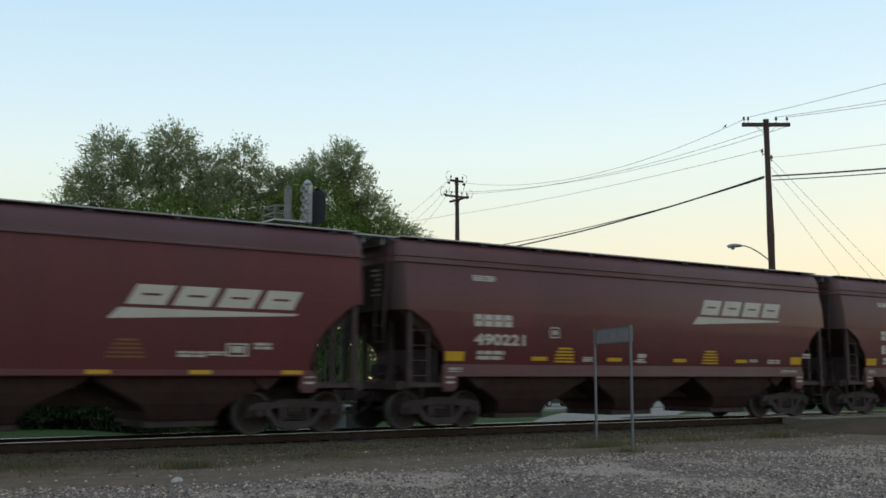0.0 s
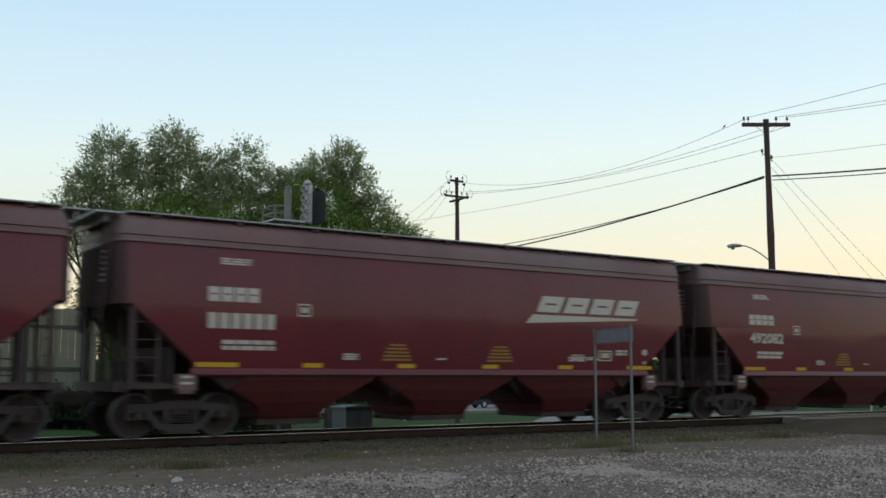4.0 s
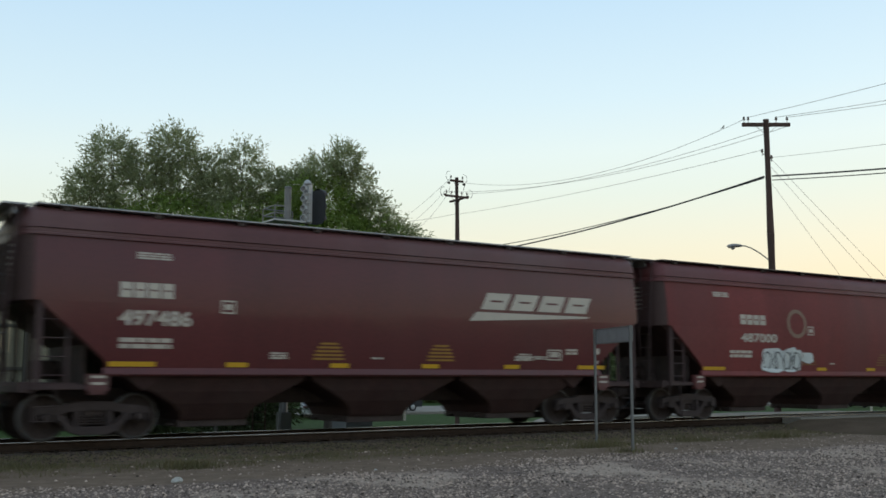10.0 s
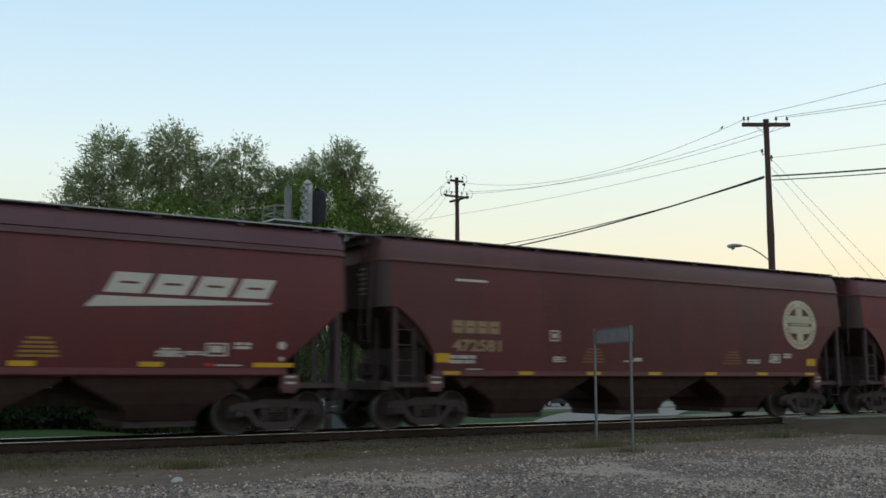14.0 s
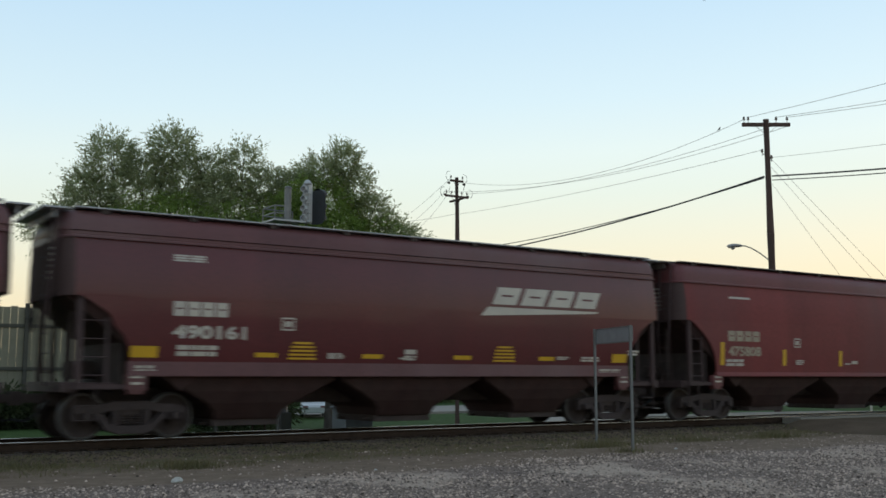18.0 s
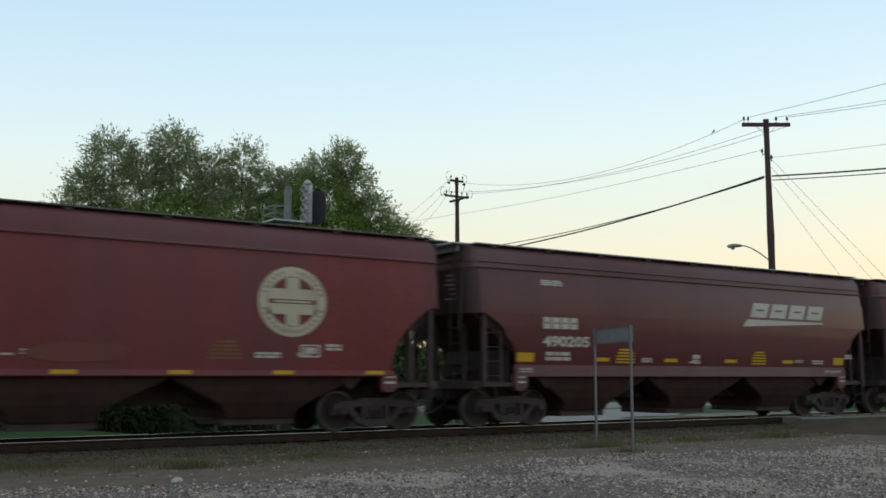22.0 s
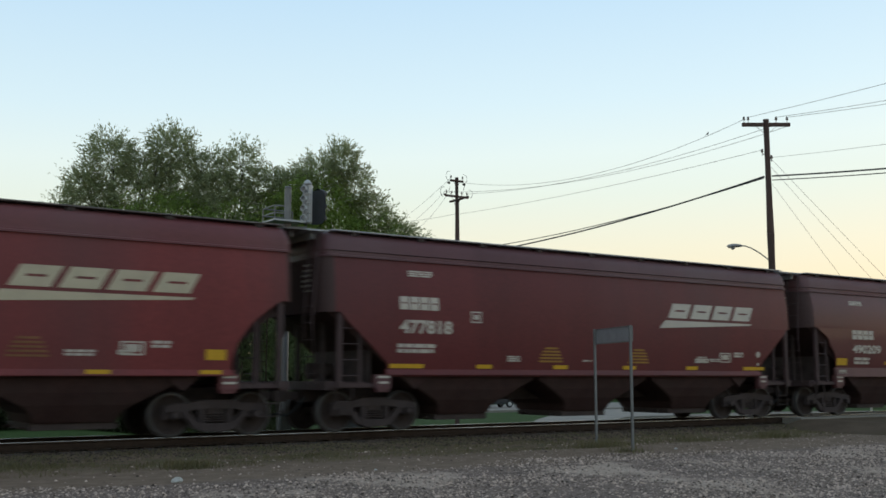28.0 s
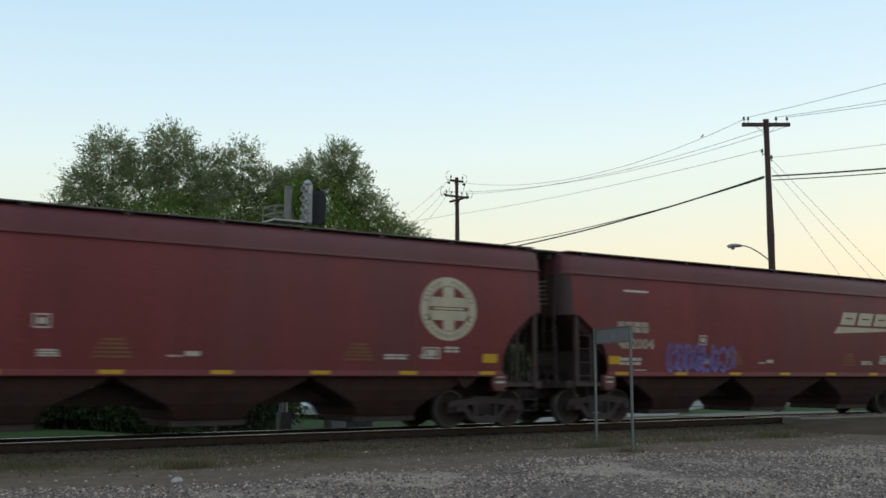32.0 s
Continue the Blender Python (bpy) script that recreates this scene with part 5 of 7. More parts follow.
def truck_meshes():
    if "truck" in CACHE:
        return CACHE["truck"]
    M = {}
    s = Solid()
    y0, y1 = -0.09, 0.07
    s.prism([(-1.12, 0.52), (-1.10, 0.64), (-0.86, 0.69), (-0.56, 0.70), (-0.32, 0.76), (0.32, 0.76), (0.56, 0.70), (0.86, 0.69), (1.10, 0.64), (1.12, 0.52), (0.64, 0.52), (0.36, 0.58), (-0.36, 0.58), (-0.64, 0.52)], y0, y1)
    for k in (-1, 1):
        s.prism([(k * 0.62, 0.56), (k * 0.77, 0.56), (k * 0.50, 0.20), (k * 0.34, 0.13), (k * 0.30, 0.15), (k * 0.32, 0.24)], y0 - 0.005, y1)
        s.prism([(k * 0.37, 0.60), (k * 0.25, 0.60), (k * 0.26, 0.22), (k * 0.35, 0.20)], y0 - 0.01, y1)
        s.prism([(k * 1.12, 0.55), (k * 1.05, 0.55), (k * 1.05, 0.38), (k * 1.11, 0.36)], y0, y1)
        s.prism([(k * 0.73, 0.55), (k * 0.66, 0.55), (k * 0.67, 0.40), (k * 0.73, 0.38)], y0, y1)
    s.prism([(-0.38, 0.28), (0.38, 0.28), (0.38, 0.17), (0.28, 0.11), (-0.28, 0.11), (-0.38, 0.17)], y0 - 0.03, y1 + 0.02)
    M["side_frame"] = s.mesh("side_frame", 0.012)
    s = Solid()
    for x in (-0.16, 0.0, 0.16):
        s.spin([(0.055, 0.0), (0.07, 0.02), (0.055, 0.045), (0.07, 0.07), (0.055, 0.095), (0.07, 0.12), (0.055, 0.145), (0.07, 0.17), (0.055, 0.2)], (x, 0, 0.30), "z", 8)
    M["spring_nest"] = s.mesh("spring_nest", 0, True)
    s = Solid()
    s.box((0, 0, 0.60), (0.42, 2.1, 0.22))
    s.spin([(0.2, 0.0), (0.2, 0.06)], (0, 0, 0.70), "z", 14)
    M["bolster"] = s.mesh("bolster", 0.015)
    s = Solid()
    s.spin([(0.02, -0.20), (0.075, -0.19), (0.085, -0.15), (0.085, -0.05), (0.12, -0.03), (0.12, 0.09), (0.02, 0.1)], (0, 0, 0), "y", 14)
    M["bearing"] = s.mesh("bearing", 0, True)
    s = Solid()
    for sy in (-1, 1):
        prof = [(0.07, -0.09), (0.12, -0.085), (0.17, -0.05), (0.30, -0.02), (0.385, -0.045), (0.41, -0.07), (0.452, -0.07), (0.458, -0.066), (0.462, 0.045), (0.49, 0.06), (0.488, 0.085), (0.40, 0.075), (0.30, 0.035), (0.14, 0.06), (0.07, 0.08)]
        s.spin([(r, sy * 0.755 + p) for r, p in prof], (0, 0, 0), "y", 28)
        for k in range(3):
            a = k * 2.094
            s.tube([(0.27 * math.cos(a), sy * 0.80, 0.27 * math.sin(a)), (0.27 * math.cos(a), sy * 0.70, 0.27 * math.sin(a))], 0.035, 8)
    s.tube([(0, -1.0, 0), (0, 1.0, 0)], 0.075, 10)
    M["wheelset"] = s.mesh("wheelset", 0, True)
    s = Solid()
    s.spin([(0.412, -0.0702), (0.412, -0.0735), (0.455, -0.073), (0.4635, -0.066), (0.4675, 0.040), (0.463, 0.044)], (0, 0, 0), "y", 28, False)
    M["tread"] = s.mesh("tread", 0, True)
    s = Solid()
    for k in (-1, 1):
        s.beam((k * 0.36, -0.75, 0.40), (k * 0.36, 0.75, 0.40), 0.10, 0.12)
        for sy in (-1, 1):
            s.box((k * 0.41, sy * 0.755, 0.40), (0.07, 0.1, 0.30))
    s.beam((-0.36, 0.1, 0.36), (0.36, 0.1, 0.36), 0.06, 0.06)
    M["brake_beam"] = s.mesh("brake_beam", 0.008)
    CACHE["truck"] = M
    return M


SPIN = []


def add_truck(car, x, arrive):
    M = truck_meshes()
    t = new("truck")
    t.empty_display_size = 0.3
    t.parent = car
    t.matrix_basis = pose(x, 0, 0)
    for sy in (-1, 1):
        put("side_frame", M["side_frame"], truck_steel, t, pose(0, sy * 1.0, 0) if sy < 0 else pose(0, 1.0, 0, 0, 0, 180))
        put("spring_nest", M["spring_nest"], grime, t, pose(0, sy * 1.0, 0))
        for k in (-1, 1):
            put("bearing", M["bearing"], truck_steel, t, pose(k * 0.889, sy * 1.0, 0.462, 0, 0, 0 if sy < 0 else 180))
    put("bolster", M["bolster"], grime, t)
    put("brake_beam", M["brake_beam"], grime, t)
    for k in (-1, 1):
        w = put("wheelset", M["wheelset"], wheel_steel, t, pose(k * 0.889, 0, 0.462))
        for sy in (-1, 1):
            put("tread", M["tread"], tread_steel, w, pose(0, sy * 0.755, 0, 0, 0, 0 if sy < 0 else 180), "worn bright wheel tread")
        SPIN.append((w, k * 0.889, arrive))


# ---- lettering and marks on the car sides ----
def on_side(kind, name, polys, material, car, label="", off=0.008):
    """Flat shapes in x and height laid onto the curved near side."""
    bm = bmesh.new()
    for poly in polys:
        bm.faces.new([bm.verts.new((x, 0, z)) for x, z in poly])
    bmesh.ops.remove_doubles(bm, verts=bm.verts, dist=1e-5)
    zs = [v.co.z for v in bm.verts]
    lo, hi = min(zs), max(zs)
    if hi - lo > 0.3:
        z = lo + 0.15
        while z < hi - 0.05:
            bmesh.ops.bisect_plane(bm, geom=bm.verts[:] + bm.edges[:] + bm.faces[:], plane_co=(0, 0, z), plane_no=(0, 0, 1))
            z += 0.15
    for v in bm.verts:
        v.co.y = -half_width(kind, v.co.z) - off - (0.048 if v.co.z < KINDS[kind]["sill"][1] + 0.01 else 0)
    bmesh.ops.recalc_face_normals(bm, faces=bm.faces)
    me = bpy.data.meshes.new(name)
    bm.to_mesh(me)
    bm.free()
    me.transform(SIZE)
    me.materials.append(None)
    ob = put(name, me, material, car, None, label)
    if name in ("data_panel", "small_print", "top_stencil", "sill_print"):
        tagged(ob, kind="stuff")
    return ob


def text_mesh(txt, bold):
    key = ("text", txt, bold)
    if key not in CACHE:
        cu = bpy.data.curves.new("text", "FONT")
        cu.body, cu.size, cu.offset, cu.resolution_u = txt, 1.0, bold, 3
        ob = new("text", cu)
        me = bpy.data.meshes.new_from_object(ob.evaluated_get(bpy.context.evaluated_depsgraph_get()))
        bpy.data.objects.remove(ob)
        CACHE[key] = me
    return CACHE[key]


def lettering(kind, name, txt, x0, x1, z0, z1, material, car, label="", bold=0.03, off=0.008, slant=0.0):
    src = text_mesh(txt, bold)
    co = np.array([v.co[:2] for v in src.vertices])
    lo, hi = co.min(0), co.max(0)
    me = src.copy()
    me.materials.clear()
    bm = bmesh.new()
    bm.from_mesh(me)
    for v in bm.verts:
        u, w = (v.co.x - lo[0]) / (hi[0] - lo[0]), (v.co.y - lo[1]) / (hi[1] - lo[1])
        z = z0 + w * (z1 - z0)
        v.co = (x0 + u * (x1 - x0) + slant * w, 0, z)
    if z1 - z0 > 0.3:
        z = z0 + 0.15
        while z < z1 - 0.05:
            bmesh.ops.bisect_plane(bm, geom=bm.verts[:] + bm.edges[:] + bm.faces[:], plane_co=(0, 0, z), plane_no=(0, 0, 1))
            z += 0.15
    for v in bm.verts:
        v.co.y = -half_width(kind, v.co.z) - off - (0.048 if v.co.z < KINDS[kind]["sill"][1] + 0.01 else 0)
    bm.to_mesh(me)
    bm.free()
    me.transform(SIZE)
    me.materials.append(None)
    return put(name, me, material, car, None, label)


def rect(x0, x1, z0, z1, slant=0.0):
    return [(x0, z0), (x1, z0), (x1 + slant, z1), (x0 + slant, z1)]


def bars(x0, x1, z0, z1, rows, rng, gap=0.4):
    """Rows of small plain bars in place of fine print."""
    out = []
    hgt = (z1 - z0) / (rows + (rows - 1) * gap)
    for r in range(rows):
        z = z1 - r * hgt * (1 + gap) - hgt
        x = x0
        end = x1 - rng.random() * 0.1 * (x1 - x0)
        while x < end - 0.03:
            w = min(rng.uniform(0.12, 0.4), end - x)
            out.append(rect(x, x + w, z, z + hgt))
            x += w + 0.035
    return out


def block_word(x0, x1, z0, z1, n, slant):
    """A company name as plain slanted blocks, each with a short slit: a list of shapes for every block."""
    out = []
    w, h = (x1 - x0 - slant) / n, z1 - z0
    u0, u1, t0, t1 = 0.26, 0.76, 0.45, 0.57
    for i in range(n):
        a, d = x0 + i * w, w * 0.84
        cells = []
        for p0, p1, q0, q1 in ((0, 1, 0, t0), (0, u0, t0, t1), (u1, 1, t0, t1), (0, 1, t1, 1)):
            if p1 - p0 > 0.01 and q1 - q0 > 0.01:
                cells.append([(a + d * u + slant * t, z0 + h * t) for u, t in ((p0, q0), (p1, q0), (p1, q1), (p0, q1))])
        out.append(cells)
    return out


def ribbon(pts, w):
    out = []
    for (x0, z0), (x1, z1) in zip(pts, pts[1:]):
        d = math.hypot(x1 - x0, z1 - z0)
        if d < 1e-4:
            continue
        ex, ez = (x1 - x0) / d * w * 0.3, (z1 - z0) / d * w * 0.3
        nx, nz = -(z1 - z0) / d * w / 2, (x1 - x0) / d * w / 2
        out.append([(x0 - ex - nx, z0 - ez - nz), (x1 + ex - nx, z1 + ez - nz), (x1 + ex + nx, z1 + ez + nz), (x0 - ex + nx, z0 - ez + nz)])
    return out


def scrawl(x0, x1, z0, z1, n, w, rng):
    """Loops and strokes of an unreadable sprayed tag."""
    out = []
    step = (x1 - x0) / n
    for i in range(n):
        cx, cz = x0 + (i + 0.5) * step, (z0 + z1) / 2
        rx, rz = step * 0.42, (z1 - z0) / 2
        a0, turn = rng.uniform(0, 6.28), rng.choice((-1, 1)) * rng.uniform(3.2, 6.0)
        out += ribbon([(cx + rx * math.cos(a0 + turn * k / 9) * rng.uniform(0.85, 1.1), cz + rz * math.sin(a0 + turn * k / 9) * rng.uniform(0.85, 1.05)) for k in range(10)], w)
        if rng.random() < 0.6:
            out += ribbon([(cx + rng.uniform(-1, 1) * rx, z0), (cx + rng.uniform(-1, 1) * rx, z1)], w)
    return out


def blob(x0, x1, z0, z1, rng, n=18, wob=0.18):
    cx, cz, rx, rz = (x0 + x1) / 2, (z0 + z1) / 2, (x1 - x0) / 2, (z1 - z0) / 2
    out = []
    for k in range(n):
        t = 2 * math.pi * k / n
        q = 1 + rng.uniform(-wob, wob * 0.4)
        out.append((cx + rx * q * math.copysign(abs(math.cos(t)) ** 0.6, math.cos(t)), cz + rz * q * math.copysign(abs(math.sin(t)) ** 0.6, math.sin(t))))
    return out


def roundel(car, kind, x, z, r, material):
    """A round emblem: ring and a broad cross, in plain shapes."""
    n = 28
    ring = []
    for k in range(n):
        a, b = 2 * math.pi * k / n, 2 * math.pi * (k + 1) / n
        ring.append([(x + p * r * math.cos(t), z + p * r * math.sin(t)) for p, t in ((0.70, a), (1, a), (1, b), (0.70, b))])
    on_side(kind, "emblem_ring", ring, material, car, "pale round emblem")
    letters = []
    for i in range(34):
        if i in (8, 9, 16, 17, 0, 33):
            continue
        a = 2 * math.pi * (i + 0.2) / 34
        b = a + 2 * math.pi * 0.42 / 34
        letters.append([(x + p * r * math.cos(t), z + p * r * math.sin(t)) for p, t in ((0.80, a), (0.90, a), (0.90, b), (0.80, b))])
    for i in range(40):
        a, b = 2 * math.pi * i / 40, 2 * math.pi * (i + 1) / 40
        letters.append([(x + p * r * math.cos(t), z + p * r * math.sin(t)) for p, t in ((0.69, a), (0.715, a), (0.715, b), (0.69, b))])
    tagged(on_side(kind, "emblem_lettering", letters, faded_paint, car, "", 0.011), kind="stuff")
    k = r
    cross = [rect(x - 0.20 * k, x + 0.20 * k, z - 0.72 * k, z - 0.36 * k), rect(x - 0.20 * k, x + 0.20 * k, z + 0.36 * k, z + 0.72 * k), rect(x - 0.72 * k, x + 0.72 * k, z - 0.36 * k, z - 0.06 * k), rect(x - 0.72 * k, x + 0.72 * k, z + 0.06 * k, z + 0.36 * k), rect(x - 0.55 * k, x + 0.55 * k, z - 0.03 * k, z + 0.03 * k)]
    on_side(kind, "emblem_cross", cross, material, car)


# where the marks stand: logo (from the far end, heights), name and number (from the near end, heights, widths)
STYLE = {
    "tall": dict(logo=(-5.78, -1.80, 2.79, 3.53), at=1.80, name=(2.52, 2.82, 1.16), num=(2.05, 2.34, 1.52), data=(1.9, 2.75, 1.70, 1.92)),
    "new": dict(logo=(-5.38, -1.38, 2.65, 3.37), at=1.28, name=(2.86, 3.17, 1.08), num=(2.29, 2.62, 1.42), data=(1.5, 2.55, 1.84, 2.05)),
    "red": dict(logo=(-5.38, -1.38, 2.65, 3.37), at=1.53, name=(2.86, 3.17, 1.13), num=(2.29, 2.62, 1.50), data=(1.85, 3.0, 1.84, 2.05)),
    "mid": dict(logo=(-5.37, -1.38, 2.67, 3.41), at=2.45, name=(2.86, 3.16, 1.15), num=(2.32, 2.60, 1.60), data=(2.4, 3.4, 1.86, 2.07)),
    "short": dict(logo=(-5.66, -1.48, 2.43, 3.14), at=1.62, name=(2.68, 2.99, 1.14), num=(2.13, 2.44, 1.45), data=(1.5, 2.2, 1.66, 1.86)),
    "old": dict(logo=(-5.68, -1.66, 2.68, 3.39), at=1.58, name=(2.34, 2.65, 1.40), num=(1.89, 2.19, 1.40), data=(1.5, 2.3, 1.60, 1.80)),
    "late": dict(logo=(-5.74, -1.68, 2.69, 3.41), at=1.43, name=(2.49, 2.79, 1.15), num=(2.04, 2.33, 1.31), data=(1.5, 2.3, 1.60, 1.80)),
}


# cars whose lettering stands further along: name and number, logo
SHIFTS = {"496392": (0.0, 0.27), "497486": (0.2, 0.0), "487000": (0.42, 0.0), "495522": (0.2, 0.0), "477818": (0.27, 0.0)}


def marks(car, kind, h, number, logo, yellow, letter, rng, style):
    L = -h
    S = STYLE[style]
    shift, logo_shift = SHIFTS.get(number, (0.0, 0.0))
    a, (z0, z1, w) = L + S["at"] + shift, S["name"]
    logo_paint = letter
    if letter is cream_paint:
        letter = aged_cream
    for polys in block_word(a, a + w, z0, z1, 4, 0.0):
        on_side(kind, "name_block", polys, letter, car)
    z0, z1, w = S["num"]
    if number:
        lettering(kind, "car_number", number, a, a + w, z0, z1, letter, car, "car number", 0.035)
    else:
        on_side(kind, "car_number", [rect(a + k * w / 6, a + k * w / 6 + w * 0.13, z0, z1) for k in range(6)], letter, car)
    d = S["data"]
    on_side(kind, "data_panel", bars(L + d[0], L + d[1], d[2], d[3], 2, rng), white_paint, car)
    on_side(kind, "top_stencil", bars(L + 1.8, L + 2.5, 3.66, 3.80, 3, rng) if style in ("tall", "new", "red", "mid") else [rect(L + 1.7, L + 2.6, 3.62, 3.68)], white_paint, car)
    x, z = (L + 4.1, 2.28) if style == "tall" else (L + S["at"] + shift + 3.05, 2.60) if style == "mid" else (L + 3.5, 2.60) if style in ("new", "red") else (L + 4.5, 2.2)
    on_side(kind, "stencil_frame", [rect(x, x + 0.3, z, z + 0.03), rect(x, x + 0.3, z + 0.25, z + 0.28), rect(x, x + 0.03, z + 0.03, z + 0.25), rect(x + 0.27, x + 0.3, z + 0.03, z + 0.25), rect(x + 0.08, x + 0.22, z + 0.08, z + 0.2)], white_paint, car)
    # placard box and small print near the far end
    x = h - 1.6 if style == "tall" else h - 3.35 if style in ("old", "late") else h - 3.0
    if style != "tall":
        on_side(kind, "placard_frame", [rect(x, x + 0.46, 1.70, 1.73), rect(x, x + 0.46, 1.95, 1.98), rect(x, x + 0.05, 1.73, 1.95), rect(x + 0.41, x + 0.46, 1.73, 1.95), rect(x + 0.1, x + 0.36, 1.78, 1.92)], white_paint, car)
    for q in ((x + 0.6, x + 1.0, 1.86, 2.0, 2), (x - 1.0, x - 0.4, 1.68, 1.80, 2), (L + 4.6, L + 5.0, 1.66, 1.80, 3) if style != "tall" else (L + 5.2, L + 5.6, 1.68, 1.80, 3), (L + 7.0, L + 7.3, 1.68, 1.72, 1), (h - 3.4, h - 3.0, 1.72, 1.80, 2)):
        on_side(kind, "small_print", bars(*q, rng), white_paint, car)
    if kind == "tall":
        on_side(kind, "white_plate", [rect(L + 7.12, L + 7.42, 1.80, 1.91)], white_paint, car)
        on_side(kind, "small_print", bars(L + 7.12, L + 7.45, 1.66, 1.77, 2, rng), white_paint, car)
    elif kind == "arched":
        on_side(kind, "white_plate", [rect(L + 7.35, L + 7.65, 1.70, 1.80)], white_paint, car)
    dia = yellow_paint if yellow == "square" else dull_yellow
    if kind == "arched" or style == "mid":
        dia = faint_yellow
    for cx in () if yellow == "upright" else (L + 4.6, h - 5.05) if yellow == "square" else (L + 5.95, h - 6.15) if kind == "straight" else (L + 5.95, h - 5.0):
        on_side(kind, "hazard_panel", [rect(cx - q, cx + q, 1.99 - 0.085 * k, 2.035 - 0.085 * k) for k, q in enumerate((0.22, 0.28, 0.30, 0.31, 0.32) if yellow == "square" else (0.2, 0.27, 0.31, 0.35, 0.37))], dia, car, "striped yellow panel")
    if yellow == "square":
        for a, b, z0, z1 in ((1.0, 1.53, 1.66, 1.89), (3.54, 4.03, 1.69, 1.79), (6.04, 6.54, 1.69, 1.79), (8.46, 8.95, 1.69, 1.79), (10.99, 11.47, 1.69, 1.79), (13.42, 13.92, 1.66, 1.89)):
            on_side(kind, "reflector", [rect(L + a, L + b, z0, z1)], yellow_paint, car)
        on_side(kind, "sill_print", bars(L + 1.1, L + 1.5, 1.36, 1.50, 2, rng) + bars(L + 1.9, L + 2.6, 1.33, 1.36, 1, rng) + bars(h - 2.0, h - 1.2, 1.36, 1.48, 2, rng), white_paint, car)
    elif yellow == "upright":
        for k in range(6):
            a = L + 1.25 + k * (2 * h - 2.6) / 5
            on_side(kind, "reflector", [rect(a, a + 0.16, 1.62, 2.12 if k not in (0, 5) else 2.3)], yellow_paint, car)
    else:
        z0, n = (KINDS[kind]["sill"][1] + 0.025, 6) if kind == "straight" else (1.31, 7)
        for k in range(n):
            a = L + 1.32 + k * (2 * h - (3.3 if kind == "straight" else 3.1)) / (n - 1)
            on_side(kind, "reflector", [rect(a, a + (0.9 if kind == "straight" and k in (0, 5) else 0.46), z0, z0 + 0.10)], yellow_paint, car)
    if kind == "straight":
        if number == "496743":
            on_side(kind, "end_stripe", [rect(h - 2.78, h - 2.22, 1.50, 1.53)], white_paint, car)
            on_side(kind, "red_reflector", [rect(h - 3.0, h - 2.84, 1.49, 1.56)], red_tape, car)
        for x, z, r in ((h - 1.36, 1.95, 0.09), (h - 1.36, 1.66, 0.05)):
            on_side(kind, "white_disc", [[(x + r * math.cos(t), z + r * math.sin(t)) for t in (k * 0.524 for k in range(12))]], white_paint, car)
        on_side(kind, "small_print", bars(h - 3.9, h - 3.5, 1.72, 1.86, 3, rng), white_paint, car)
    if kind == "arched" and yellow == "strip":
        on_side(kind, "corner_reflector", [rect(L + 1.12, L + 1.52, 1.62, 1.84)], yellow_paint, car)
        if number in ("472581", "480412", "479271", "480531", ""):
            on_side(kind, "corner_reflector", [rect(h - 1.66, h - 1.24, 1.62, 1.84)], yellow_paint, car)
        on_side(kind, "end_stripe", [rect(L + 2.0, L + 2.45, 1.445, 1.475)], white_paint, car)
    if logo == "wedge":
        a, b, z0, z1 = S["logo"]
        a, b = h + a + logo_shift, h + b + logo_shift
        for polys in block_word(a + 0.34, b, z0 + 0.30, z1, 4, 0.22):
            on_side(kind, "logo_block", polys, logo_paint, car, "plain slanted logo block")
        on_side(kind, "logo_wedge", [[(a, z0), (b - 0.32, z0 + 0.17), (b - 0.24, z0 + 0.22), (a + 0.22, z0 + 0.23)]], logo_paint, car)
    elif logo.startswith("round"):
        roundel(car, kind, h - float(logo[5:] or 1.95), 2.92, 0.78, aged_cream if number in ("473715", "479271") else cream_paint)
    elif logo == "faded":
        c = h - 1.97
        on_side(kind, "emblem_disc", [[(c + 0.78 * math.cos(t), 2.93 + 0.78 * math.sin(t)) for t in (k * 0.2244 for k in range(28))]], faded_cream, car, "faded round emblem")
        for name, polys in (("emblem_upright", [rect(c - 0.16, c + 0.16, 2.38, 2.80), rect(c - 0.16, c + 0.16, 3.06, 3.48)]), ("emblem_bar", [rect(c - 0.55, c + 0.55, 2.66, 2.88), rect(c - 0.55, c + 0.55, 2.98, 3.20)])):
            on_side(kind, name, polys, cream_paint, car, "", 0.012 if name == "emblem_bar" else 0.015)
        ring = []
        for k in range(32):
            p, q = 2 * math.pi * k / 32, 2 * math.pi * (k + 1) / 32
            ring.append([(c + r * math.cos(t), 2.93 + r * math.sin(t)) for r, t in ((0.55, p), (0.585, p), (0.585, q), (0.55, q))])
        on_side(kind, "emblem_line", ring, faded_paint, car, "", 0.012)


LABELS = {
    "maroon": "dark maroon covered grain hopper car",
    "brown": "brown-maroon covered grain hopper car",
    "red": "glossy red covered grain hopper car",
    "oxide": "oxide-red covered grain hopper car",
    "rust": "weathered brown-red covered grain hopper car",
}


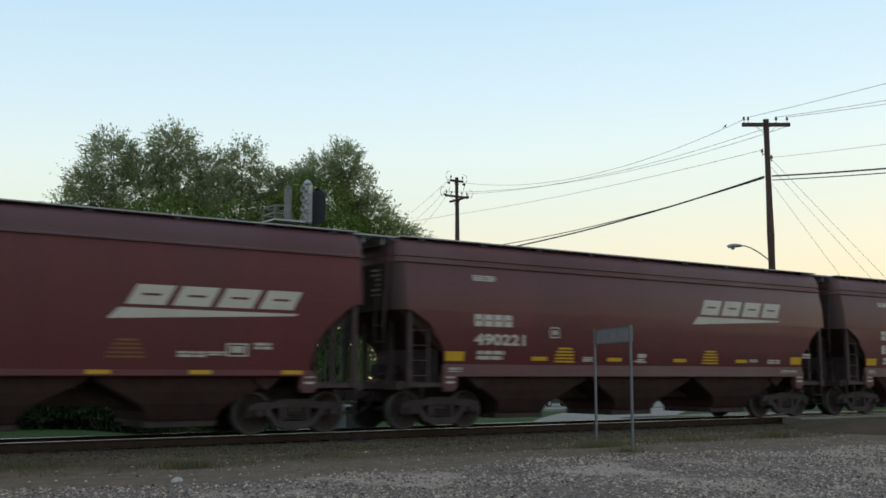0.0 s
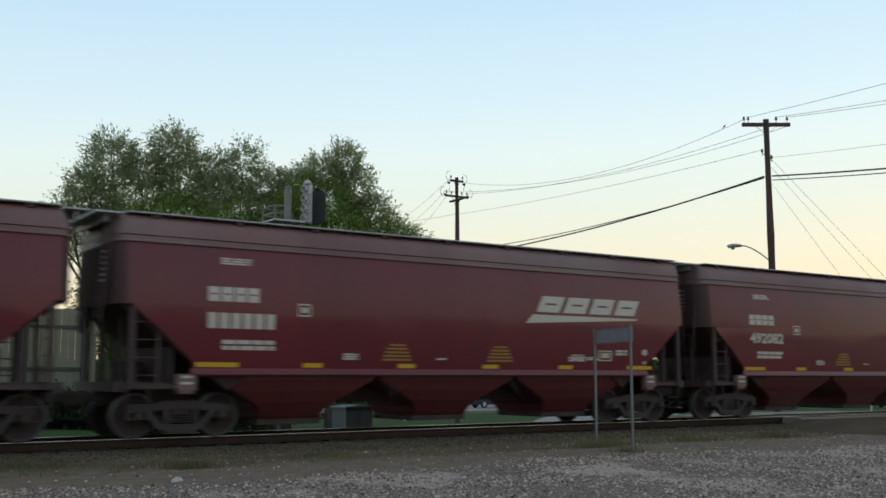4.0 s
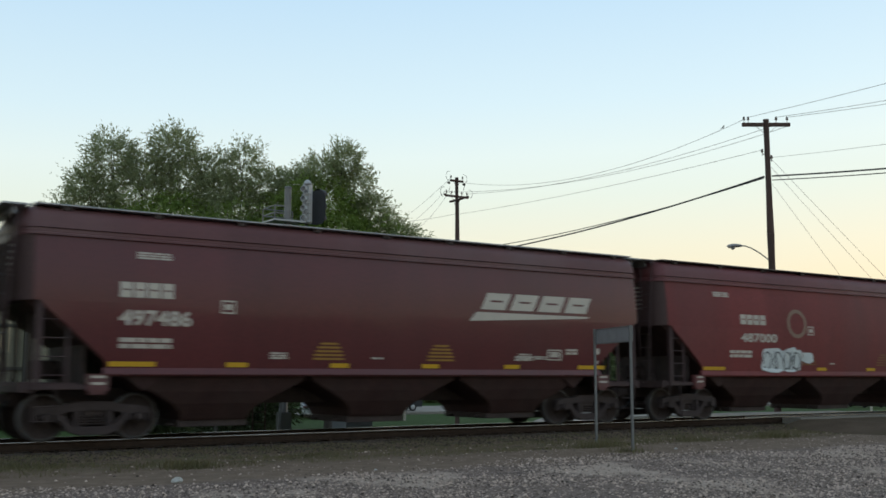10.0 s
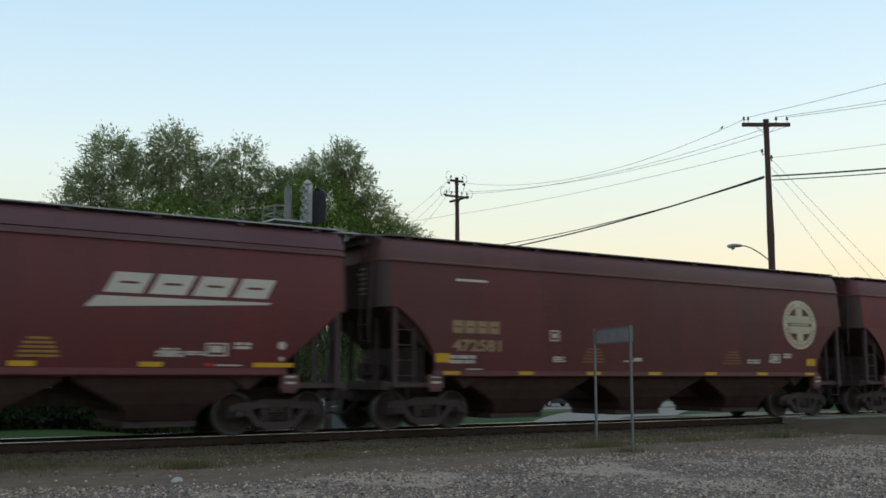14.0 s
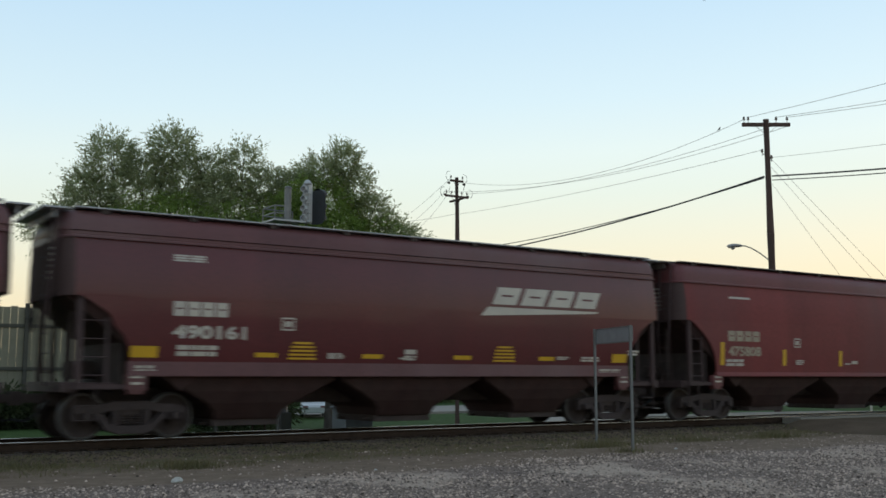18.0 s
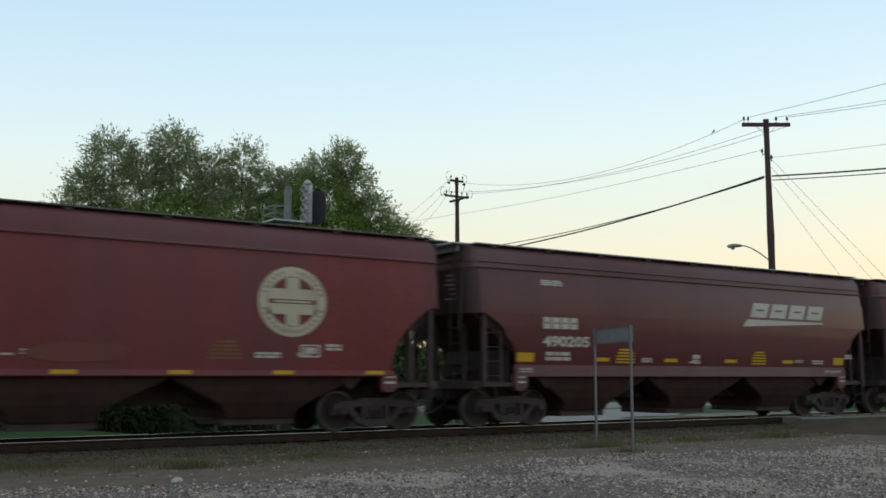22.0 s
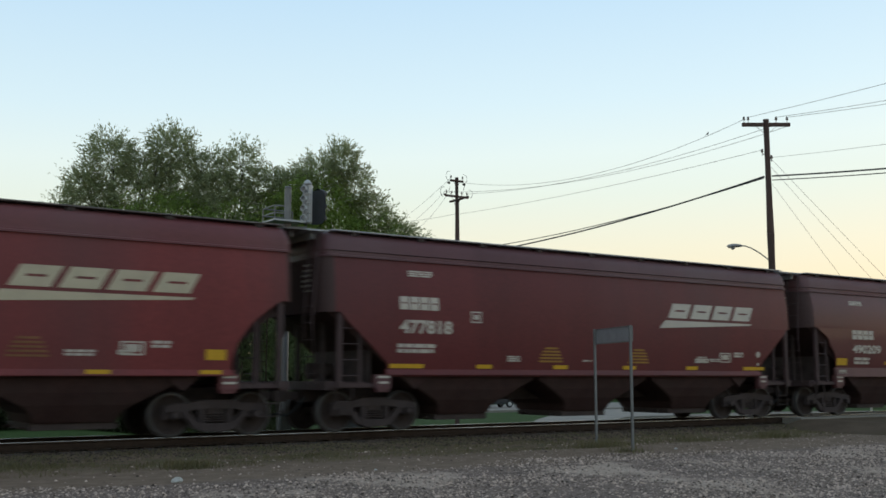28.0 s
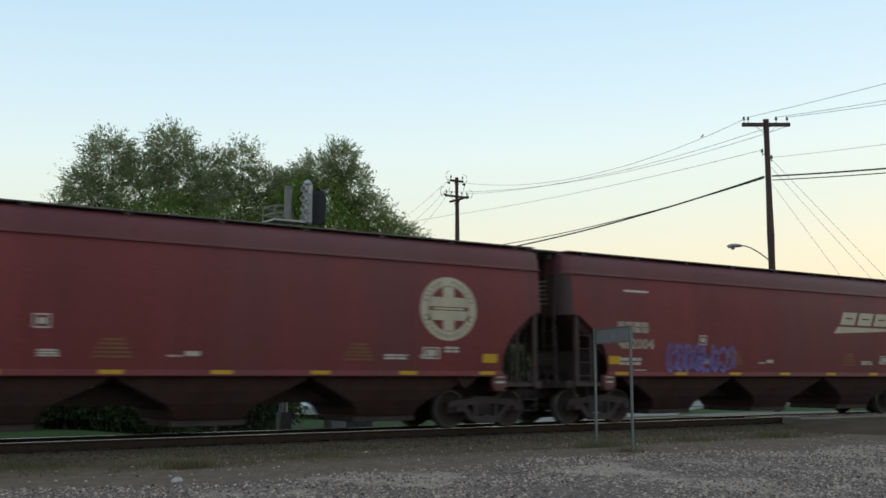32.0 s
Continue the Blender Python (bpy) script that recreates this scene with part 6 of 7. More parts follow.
def hopper_car(kind, left, length, color, number, logo, yellow, letter, note, seed):
    """left: place of the near left seam at the clip's start."""
    rng = random.Random(seed)
    x0 = left + length / 2
    length = length / XS
    h = length / 2
    car = thing("hopper_car", pose(x0, 0, 0), LABELS[color] + note, "hopper car", "grain train")
    M = meshes_of(kind, length)
    P = PAINT[color]
    walkway = worn_grating if color in ("oxide", "rust") or kind == "arched" and seed % 3 else grating
    F, T = Matrix.Identity(4), pose(0, 0, 0, 0, 0, 180)
    put("shell", M["shell"], P, car, None, "painted steel body")
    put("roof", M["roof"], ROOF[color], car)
    for m in (F, T):
        put("side_sheet", M["side_sheet"], P, car, m)
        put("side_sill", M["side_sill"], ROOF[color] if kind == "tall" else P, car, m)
        put("end_wall", M["end_wall"], end_wall_paint, car, m, "grimy rounded end wall")
        put("slope_sheet", M["slope_sheet"], shaded_hopper_paint, car, m)
        put("end_beam", M["end_beam"], end_paint, car, m)
        put("shear_plate", M["shear_plate"], grime, car, m)
        for y in (-0.62, 0.62):
            put("end_strut", M["end_strut"], grime, car, m @ pose(0, y, 0))
        put("end_sill", M["end_sill"], end_paint, car, m)
        put("coupler", M["coupler"], grime, car, m)
        put("air_hose", M["air_hose"], tyre_black, car, m)
        put("ladder", M["ladder"], end_paint, car, m)
        put("crosswalk", M["crosswalk"], walkway, car, spot(-h - 0.38, 0, 4.63) if m is F else spot(h + 0.38, 0, 4.63))
        w = put("roof_walk", M["roof_walk"], walkway, car, m @ spot(0, -1.22, 4.648))
        for k in range(9):
            put("walk_bracket", M["walk_bracket"], grime, w, spot(-h + 0.5 + k * (length - 1.0) / 8, 0, -0.06))
        for mir in (Matrix.Identity(4), Matrix.Scale(-1, 4, (0, 1, 0))):
            put("corner_post", M["corner_post"], end_paint, car, m @ mir)
            put("inner_post", M["inner_post"], end_paint, car, m @ mir)
            put("step", M["step"], grime, car, m @ mir)
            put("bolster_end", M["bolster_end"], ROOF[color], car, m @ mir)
    put("centre_sill", M["centre_sill"], grime, car)
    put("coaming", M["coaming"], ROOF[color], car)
    put("brake_wheel", M["brake_wheel"], grime, car, spot(-h - BULGE - 0.12, 0.55, 2.5))
    put("air_tank", M["air_tank"], grime, car, spot(-h + 0.75, 0.5, 1.42))
    # rows of small print on the end wall by the ladder, and on the bays of the newer cars
    q = Solid()
    for k in range(6):
        w = rng.uniform(0.2, 0.42)
        q.box((-h - BULGE - 0.012, -0.84 + w / 2, 3.86 - k * 0.12), (0.006, w, 0.05))
    tagged(part("end_stencil", q, white_paint, car), kind="stuff").data.transform(SIZE)
    for sx in (-1, 1):
        q = Solid()
        for r in range(2):
            q.box((sx * (h - 1.15), -1.584, 1.27 - 0.13 * r), (rng.uniform(0.2, 0.3), 0.006, 0.05))
        tagged(part("bolster_stencil", q, white_paint, car), kind="stuff").data.transform(SIZE)
    if color == "red":
        for k in (-1, 0, 1):
            for dx in (-0.45, 0.4):
                q = Solid()
                for r in range(3):
                    w = rng.uniform(0.25, 0.5)
                    q.box((k * length * 0.256 + dx, -1.345 + 0.02 * r, 1.16 - 0.05 * r), (w, 0.012, 0.02))
                tagged(part("bay_print", q, white_paint, car), kind="stuff").data.transform(SIZE)
    # bays carry shade in their colour; red cars use the darker maroon for it
    bays = shaded_hopper_paint if color != "red" else PAINT["maroon"]
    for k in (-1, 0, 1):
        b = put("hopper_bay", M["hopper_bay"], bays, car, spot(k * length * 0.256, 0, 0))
        put("outlet_gate", M["outlet_gate"], grime, b)
    for k in range(8):
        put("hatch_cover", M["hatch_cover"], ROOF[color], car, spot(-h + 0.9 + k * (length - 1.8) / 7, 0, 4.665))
    arrive = (14.0 - x0) / SPEED
    for sx in (-1, 1):
        add_truck(car, sx * (h * XS - TRUCK_INSET), arrive)
    style = "tall" if kind == "tall" else ("mid" if length > 15.3 else "red" if color == "red" else "new") if kind == "straight" else "short" if length < 15.5 else "late" if number[:2] == "48" else "old"
    marks(car, kind, h, number, logo, yellow, letter, rng, style)
    TRAIN.append((car, x0))
    return car, kind, h


TRAIN = []
# kind, left seam at the start, number, paint, logo, reflectors, lettering
W, C_ = white_paint, cream_paint
TALL = 15.46
ROWS = [
    ("tall", 29.43, TALL, "maroon", "", "wedge", "square", W, ""),
    ("tall", 12.68, TALL, "maroon", "490221", "wedge", "square", W, ""),
    ("arched", -4.12, TALL, "brown", "496392", "wedge", "strip", W, ""),
    ("arched", -22.22, 16.62, "oxide", "475730", "round", "upright", C_, ", covered in graffiti"),
    ("straight", -38.93, TALL, "brown", "495653", "wedge", "strip", W, ""),
    ("straight", -55.85, TALL, "red", "492082", "wedge", "strip", W, ""),
    ("straight", -72.70, TALL, "red", "", "wedge", "strip", W, ""),
    ("straight", -89.55, TALL, "red", "492080", "wedge", "strip", W, ""),
    ("straight", -106.45, TALL, "brown", "495281", "wedge", "strip", W, ""),
    ("arched", -123.25, TALL, "brown", "496721", "wedge", "strip", W, ", with a white tag on its corner"),
    ("arched", -141.35, 16.69, "oxide", "", "round", "upright", C_, ", with grey graffiti"),
    ("tall", -158.17, TALL, "maroon", "", "wedge", "square", W, ""),
    ("straight", -176.05, 16.47, "oxide", "487000", "wedge", "strip", W, ", with white graffiti"),
    ("straight", -192.86, TALL, "maroon", "497486", "wedge", "strip", W, ""),
    ("arched", -210.93, 16.65, "oxide", "480412", "", "strip", W, ", with large pale block graffiti"),
    ("straight", -227.77, TALL, "brown", "495522", "wedge", "strip", W, ""),
    ("arched", -245.85, 16.75, "oxide", "473435", "round", "upright", C_, ", with small graffiti"),
    ("arched", -264.01, 16.75, "rust", "472581", "round", "strip", faded_ochre, ""),
    ("straight", -280.85, TALL, "brown", "496743", "wedge", "strip", W, ""),
    ("straight", -298.25, 16.07, "oxide", "", "wedge", "strip", C_, ""),
    ("tall", -315.09, TALL, "maroon", "490191", "wedge", "square", W, ""),
    ("arched", -333.17, 16.75, "oxide", "475808", "round", "upright", C_, ""),
    ("tall", -350.00, TALL, "maroon", "490161", "wedge", "square", W, ""),
    ("tall", -366.91, TALL, "maroon", "490199", "wedge", "square", W, ""),
    ("straight", -384.46, 16.19, "oxide", "486011", "wedge", "strip", W, ", with grey and violet graffiti"),
    ("arched", -402.57, 16.77, "rust", "479252", "faded", "upright", C_, ", with a pale scrawled tag"),
    ("tall", -419.34, TALL, "maroon", "490205", "wedge", "square", W, ""),
    ("arched", -437.52, 16.73, "oxide", "480076", "round3.55", "strip", C_, ""),
    ("arched", -455.56, 16.69, "oxide", "479271", "round2.65", "strip", C_, ", with grey graffiti"),
    ("straight", -472.56, TALL, "red", "492078", "wedge", "strip", W, ""),
    ("arched", -490.81, 16.83, "oxide", "475378", "faded", "strip", C_, ""),
    ("straight", -507.91, 15.70, "brown", "", "wedge", "strip", W, ""),
    ("tall", -524.75, TALL, "maroon", "490209", "wedge", "square", W, ""),
    ("straight", -541.74, 15.59, "brown", "477818", "wedge", "strip", W, ""),
    ("arched", -559.85, 16.79, "oxide", "480531", "wedge", "strip", C_, ""),
    ("straight", -577.32, 16.13, "oxide", "485205", "wedge", "strip", W, ""),
    ("arched", -595.49, 16.81, "rust", "473715", "round", "upright", C_, ", with a corner scrawl"),
    ("arched", -613.71, 16.85, "oxide", "482004", "wedge", "strip", C_, ", with a violet tag"),
    ("arched", -631.74, 16.75, "oxide", "", "round2.65", "strip", C_, ""),
]
CARS = {}
for i, (kind, left, length, *rest) in enumerate(ROWS):
    CARS[i] = hopper_car(kind, left, length, *rest, i + 1)


def tags():
    rng = random.Random(77)

    def spray(i, name, polys, material, label="", off=0.012):
        car, kind, h = CARS[i]
        ob = on_side(kind, name, polys, material, car, label, off)
        return tagged(ob, label, kind="stuff") if name in ("graffiti_tag", "graffiti_scribble") else ob

    # the car with two large words
    h = CARS[3][2]
    spray(3, "graffiti_glow", [blob(-h + 3.0, -h + 4.4, 1.36, 1.75, rng), blob(-h + 7.4, -h + 9.9, 1.36, 1.8, rng), blob(-h + 11.8, -h + 12.7, 1.4, 1.8, rng)], red_tag, "orange-red sprayed background", 0.009)
    for txt, x0, x1, z0, z1, fill, bold in (("GENRE", 3.68, 7.9, 1.40, 2.28, gold_tag, 0.04), ("JUNT", 9.3, 12.1, 1.38, 2.32, white_tag, 0.08)):
        car, kind, _ = CARS[3]
        lettering(kind, "graffiti_halo", txt, -h + x0 - 0.15, -h + x1 + 0.15, z0 - 0.07, z1 + 0.14, pink_tag, car, "pale sprayed halo", bold + 0.13, 0.010)
        lettering(kind, "graffiti_outline", txt, -h + x0 - 0.10, -h + x1 + 0.10, z0 - 0.05, z1 + 0.09, black_paint, car, "", bold + 0.09, 0.013)
        lettering(kind, "graffiti_word", txt, -h + x0, -h + x1, z0, z1, fill, car, "sprayed graffiti word", bold - 0.02, 0.017)
    spray(3, "graffiti_heart", ribbon([(-h + 8.6 + 0.023 * 16 * math.sin(t) ** 3, 1.98 + 0.016 * (13 * math.cos(t) - 5 * math.cos(2 * t) - 2 * math.cos(3 * t))) for t in (k * 0.2618 for k in range(25))], 0.09), pink_tag)
    # white tag down the corner of the brown car
    h = CARS[9][2]
    for x0, x1, z0, z1 in ((0.42, 0.92, 3.28, 3.78), (0.78, 1.18, 2.92, 3.32), (0.98, 1.42, 2.46, 3.0), (1.02, 1.50, 1.86, 2.42)):
        spray(9, "graffiti_letter", [blob(-h + x0, -h + x1, z0, z1, rng, 16, 0.12)], white_tag, "white sprayed bubble letter")
        cx, cz, rx, rz = -h + (x0 + x1) / 2, (z0 + z1) / 2, (x1 - x0) * 0.22, (z1 - z0) * 0.22
        spray(9, "letter_hollow", [[(cx + rx * math.cos(t), cz + rz * math.sin(t)) for t in (k * 0.628 for k in range(10))]], PAINT["brown"], "", 0.017)
        spray(9, "letter_shadow", ribbon([(-h + x1, z1 - 0.1), (-h + x1 + 0.03, cz), (-h + x1 - 0.05, z0 + 0.03)], 0.05), black_paint, "", 0.015)
    h = CARS[10][2]
    for a, widths in ((4.6, (0.8, 0.7, 0.75)), (7.0, (0.75, 0.8, 0.7, 0.55)), (9.8, (0.85, 0.75, 0.7, 0.5))):
        for j, w in enumerate(widths):
            z1 = 2.42 - 0.10 * j + rng.uniform(-0.06, 0.06)
            z0 = 1.42 + (0.25 if j == len(widths) - 1 else 0.0)
            spray(10, "graffiti_letter", [blob(-h + a, -h + a + w, z0, z1, rng, 18, 0.2)], grey_tag, "grey sprayed bubble letter", 0.011)
            spray(10, "graffiti_scribble", scrawl(-h + a + 0.12, -h + a + w - 0.1, z0 + 0.15, z1 - 0.12, 1, 0.07, rng), PAINT["oxide"], "", 0.015)
            spray(10, "graffiti_outline", ribbon([(-h + a + w / 2 + w * 0.47 * math.cos(t), (z0 + z1) / 2 + (z1 - z0) * 0.47 * math.sin(t)) for t in (0.4 + 0.5 * i for i in range(9))], 0.05), white_tag, "", 0.018)
            a += w * 0.86
    h = CARS[12][2]
    spray(12, "graffiti_fill", [blob(-h + 3.7, -h + 4.9, 1.38, 2.15, rng), blob(-h + 4.6, -h + 5.6, 1.40, 2.2, rng), blob(-h + 5.6, -h + 6.2, 1.7, 2.05, rng)], white_tag, "white sprayed letters")
    spray(12, "graffiti_scribble", scrawl(-h + 3.8, -h + 5.6, 1.5, 2.05, 4, 0.04, rng), black_paint, "", 0.016)
    spray(12, "faded_seal", [[(-h + 5.42 + r * math.cos(t), 2.95 + r * math.sin(t)) for r, t in ((0.34, a), (0.46, a), (0.46, a + 0.35), (0.34, a + 0.35))] for a in (k * 0.35 for k in range(18))], faded_paint, "faded round seal")
    # large pale block shapes
    h = CARS[14][2]
    L = -h
    z0, z1 = 1.46, 2.95
    glyphs = [
        [rect(L + 2.4, L + 3.5, 2.62, 2.95), [(L + 3.35, 1.62), (L + 4.0, 1.62), (L + 4.15, 2.9), (L + 3.5, 2.95)], rect(L + 3.1, L + 3.4, 1.62, 1.85)],
        [rect(L + 4.32, L + 4.95, z0, 2.95), rect(L + 4.95, L + 5.62, z0, 1.86), [(L + 5.6, z0), (L + 6.12, z0), (L + 6.02, 2.95), (L + 5.72, 3.1), (L + 5.5, 2.95)]],
        [rect(L + 6.3, L + 6.88, z0 + 0.05, 3.0), rect(L + 6.88, L + 7.6, 2.62, 3.0), [(L + 7.5, 2.05), (L + 8.1, 2.15), (L + 8.1, 2.8), (L + 7.55, 3.0)], rect(L + 6.88, L + 7.5, 1.98, 2.28), [(L + 7.3, 2.0), (L + 7.9, 2.05), (L + 8.4, z0), (L + 7.8, z0)]],
        [rect(L + 8.6, L + 9.2, z0, 2.95), rect(L + 9.2, L + 9.9, z0, 1.78), rect(L + 9.2, L + 9.9, 2.65, 2.95), [(L + 9.85, z0), (L + 10.3, z0 + 0.1), (L + 10.55, 1.9), (L + 10.5, 2.9), (L + 9.9, 2.95)]],
        [rect(L + 10.75, L + 11.3, 1.92, 2.34)],
        [[(L + 11.55, z0), (L + 13.1, z0), (L + 13.45, 2.1), (L + 13.4, 2.5), (L + 13.3, 3.0), (L + 11.7, 2.97), (L + 11.6, 2.2)]],
        [rect(L + 13.42, L + 15.3, 2.42, 3.02), [(L + 13.75, z0), (L + 14.35, z0), (L + 14.5, 2.43), (L + 13.8, 2.43)], rect(L + 14.72, L + 15.25, 2.08, 2.43)],
    ]
    for polys in glyphs:
        spray(14, "graffiti_edge", [[(x + 0.07, z - 0.03) for x, z in q] for q in polys], red_tag, "dull red painted edge", 0.010)
        spray(14, "graffiti_block", polys, pink_tag, "large pale sprayed block shape")
        for q in polys:
            x0, x1, za, zb = min(p[0] for p in q), max(p[0] for p in q), min(p[1] for p in q), max(p[1] for p in q)
            if x1 - x0 > 0.5 and zb - za > 0.8:
                for _ in range(3):
                    c = rng.uniform(x0 + 0.15, x1 - 0.3)
                    spray(14, "paint_streak", [rect(c, c + rng.uniform(0.05, 0.12), za + rng.uniform(0.05, 0.4), zb - rng.uniform(0.08, 0.5))], grey_tag, "", 0.016)
    h = CARS[16][2]
    for a, b in ((2.95, 3.8), (5.7, 6.8), (7.25, 7.75), (8.5, 10.2), (10.5, 11.3)):
        spray(16, "graffiti_tag", scrawl(-h + a, -h + b, 1.62, 2.12, 4, 0.05, rng) + scrawl(-h + a, -h + b, 1.55, 1.95, 3, 0.04, rng), grey_tag)
    h = CARS[24][2]
    spray(24, "graffiti_tag", [blob(-h + 3.1, -h + 4.1, 1.5, 2.25, rng, 18, 0.3), blob(-h + 3.95, -h + 5.3, 1.5, 2.3, rng, 18, 0.3), blob(-h + 5.1, -h + 6.5, 1.5, 2.1, rng, 18, 0.35)], grey_tag, "grey sprayed letters")
    spray(24, "graffiti_scribble", scrawl(-h + 3.2, -h + 6.4, 1.55, 2.15, 6, 0.06, rng), faded_paint, "", 0.016)
    spray(24, "graffiti_outline", [blob(-h + 11.45, -h + 13.7, 1.46, 2.12, rng, 20, 0.2)], purple_paint, "", 0.010)
    spray(24, "graffiti_tag", scrawl(-h + 11.6, -h + 13.5, 1.52, 2.08, 5, 0.15, rng), black_paint, "black and violet sprayed tag")
    spray(24, "graffiti_tag", scrawl(-h + 11.5, -h + 13.65, 1.46, 2.14, 5, 0.04, rng), pink_tag, "", 0.016)
    h = CARS[25][2]
    spray(25, "graffiti_tag", scrawl(-h + 5.9, -h + 10.1, 1.62, 2.15, 16, 0.06, rng) + scrawl(-h + 6.0, -h + 10.0, 1.55, 2.25, 11, 0.04, rng), pink_tag, "pale scrawled tag")
    spray(25, "graffiti_tag", scrawl(-h + 2.9, -h + 4.2, 1.5, 2.0, 3, 0.04, rng), grey_tag)
    h = CARS[27][2]
    spray(27, "graffiti_tag", [blob(-h + 5.0, -h + 6.2, 1.6, 2.2, rng), blob(-h + 7.4, -h + 9.4, 1.55, 1.95, rng)], red_tag, "faint orange sprayed patch")
    h = CARS[28][2]
    spray(28, "graffiti_tag", scrawl(-h + 8.3, -h + 9.5, 2.2, 2.75, 5, 0.06, rng) + scrawl(-h + 8.4, -h + 9.3, 2.0, 2.5, 4, 0.06, rng) + scrawl(-h + 10.0, -h + 10.9, 1.7, 2.3, 5, 0.05, rng), grey_tag, "grey sprayed tag")
    for x0, x1, z1 in ((10.85, 11.8, 2.12), (11.6, 12.7, 2.18), (13.15, 14.0, 1.95), (13.8, 14.6, 2.0), (14.4, 15.4, 2.2)):
        spray(28, "graffiti_letter", [blob(-h + x0, -h + x1, 1.36, z1, rng, 18, 0.14)], grey_tag, "grey sprayed bubble letter")
        spray(28, "graffiti_scribble", scrawl(-h + x0 + 0.15, -h + x1 - 0.15, 1.5, z1 - 0.15, 1, 0.06, rng), PAINT["rust"], "", 0.016)
    h = CARS[36][2]
    spray(36, "graffiti_tag", scrawl(-h + 0.1, -h + 1.0, 3.0, 3.75, 5, 0.09, rng) + scrawl(-h + 0.45, -h + 1.4, 2.65, 3.25, 5, 0.09, rng) + scrawl(-h + 0.3, -h + 1.15, 2.9, 3.5, 3, 0.08, rng), white_tag, "white scrawl on the corner")
    h = CARS[37][2]
    spray(37, "graffiti_tag", scrawl(-h + 3.2, -h + 6.0, 1.42, 2.2, 8, 0.08, rng) + scrawl(-h + 3.3, -h + 5.9, 1.5, 2.0, 5, 0.07, rng), purple_paint, "violet sprayed tag")


tags()
build_stones()
build_weeds()


def bird():
    b = thing("bird", pose(*BIRD_PATH[2]), "small dark bird on the power wire", "bird")
    q = Solid()
    q.loft([[(d, r * math.cos(t), 0.09 + h + r * 1.1 * math.sin(t)) for t in (k * 0.785 for k in range(8))] for d, r, h in ((-0.11, 0.01, -0.02), (-0.07, 0.04, 0), (0, 0.055, 0.02), (0.06, 0.045, 0.05), (0.09, 0.02, 0.07))])
    part("body", q, signal_black, b, "", 0, True)
    q = Solid()
    q.spin([(0.004, -0.04), (0.03, -0.025), (0.036, 0), (0.03, 0.025), (0.004, 0.04)], (0.09, 0, 0.185), "z", 8)
    part("head", q, signal_black, b, "", 0, True)
    q = Solid()
    q.box((-0.17, 0, 0.06), (0.15, 0.035, 0.012), Matrix.Rotation(radians(-15), 3, "Y"))
    part("tail", q, signal_black, b)
    q = Solid()
    for y in (-0.018, 0.018):
        q.tube([(0.01, y, 0.06), (0.0, y, 0.0)], 0.005, 5)
    part("leg", q, signal_black, b)
    for c in b.children:
        c.data.transform(Matrix.Scale(0.62, 4))
    return b


BIRD = bird()


def flying_bird():
    b = thing("bird", pose(45.24, 17.42, 23.24, 0, 0, 145), "small dark bird flying across the sky", "bird")
    q = Solid()
    q.loft([[(d, r * math.cos(t), r * math.sin(t)) for t in (k * 0.785 for k in range(8))] for d, r in ((-0.15, 0.008), (-0.08, 0.025), (0.0, 0.04), (0.07, 0.032), (0.11, 0.01))])
    part("body", q, signal_black, b, "", 0, True)
    q = Solid()
    q.loft([[(x + c * 0.5, 0.02 + y, z) for x, z in ((0.0, -0.004), (0.0, 0.006))] + [(x + c * 0.5 - c, 0.02 + y, z) for x, z in ((0.0, 0.004), (0.0, -0.004))] for x, y, c in ((0.0, 0, 0.10), (0.02, 0.08, 0.10), (-0.02, 0.16, 0.06), (-0.06, 0.21, 0.01))])
    me = q.mesh("wing")
    me.transform(Matrix.Scale(0.7, 4))
    for c in b.children:
        c.data.transform(Matrix.Scale(0.7, 4))
    return b, [put("wing", me, signal_black, b), put("wing", me, signal_black, b, pose(0, 0, 0, 0, 0, 180))]


FLYER, WINGS = flying_bird()


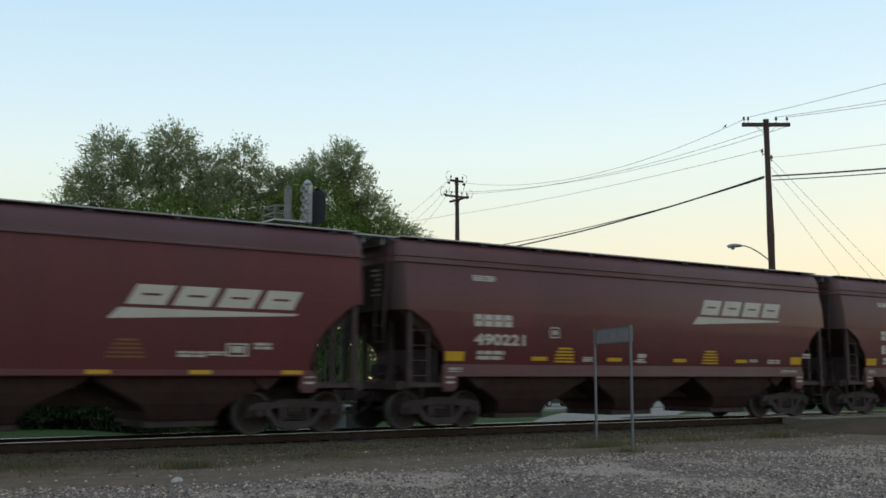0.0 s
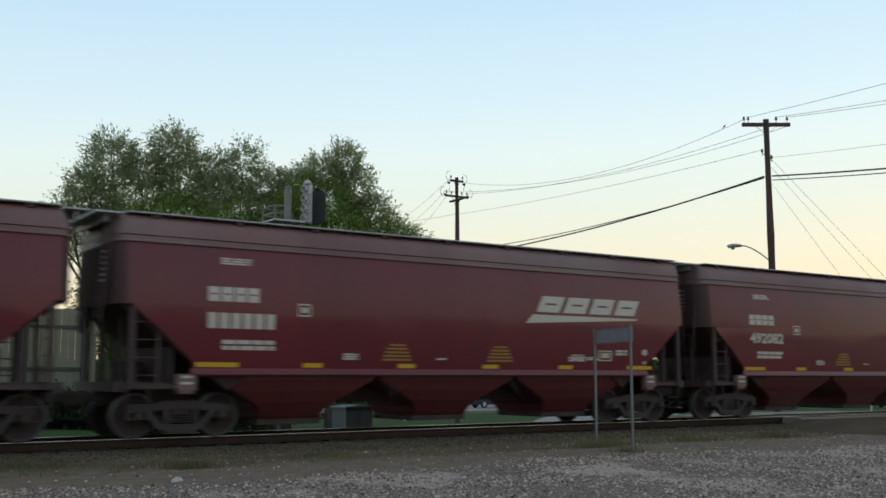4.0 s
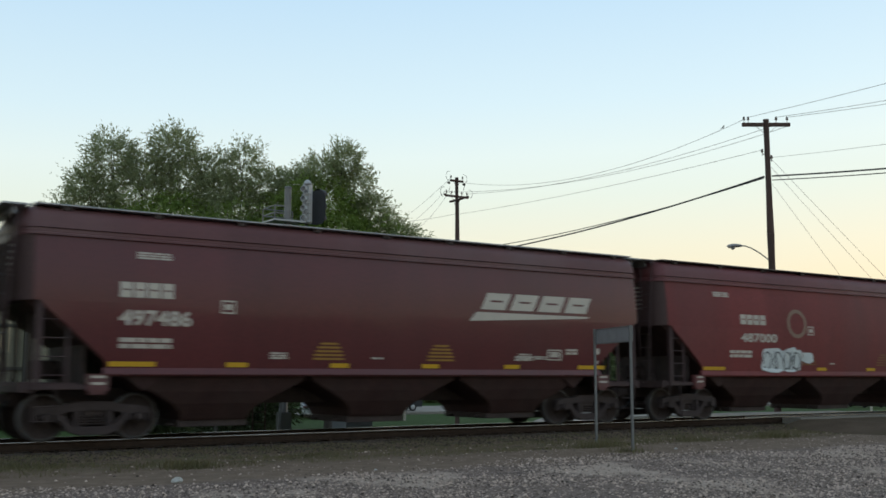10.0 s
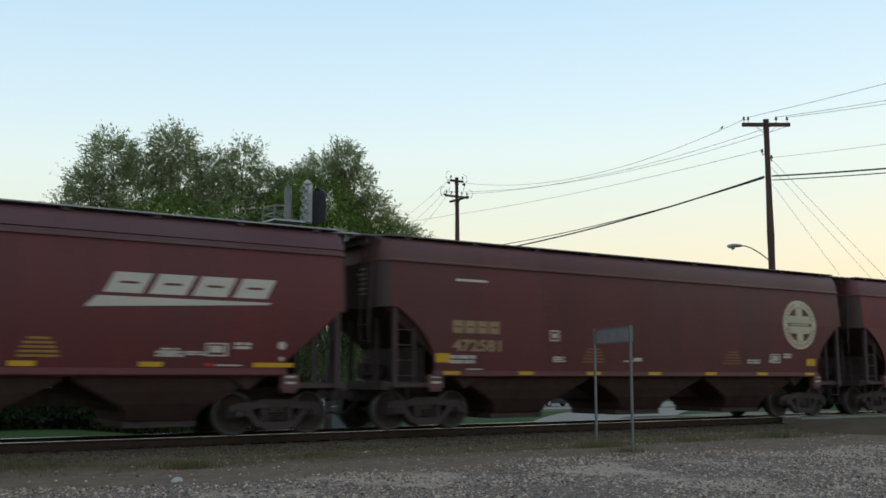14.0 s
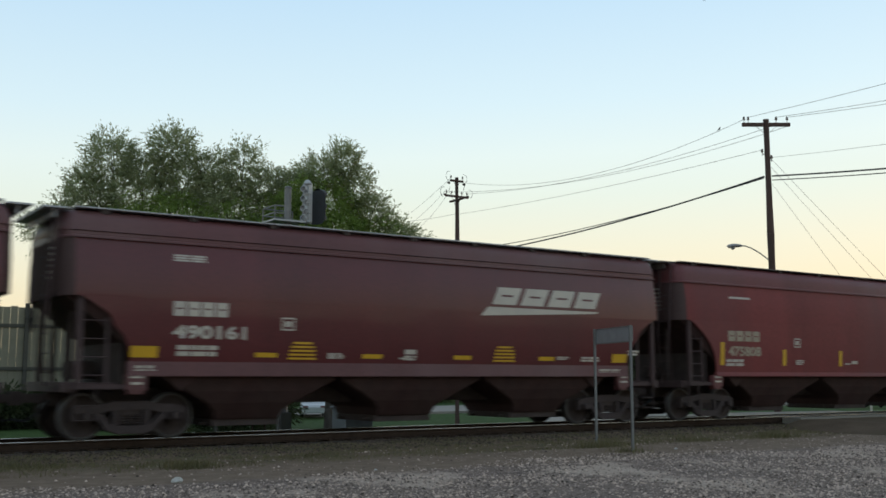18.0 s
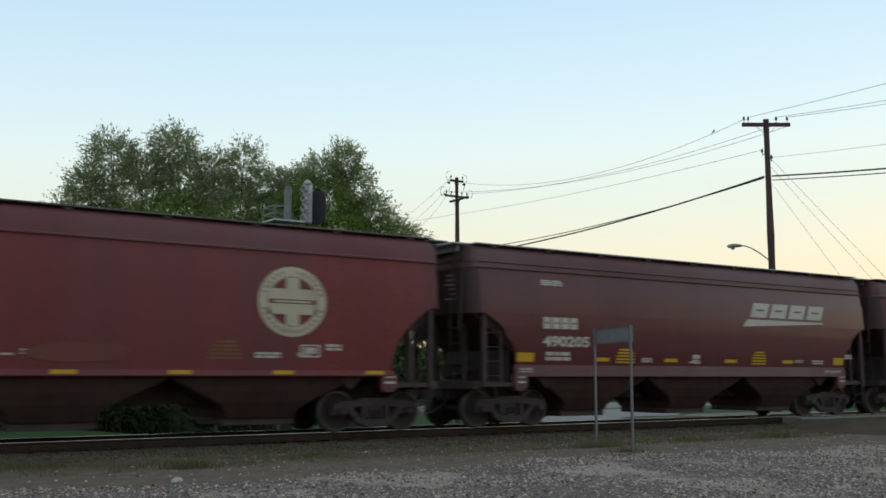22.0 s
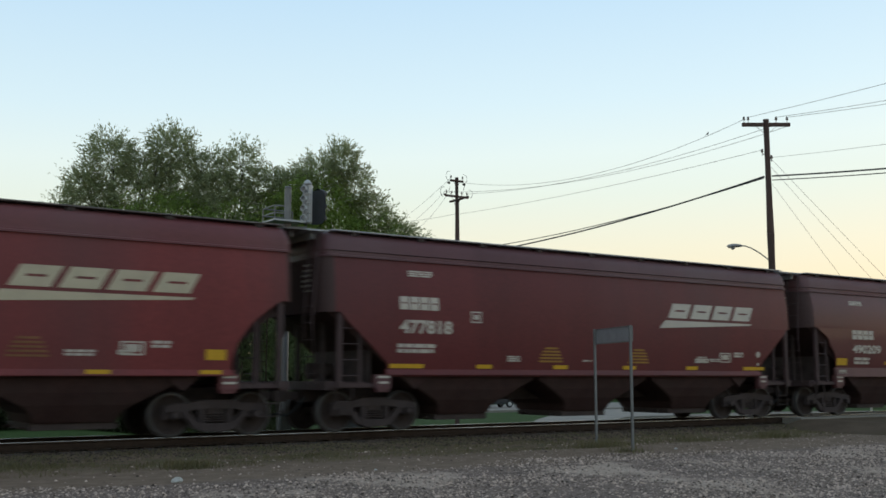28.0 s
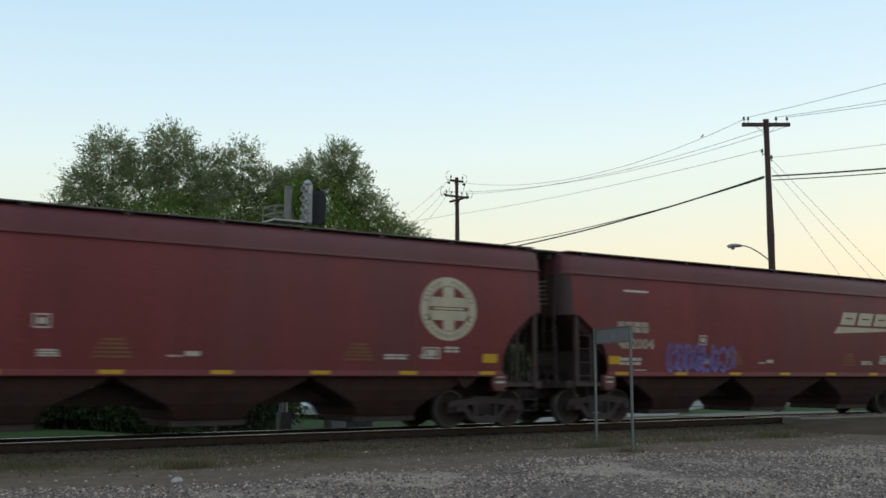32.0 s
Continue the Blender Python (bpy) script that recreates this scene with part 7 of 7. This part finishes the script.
def motions():
    for car, x0 in TRAIN:
        walk(car, [(0.0, pose(x0, 0, 0)), (32.0, pose(x0 + SPEED * 32.0, 0, 0))])
    # wheels roll while their car is near the camera
    turn = SPEED / 0.4655 / FPS * 180 / math.pi
    for w, x, arrive in SPIN:
        f0, f1 = max(0, int((arrive - 1.25) * FPS)), min(960, int((arrive + 1.5) * FPS))
        rows = [(0.0, pose(x, 0, 0.462))] if f0 > 0 else []
        for k in range(f0, f1 + 1):
            rows.append((k / FPS, pose(x, 0, 0.462, 0, (k - f0) * turn, 0)))
        if f1 < 960:
            rows.append((32.0, pose(x, 0, 0.462, 0, (f1 - f0) * turn, 0)))
        if len(rows) > 1:
            walk(w, rows)
    # the bird sidles along the wire
    rows = []
    for t, k in ((0.0, 1.23), (6.0, 1.31), (13.0, 1.42), (19.0, 1.7), (23.0, 2.12), (28.0, 2.44), (32.0, 2.8)):
        i = int(k)
        p = BIRD_PATH[i].lerp(BIRD_PATH[i + 1], k - i)
        rows.append((t, pose(p.x, p.y, p.z + 0.008, 0, 0, -100)))
    walk(BIRD, rows)
    # the other bird crosses the sky
    way = [(18.0, Vector((45.24, 17.42, 23.24))), (19.0, Vector((36.7, 23.51, 21.6))), (20.0, Vector((27.25, 30.09, 20.88))), (21.0, Vector((17.24, 36.98, 20.59)))]
    way = [(0.0, way[0][1] - (way[1][1] - way[0][1]) * 18)] + way + [(32.0, way[3][1] + (way[3][1] - way[2][1]) * 11)]
    walk(FLYER, [(t, pose(p.x, p.y, p.z, 0, 0, 145)) for t, p in way])
    for k, w in enumerate(WINGS):
        base = Matrix.Identity(4) if k == 0 else pose(0, 0, 0, 0, 0, 180)
        rows = [(0.0, base)]
        for i in range(49):
            rows.append((17.2 + i * 0.1, base @ pose(0, 0, 0, 35 * math.sin(i * 1.9), 0, 0)))
        walk(w, rows + [(32.0, base)])
    # slow sway of the crowns
    for j, (t, crowns) in enumerate(SWAY):
        for c in crowns:
            walk(c, [(s, pose(0, 0, 0, 0, k * (0.7 + 0.3 * j), 0)) for s, k in ((0.0, 0.0), (4.0, 0.15), (9.0, 0.1), (16.0, 0.0), (19.0, -0.1), (23.0, 0.15), (26.5, -0.2), (29.0, -0.55), (32.0, -0.6))])


motions()
